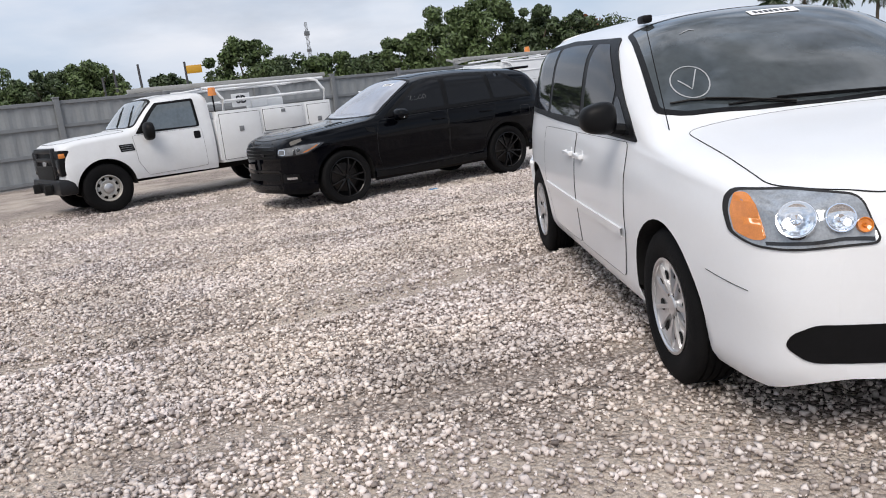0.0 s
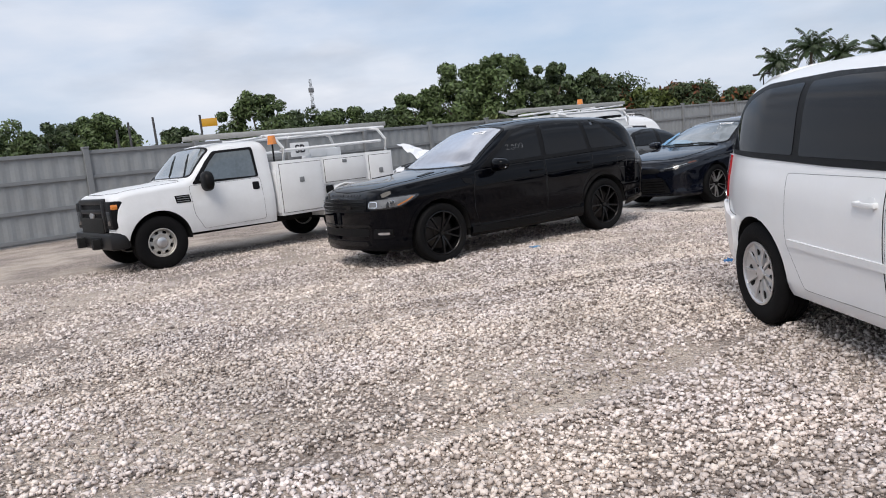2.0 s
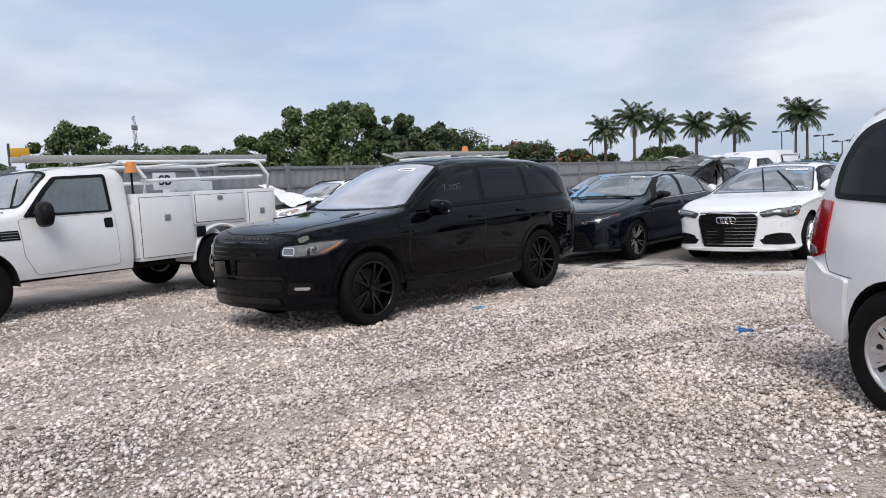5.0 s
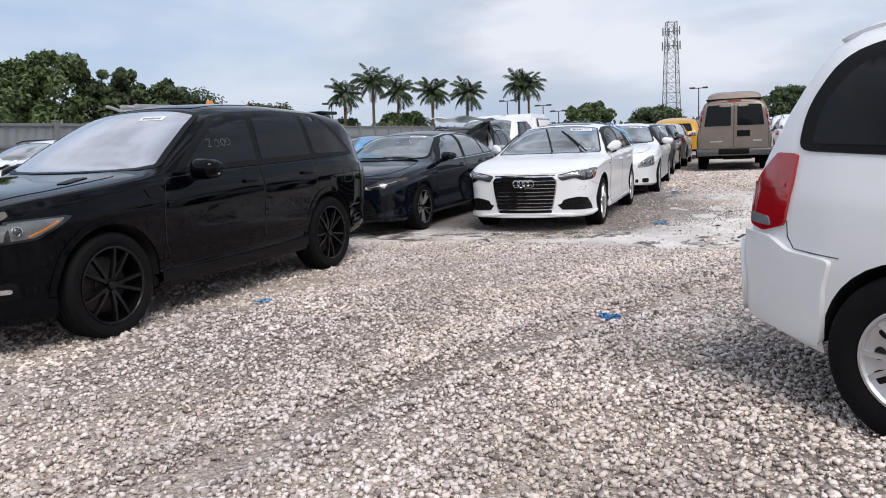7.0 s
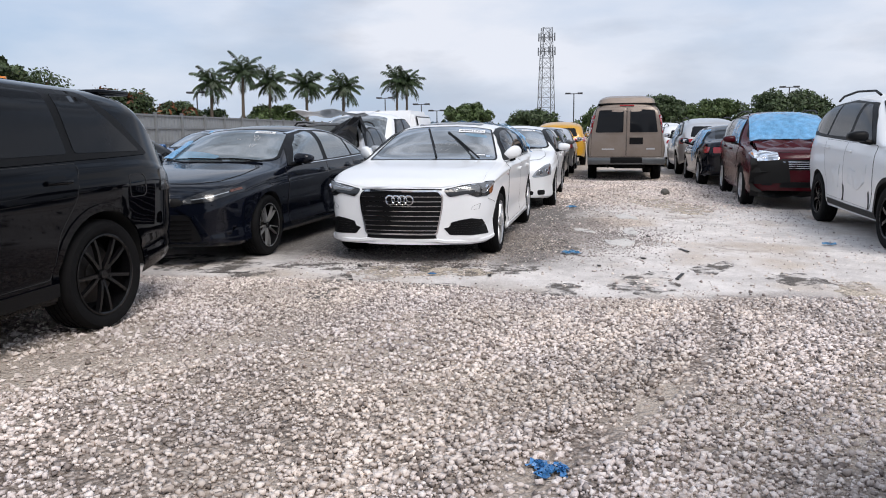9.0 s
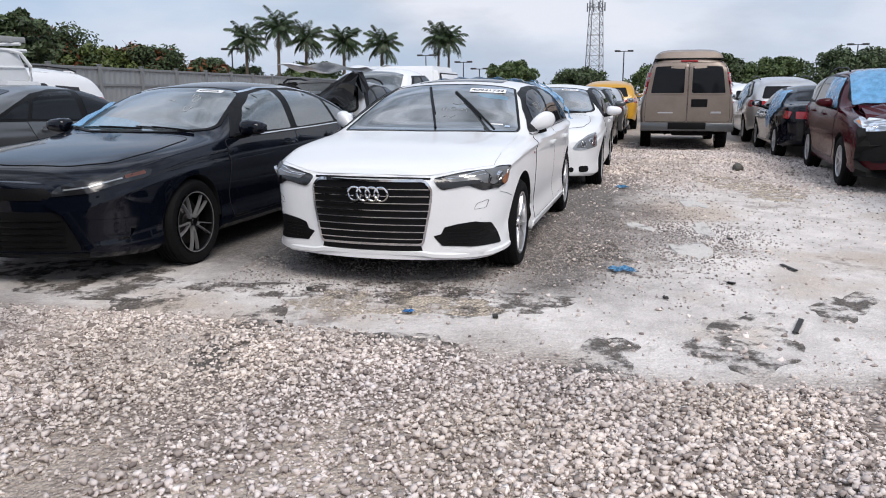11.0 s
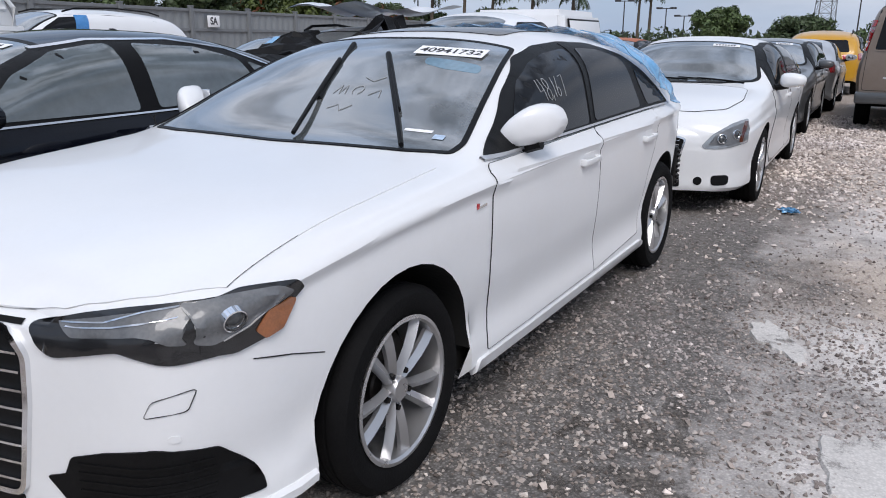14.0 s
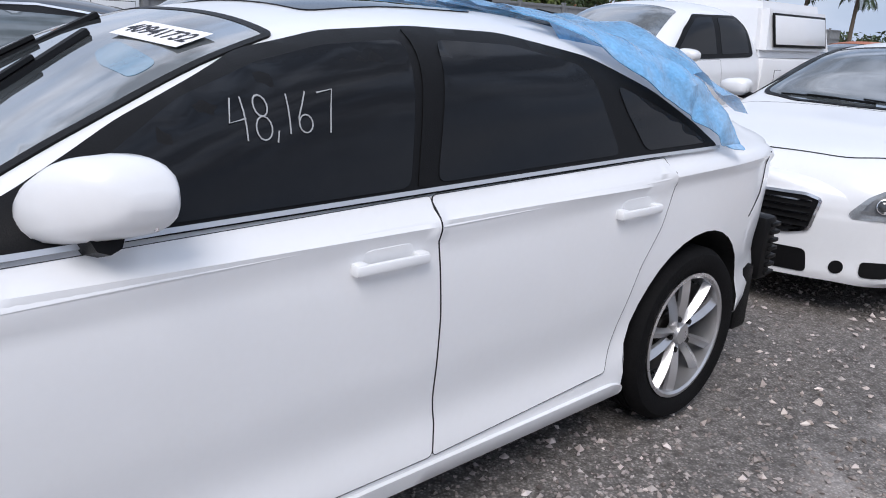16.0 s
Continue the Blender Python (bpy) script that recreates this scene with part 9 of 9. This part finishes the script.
pebbles("gravel", "fine pale gravel packed along the edge of the marl", 8.4, 10.8, 4.6, 10.6, 2200, 0.0050, 0.0130, 15, False, lambda x, y: np.clip((10.35 + 0.55 * swirl(x, y, 5, 0.9, 0.9) - x) / 0.15, 0.0, 1) * np.clip((x - 8.4) * 1.2, 0, 1))
pebbles("grit", "small grit and stone chips on packed marl", 10.0, 18.5, 3.0, 9.4, 2500, 0.0035, 0.012, 5, False, lambda x, y: np.clip(0.36 + 0.6 * swirl(x, y, 8, 0.8, 0.9), 0.10, 0.8) * np.clip((x - 10.6) * 0.8, 0.04, 1) * np.clip((y - 5.3 - 0.5 * swirl(x, y, 18, 1.1, 0.8)) * 1.4, 0.06, 1), GRITSTONE)
pebbles("stone_chips", "scattered pale stone chips on the packed marl", 10.2, 17.5, 3.0, 8.6, 45, 0.006, 0.018, 9, False)
pebbles("track_grit", "fine tan grit worn smooth in the wheel tracks", -1.2, 10.4, 0.2, 9.2, 2000, 0.0028, 0.0065, 12, False, lambda x, y: np.clip(1.2 - wheel_track(x, y) * 5.5, 0, 1) * ~((x > 4.6) & (y < 3.5)), TANGRIT)
pebbles("gravel_heap", "heaped pale gravel before the parked van", 16.5, 27.0, 3.4, 7.2, 520, 0.008, 0.026, 6, False, lambda x, y: np.clip((x - 16.5) / 3, 0, 1))

# ---- marks and litter on the ground ----
PALE = mat("pale dried marl", (0.58, 0.555, 0.53), 0.95, var=0.12, scale=4.0, bump=0.3, bscale=60)
DAMPSHADE = mat("damp and shaded marl", (0.115, 0.10, 0.088), 0.8, var=0.5, scale=5.0, bump=0.4, bscale=70)
DAMPBROWN = mat("yellowish marl crust", (0.45, 0.385, 0.31), 0.95, var=0.15, scale=6.0, bump=0.5, bscale=50)


def broken_up(material, scale, cut, speck, low=0.55, high=1.7):
    """Breaks a crust into ragged flakes with gaps and gritty specks."""
    nt = material.node_tree
    b = nt.nodes["Principled BSDF"]
    geo = nt.nodes.new("ShaderNodeNewGeometry")
    n = node(nt, "ShaderNodeTexNoise", Scale=scale, Detail=12.0, Roughness=0.75)
    nt.links.new(geo.outputs["Position"], n.inputs["Vector"])
    r = nt.nodes.new("ShaderNodeMapRange")
    r.inputs["From Min"].default_value, r.inputs["From Max"].default_value = cut, cut + 0.10
    nt.links.new(n.outputs["Fac"], r.inputs[0])
    nt.links.new(r.outputs[0], b.inputs["Alpha"])
    v = node(nt, "ShaderNodeTexVoronoi", Scale=speck)
    nt.links.new(geo.outputs["Position"], v.inputs["Vector"])
    d = nt.nodes.new("ShaderNodeMapRange")
    d.inputs["From Min"].default_value, d.inputs["From Max"].default_value = 0.1, 0.7
    d.inputs["To Min"].default_value, d.inputs["To Max"].default_value = high, low
    nt.links.new(v.outputs["Distance"], d.inputs[0])
    s = nt.nodes.new("ShaderNodeVectorMath")
    s.operation = "SCALE"
    nt.links.new(b.inputs["Base Color"].links[0].from_socket, s.inputs[0])
    nt.links.new(d.outputs[0], s.inputs["Scale"])
    nt.links.new(s.outputs[0], b.inputs["Base Color"])


broken_up(PALE, 3.0, 0.36, 90.0, 0.85, 1.08)
broken_up(DAMPSHADE, 3.6, 0.475, 70.0)
broken_up(DAMPBROWN, 2.8, 0.45, 60.0)


def crust(x, y, rx, ry, ang, material, label, seed, h=0.006):
    """A thin crust of its own outline lying on the yard."""
    rng = np.random.default_rng(seed)
    n = 44
    ph = rng.random(6) * 6.28
    ring = []
    for i in range(n):
        a = 2 * math.pi * i / n
        w = 1 + 0.20 * math.sin(2 * a + ph[0]) + 0.15 * math.sin(3 * a + ph[1]) + 0.10 * math.sin(7 * a + ph[2]) + 0.07 * math.sin(13 * a + ph[3])
        u, v = rx * w * math.cos(a), ry * w * math.sin(a)
        c, s = math.cos(radians(ang)), math.sin(radians(ang))
        ring.append((x + u * c - v * s, y + u * s + v * c))
    vs = [(px, py, float(ground_z(px, py)) - 0.004) for px, py in ring]
    for q in (0.94, 0.6, 0.3):
        for px, py in ring:
            ex, ey = x + (px - x) * q, y + (py - y) * q
            vs.append((ex, ey, float(ground_z(ex, ey)) + h))
    vs.append((x, y, float(ground_z(x, y)) + h))
    fs = [(k * n + i, k * n + (i + 1) % n, (k + 1) * n + (i + 1) % n, (k + 1) * n + i) for k in range(3) for i in range(n)]
    fs += [(3 * n + i, 3 * n + (i + 1) % n, 4 * n) for i in range(n)]
    ob = new("ground_patch", mesh_of("ground_patch", vs, fs, material))
    tagged(ob, label, "ground patch", kind="structure")


for i, (x, y, rx, ry, a) in enumerate([(13.0, 5.95, 0.36, 0.15, 10), (14.15, 6.40, 0.26, 0.09, 20), (14.1, 5.80, 0.36, 0.10, 5), (15.9, 5.8, 0.4, 0.12, 12)]):
    crust(x, y, rx, ry, a, PALE, "pale dried patch on the packed marl", 200 + i, 0.012)
# dark damp; the patches at the car noses also paint in their shade
for i, (x, y, rx, ry, a) in enumerate([(10.62, 5.80, 0.6, 0.26, -25), (9.95, 6.62, 0.5, 0.25, -10), (10.05, 8.55, 0.55, 0.22, 15), (10.95, 4.42, 0.4, 0.22, 0), (10.0, 7.70, 0.25, 0.5, 0), (12.75, 6.70, 0.5, 0.25, 20), (10.4, 9.4, 0.5, 0.2, 30), (11.5, 5.1, 0.4, 0.16, -20), (11.1, 8.3, 0.30, 1.0, 5), (11.0, 7.4, 0.35, 0.55, 20), (11.0, 10.4, 0.5, 0.9, 0)]):
    crust(x, y, rx, ry, a, DAMPSHADE, "dark damp broken patch in the marl, shade painted in near cars", 220 + i, 0.004)
for i, (x, y, rx, ry, a) in enumerate([(10.85, 7.95, 0.35, 0.6, 0), (10.45, 4.05, 0.4, 0.25, 0), (17.6, 4.9, 1.2, 0.6, 10)]):
    crust(x, y, rx, ry, a, DAMPBROWN, "yellowish sandy crust on the yard", 240 + i, 0.005)


def scrap(x, y, size, seed, material=FILM, label="crumpled scrap of blue plastic film on the ground"):
    rng = np.random.default_rng(seed)
    packs = []
    for k in range(2):
        a = rng.random() * 6.28
        L = size * 1.5
        w = size * (0.25 + 0.2 * rng.random())
        ox, oy = 0.0, 0.0
        vs = []
        for i in range(25):
            t = i / 24 - 0.5
            wob = 0.35 * size * math.sin(t * 9 + seed)
            for j in range(7):
                q = j / 3 - 1
                u, v = t * L + 0.12 * size * rng.normal(), q * w * (0.35 + 0.65 * abs(math.sin(i * 0.55 + seed))) + wob + 0.08 * size * rng.normal()
                vs.append((u * math.cos(a) - v * math.sin(a), u * math.sin(a) + v * math.cos(a), 0.006 + 0.28 * size * rng.random() * (1 - 0.6 * abs(q))))
        packs.append((vs, [(7 * i + j, 7 * i + j + 1, 7 * i + j + 8, 7 * i + j + 7) for i in range(24) for j in range(6)]))
    t = new("plastic_scrap", mesh_of("plastic_scrap", *merge(*packs), material))
    t.location = (x, y, float(ground_z(x, y)) + 0.012)
    tagged(t, label, "litter", "plastic scraps")


for i, (x, y, s) in enumerate([(6.63, 6.40, 0.10), (6.60, 9.25, 0.08), (12.09, 6.50, 0.11), (10.64, 7.73, 0.045), (17.2, 6.67, 0.11), (13.2, 3.6, 0.09)]):
    scrap(x, y, s, 300 + i, FILM if i % 3 else FILMDARK)
SHARD = mat("dark plastic shard", (0.03, 0.028, 0.026), 0.6, var=0.3)
for i, (x, y, L, a) in enumerate([(12.5, 5.28, 0.22, 20), (10.97, 5.47, 0.30, -15), (11.06, 8.58, 0.05, 40), (10.27, 8.41, 0.04, 70), (11.4, 6.2, 0.03, 10), (3.9, 3.3, 0.08, 30), (11.9, 5.75, 0.06, 50), (10.7, 7.2, 0.05, 15), (6.0, 5.2, 0.07, 80), (13.6, 5.6, 0.05, 33)]):
    random.seed(i)
    bm = bmesh.new()
    box(bm, -L / 2, L / 2, -0.012, 0.012, 0, 0.010, 0.003)
    for v in bm.verts:
        v.co += Vector((random.uniform(-1, 1) * 0.006, random.uniform(-1, 1) * 0.008, random.uniform(0, 1) * 0.006))
    me = bpy.data.meshes.new("debris_shard")
    bm.to_mesh(me)
    bm.free()
    me.materials.append(SHARD)
    o = new("debris_shard", me)
    o.matrix_world = pose(x, y, float(ground_z(x, y)) + 0.004, 0, 0, a)
    tagged(o, "small dark shard of broken car trim on the ground", "debris", "broken shards")
rk = bmesh.new()
bmesh.ops.create_icosphere(rk, subdivisions=2, radius=0.11)
for v in rk.verts:
    v.co = Vector((v.co.x * 1.2, v.co.y * 0.8, v.co.z * 0.7)) * (1 + 0.25 * noise.noise(v.co * 9))
me = bpy.data.meshes.new("rock")
rk.to_mesh(me)
rk.free()
me.materials.append(mat("dark rock", (0.10, 0.095, 0.085), 0.9, var=0.3, bump=0.5))
o = new("rock", me)
o.location = (19.5, 4.93, float(ground_z(19.5, 4.93)) + 0.045)
tagged(o, "dark grey lump of rock lying on the gravel", "rock")
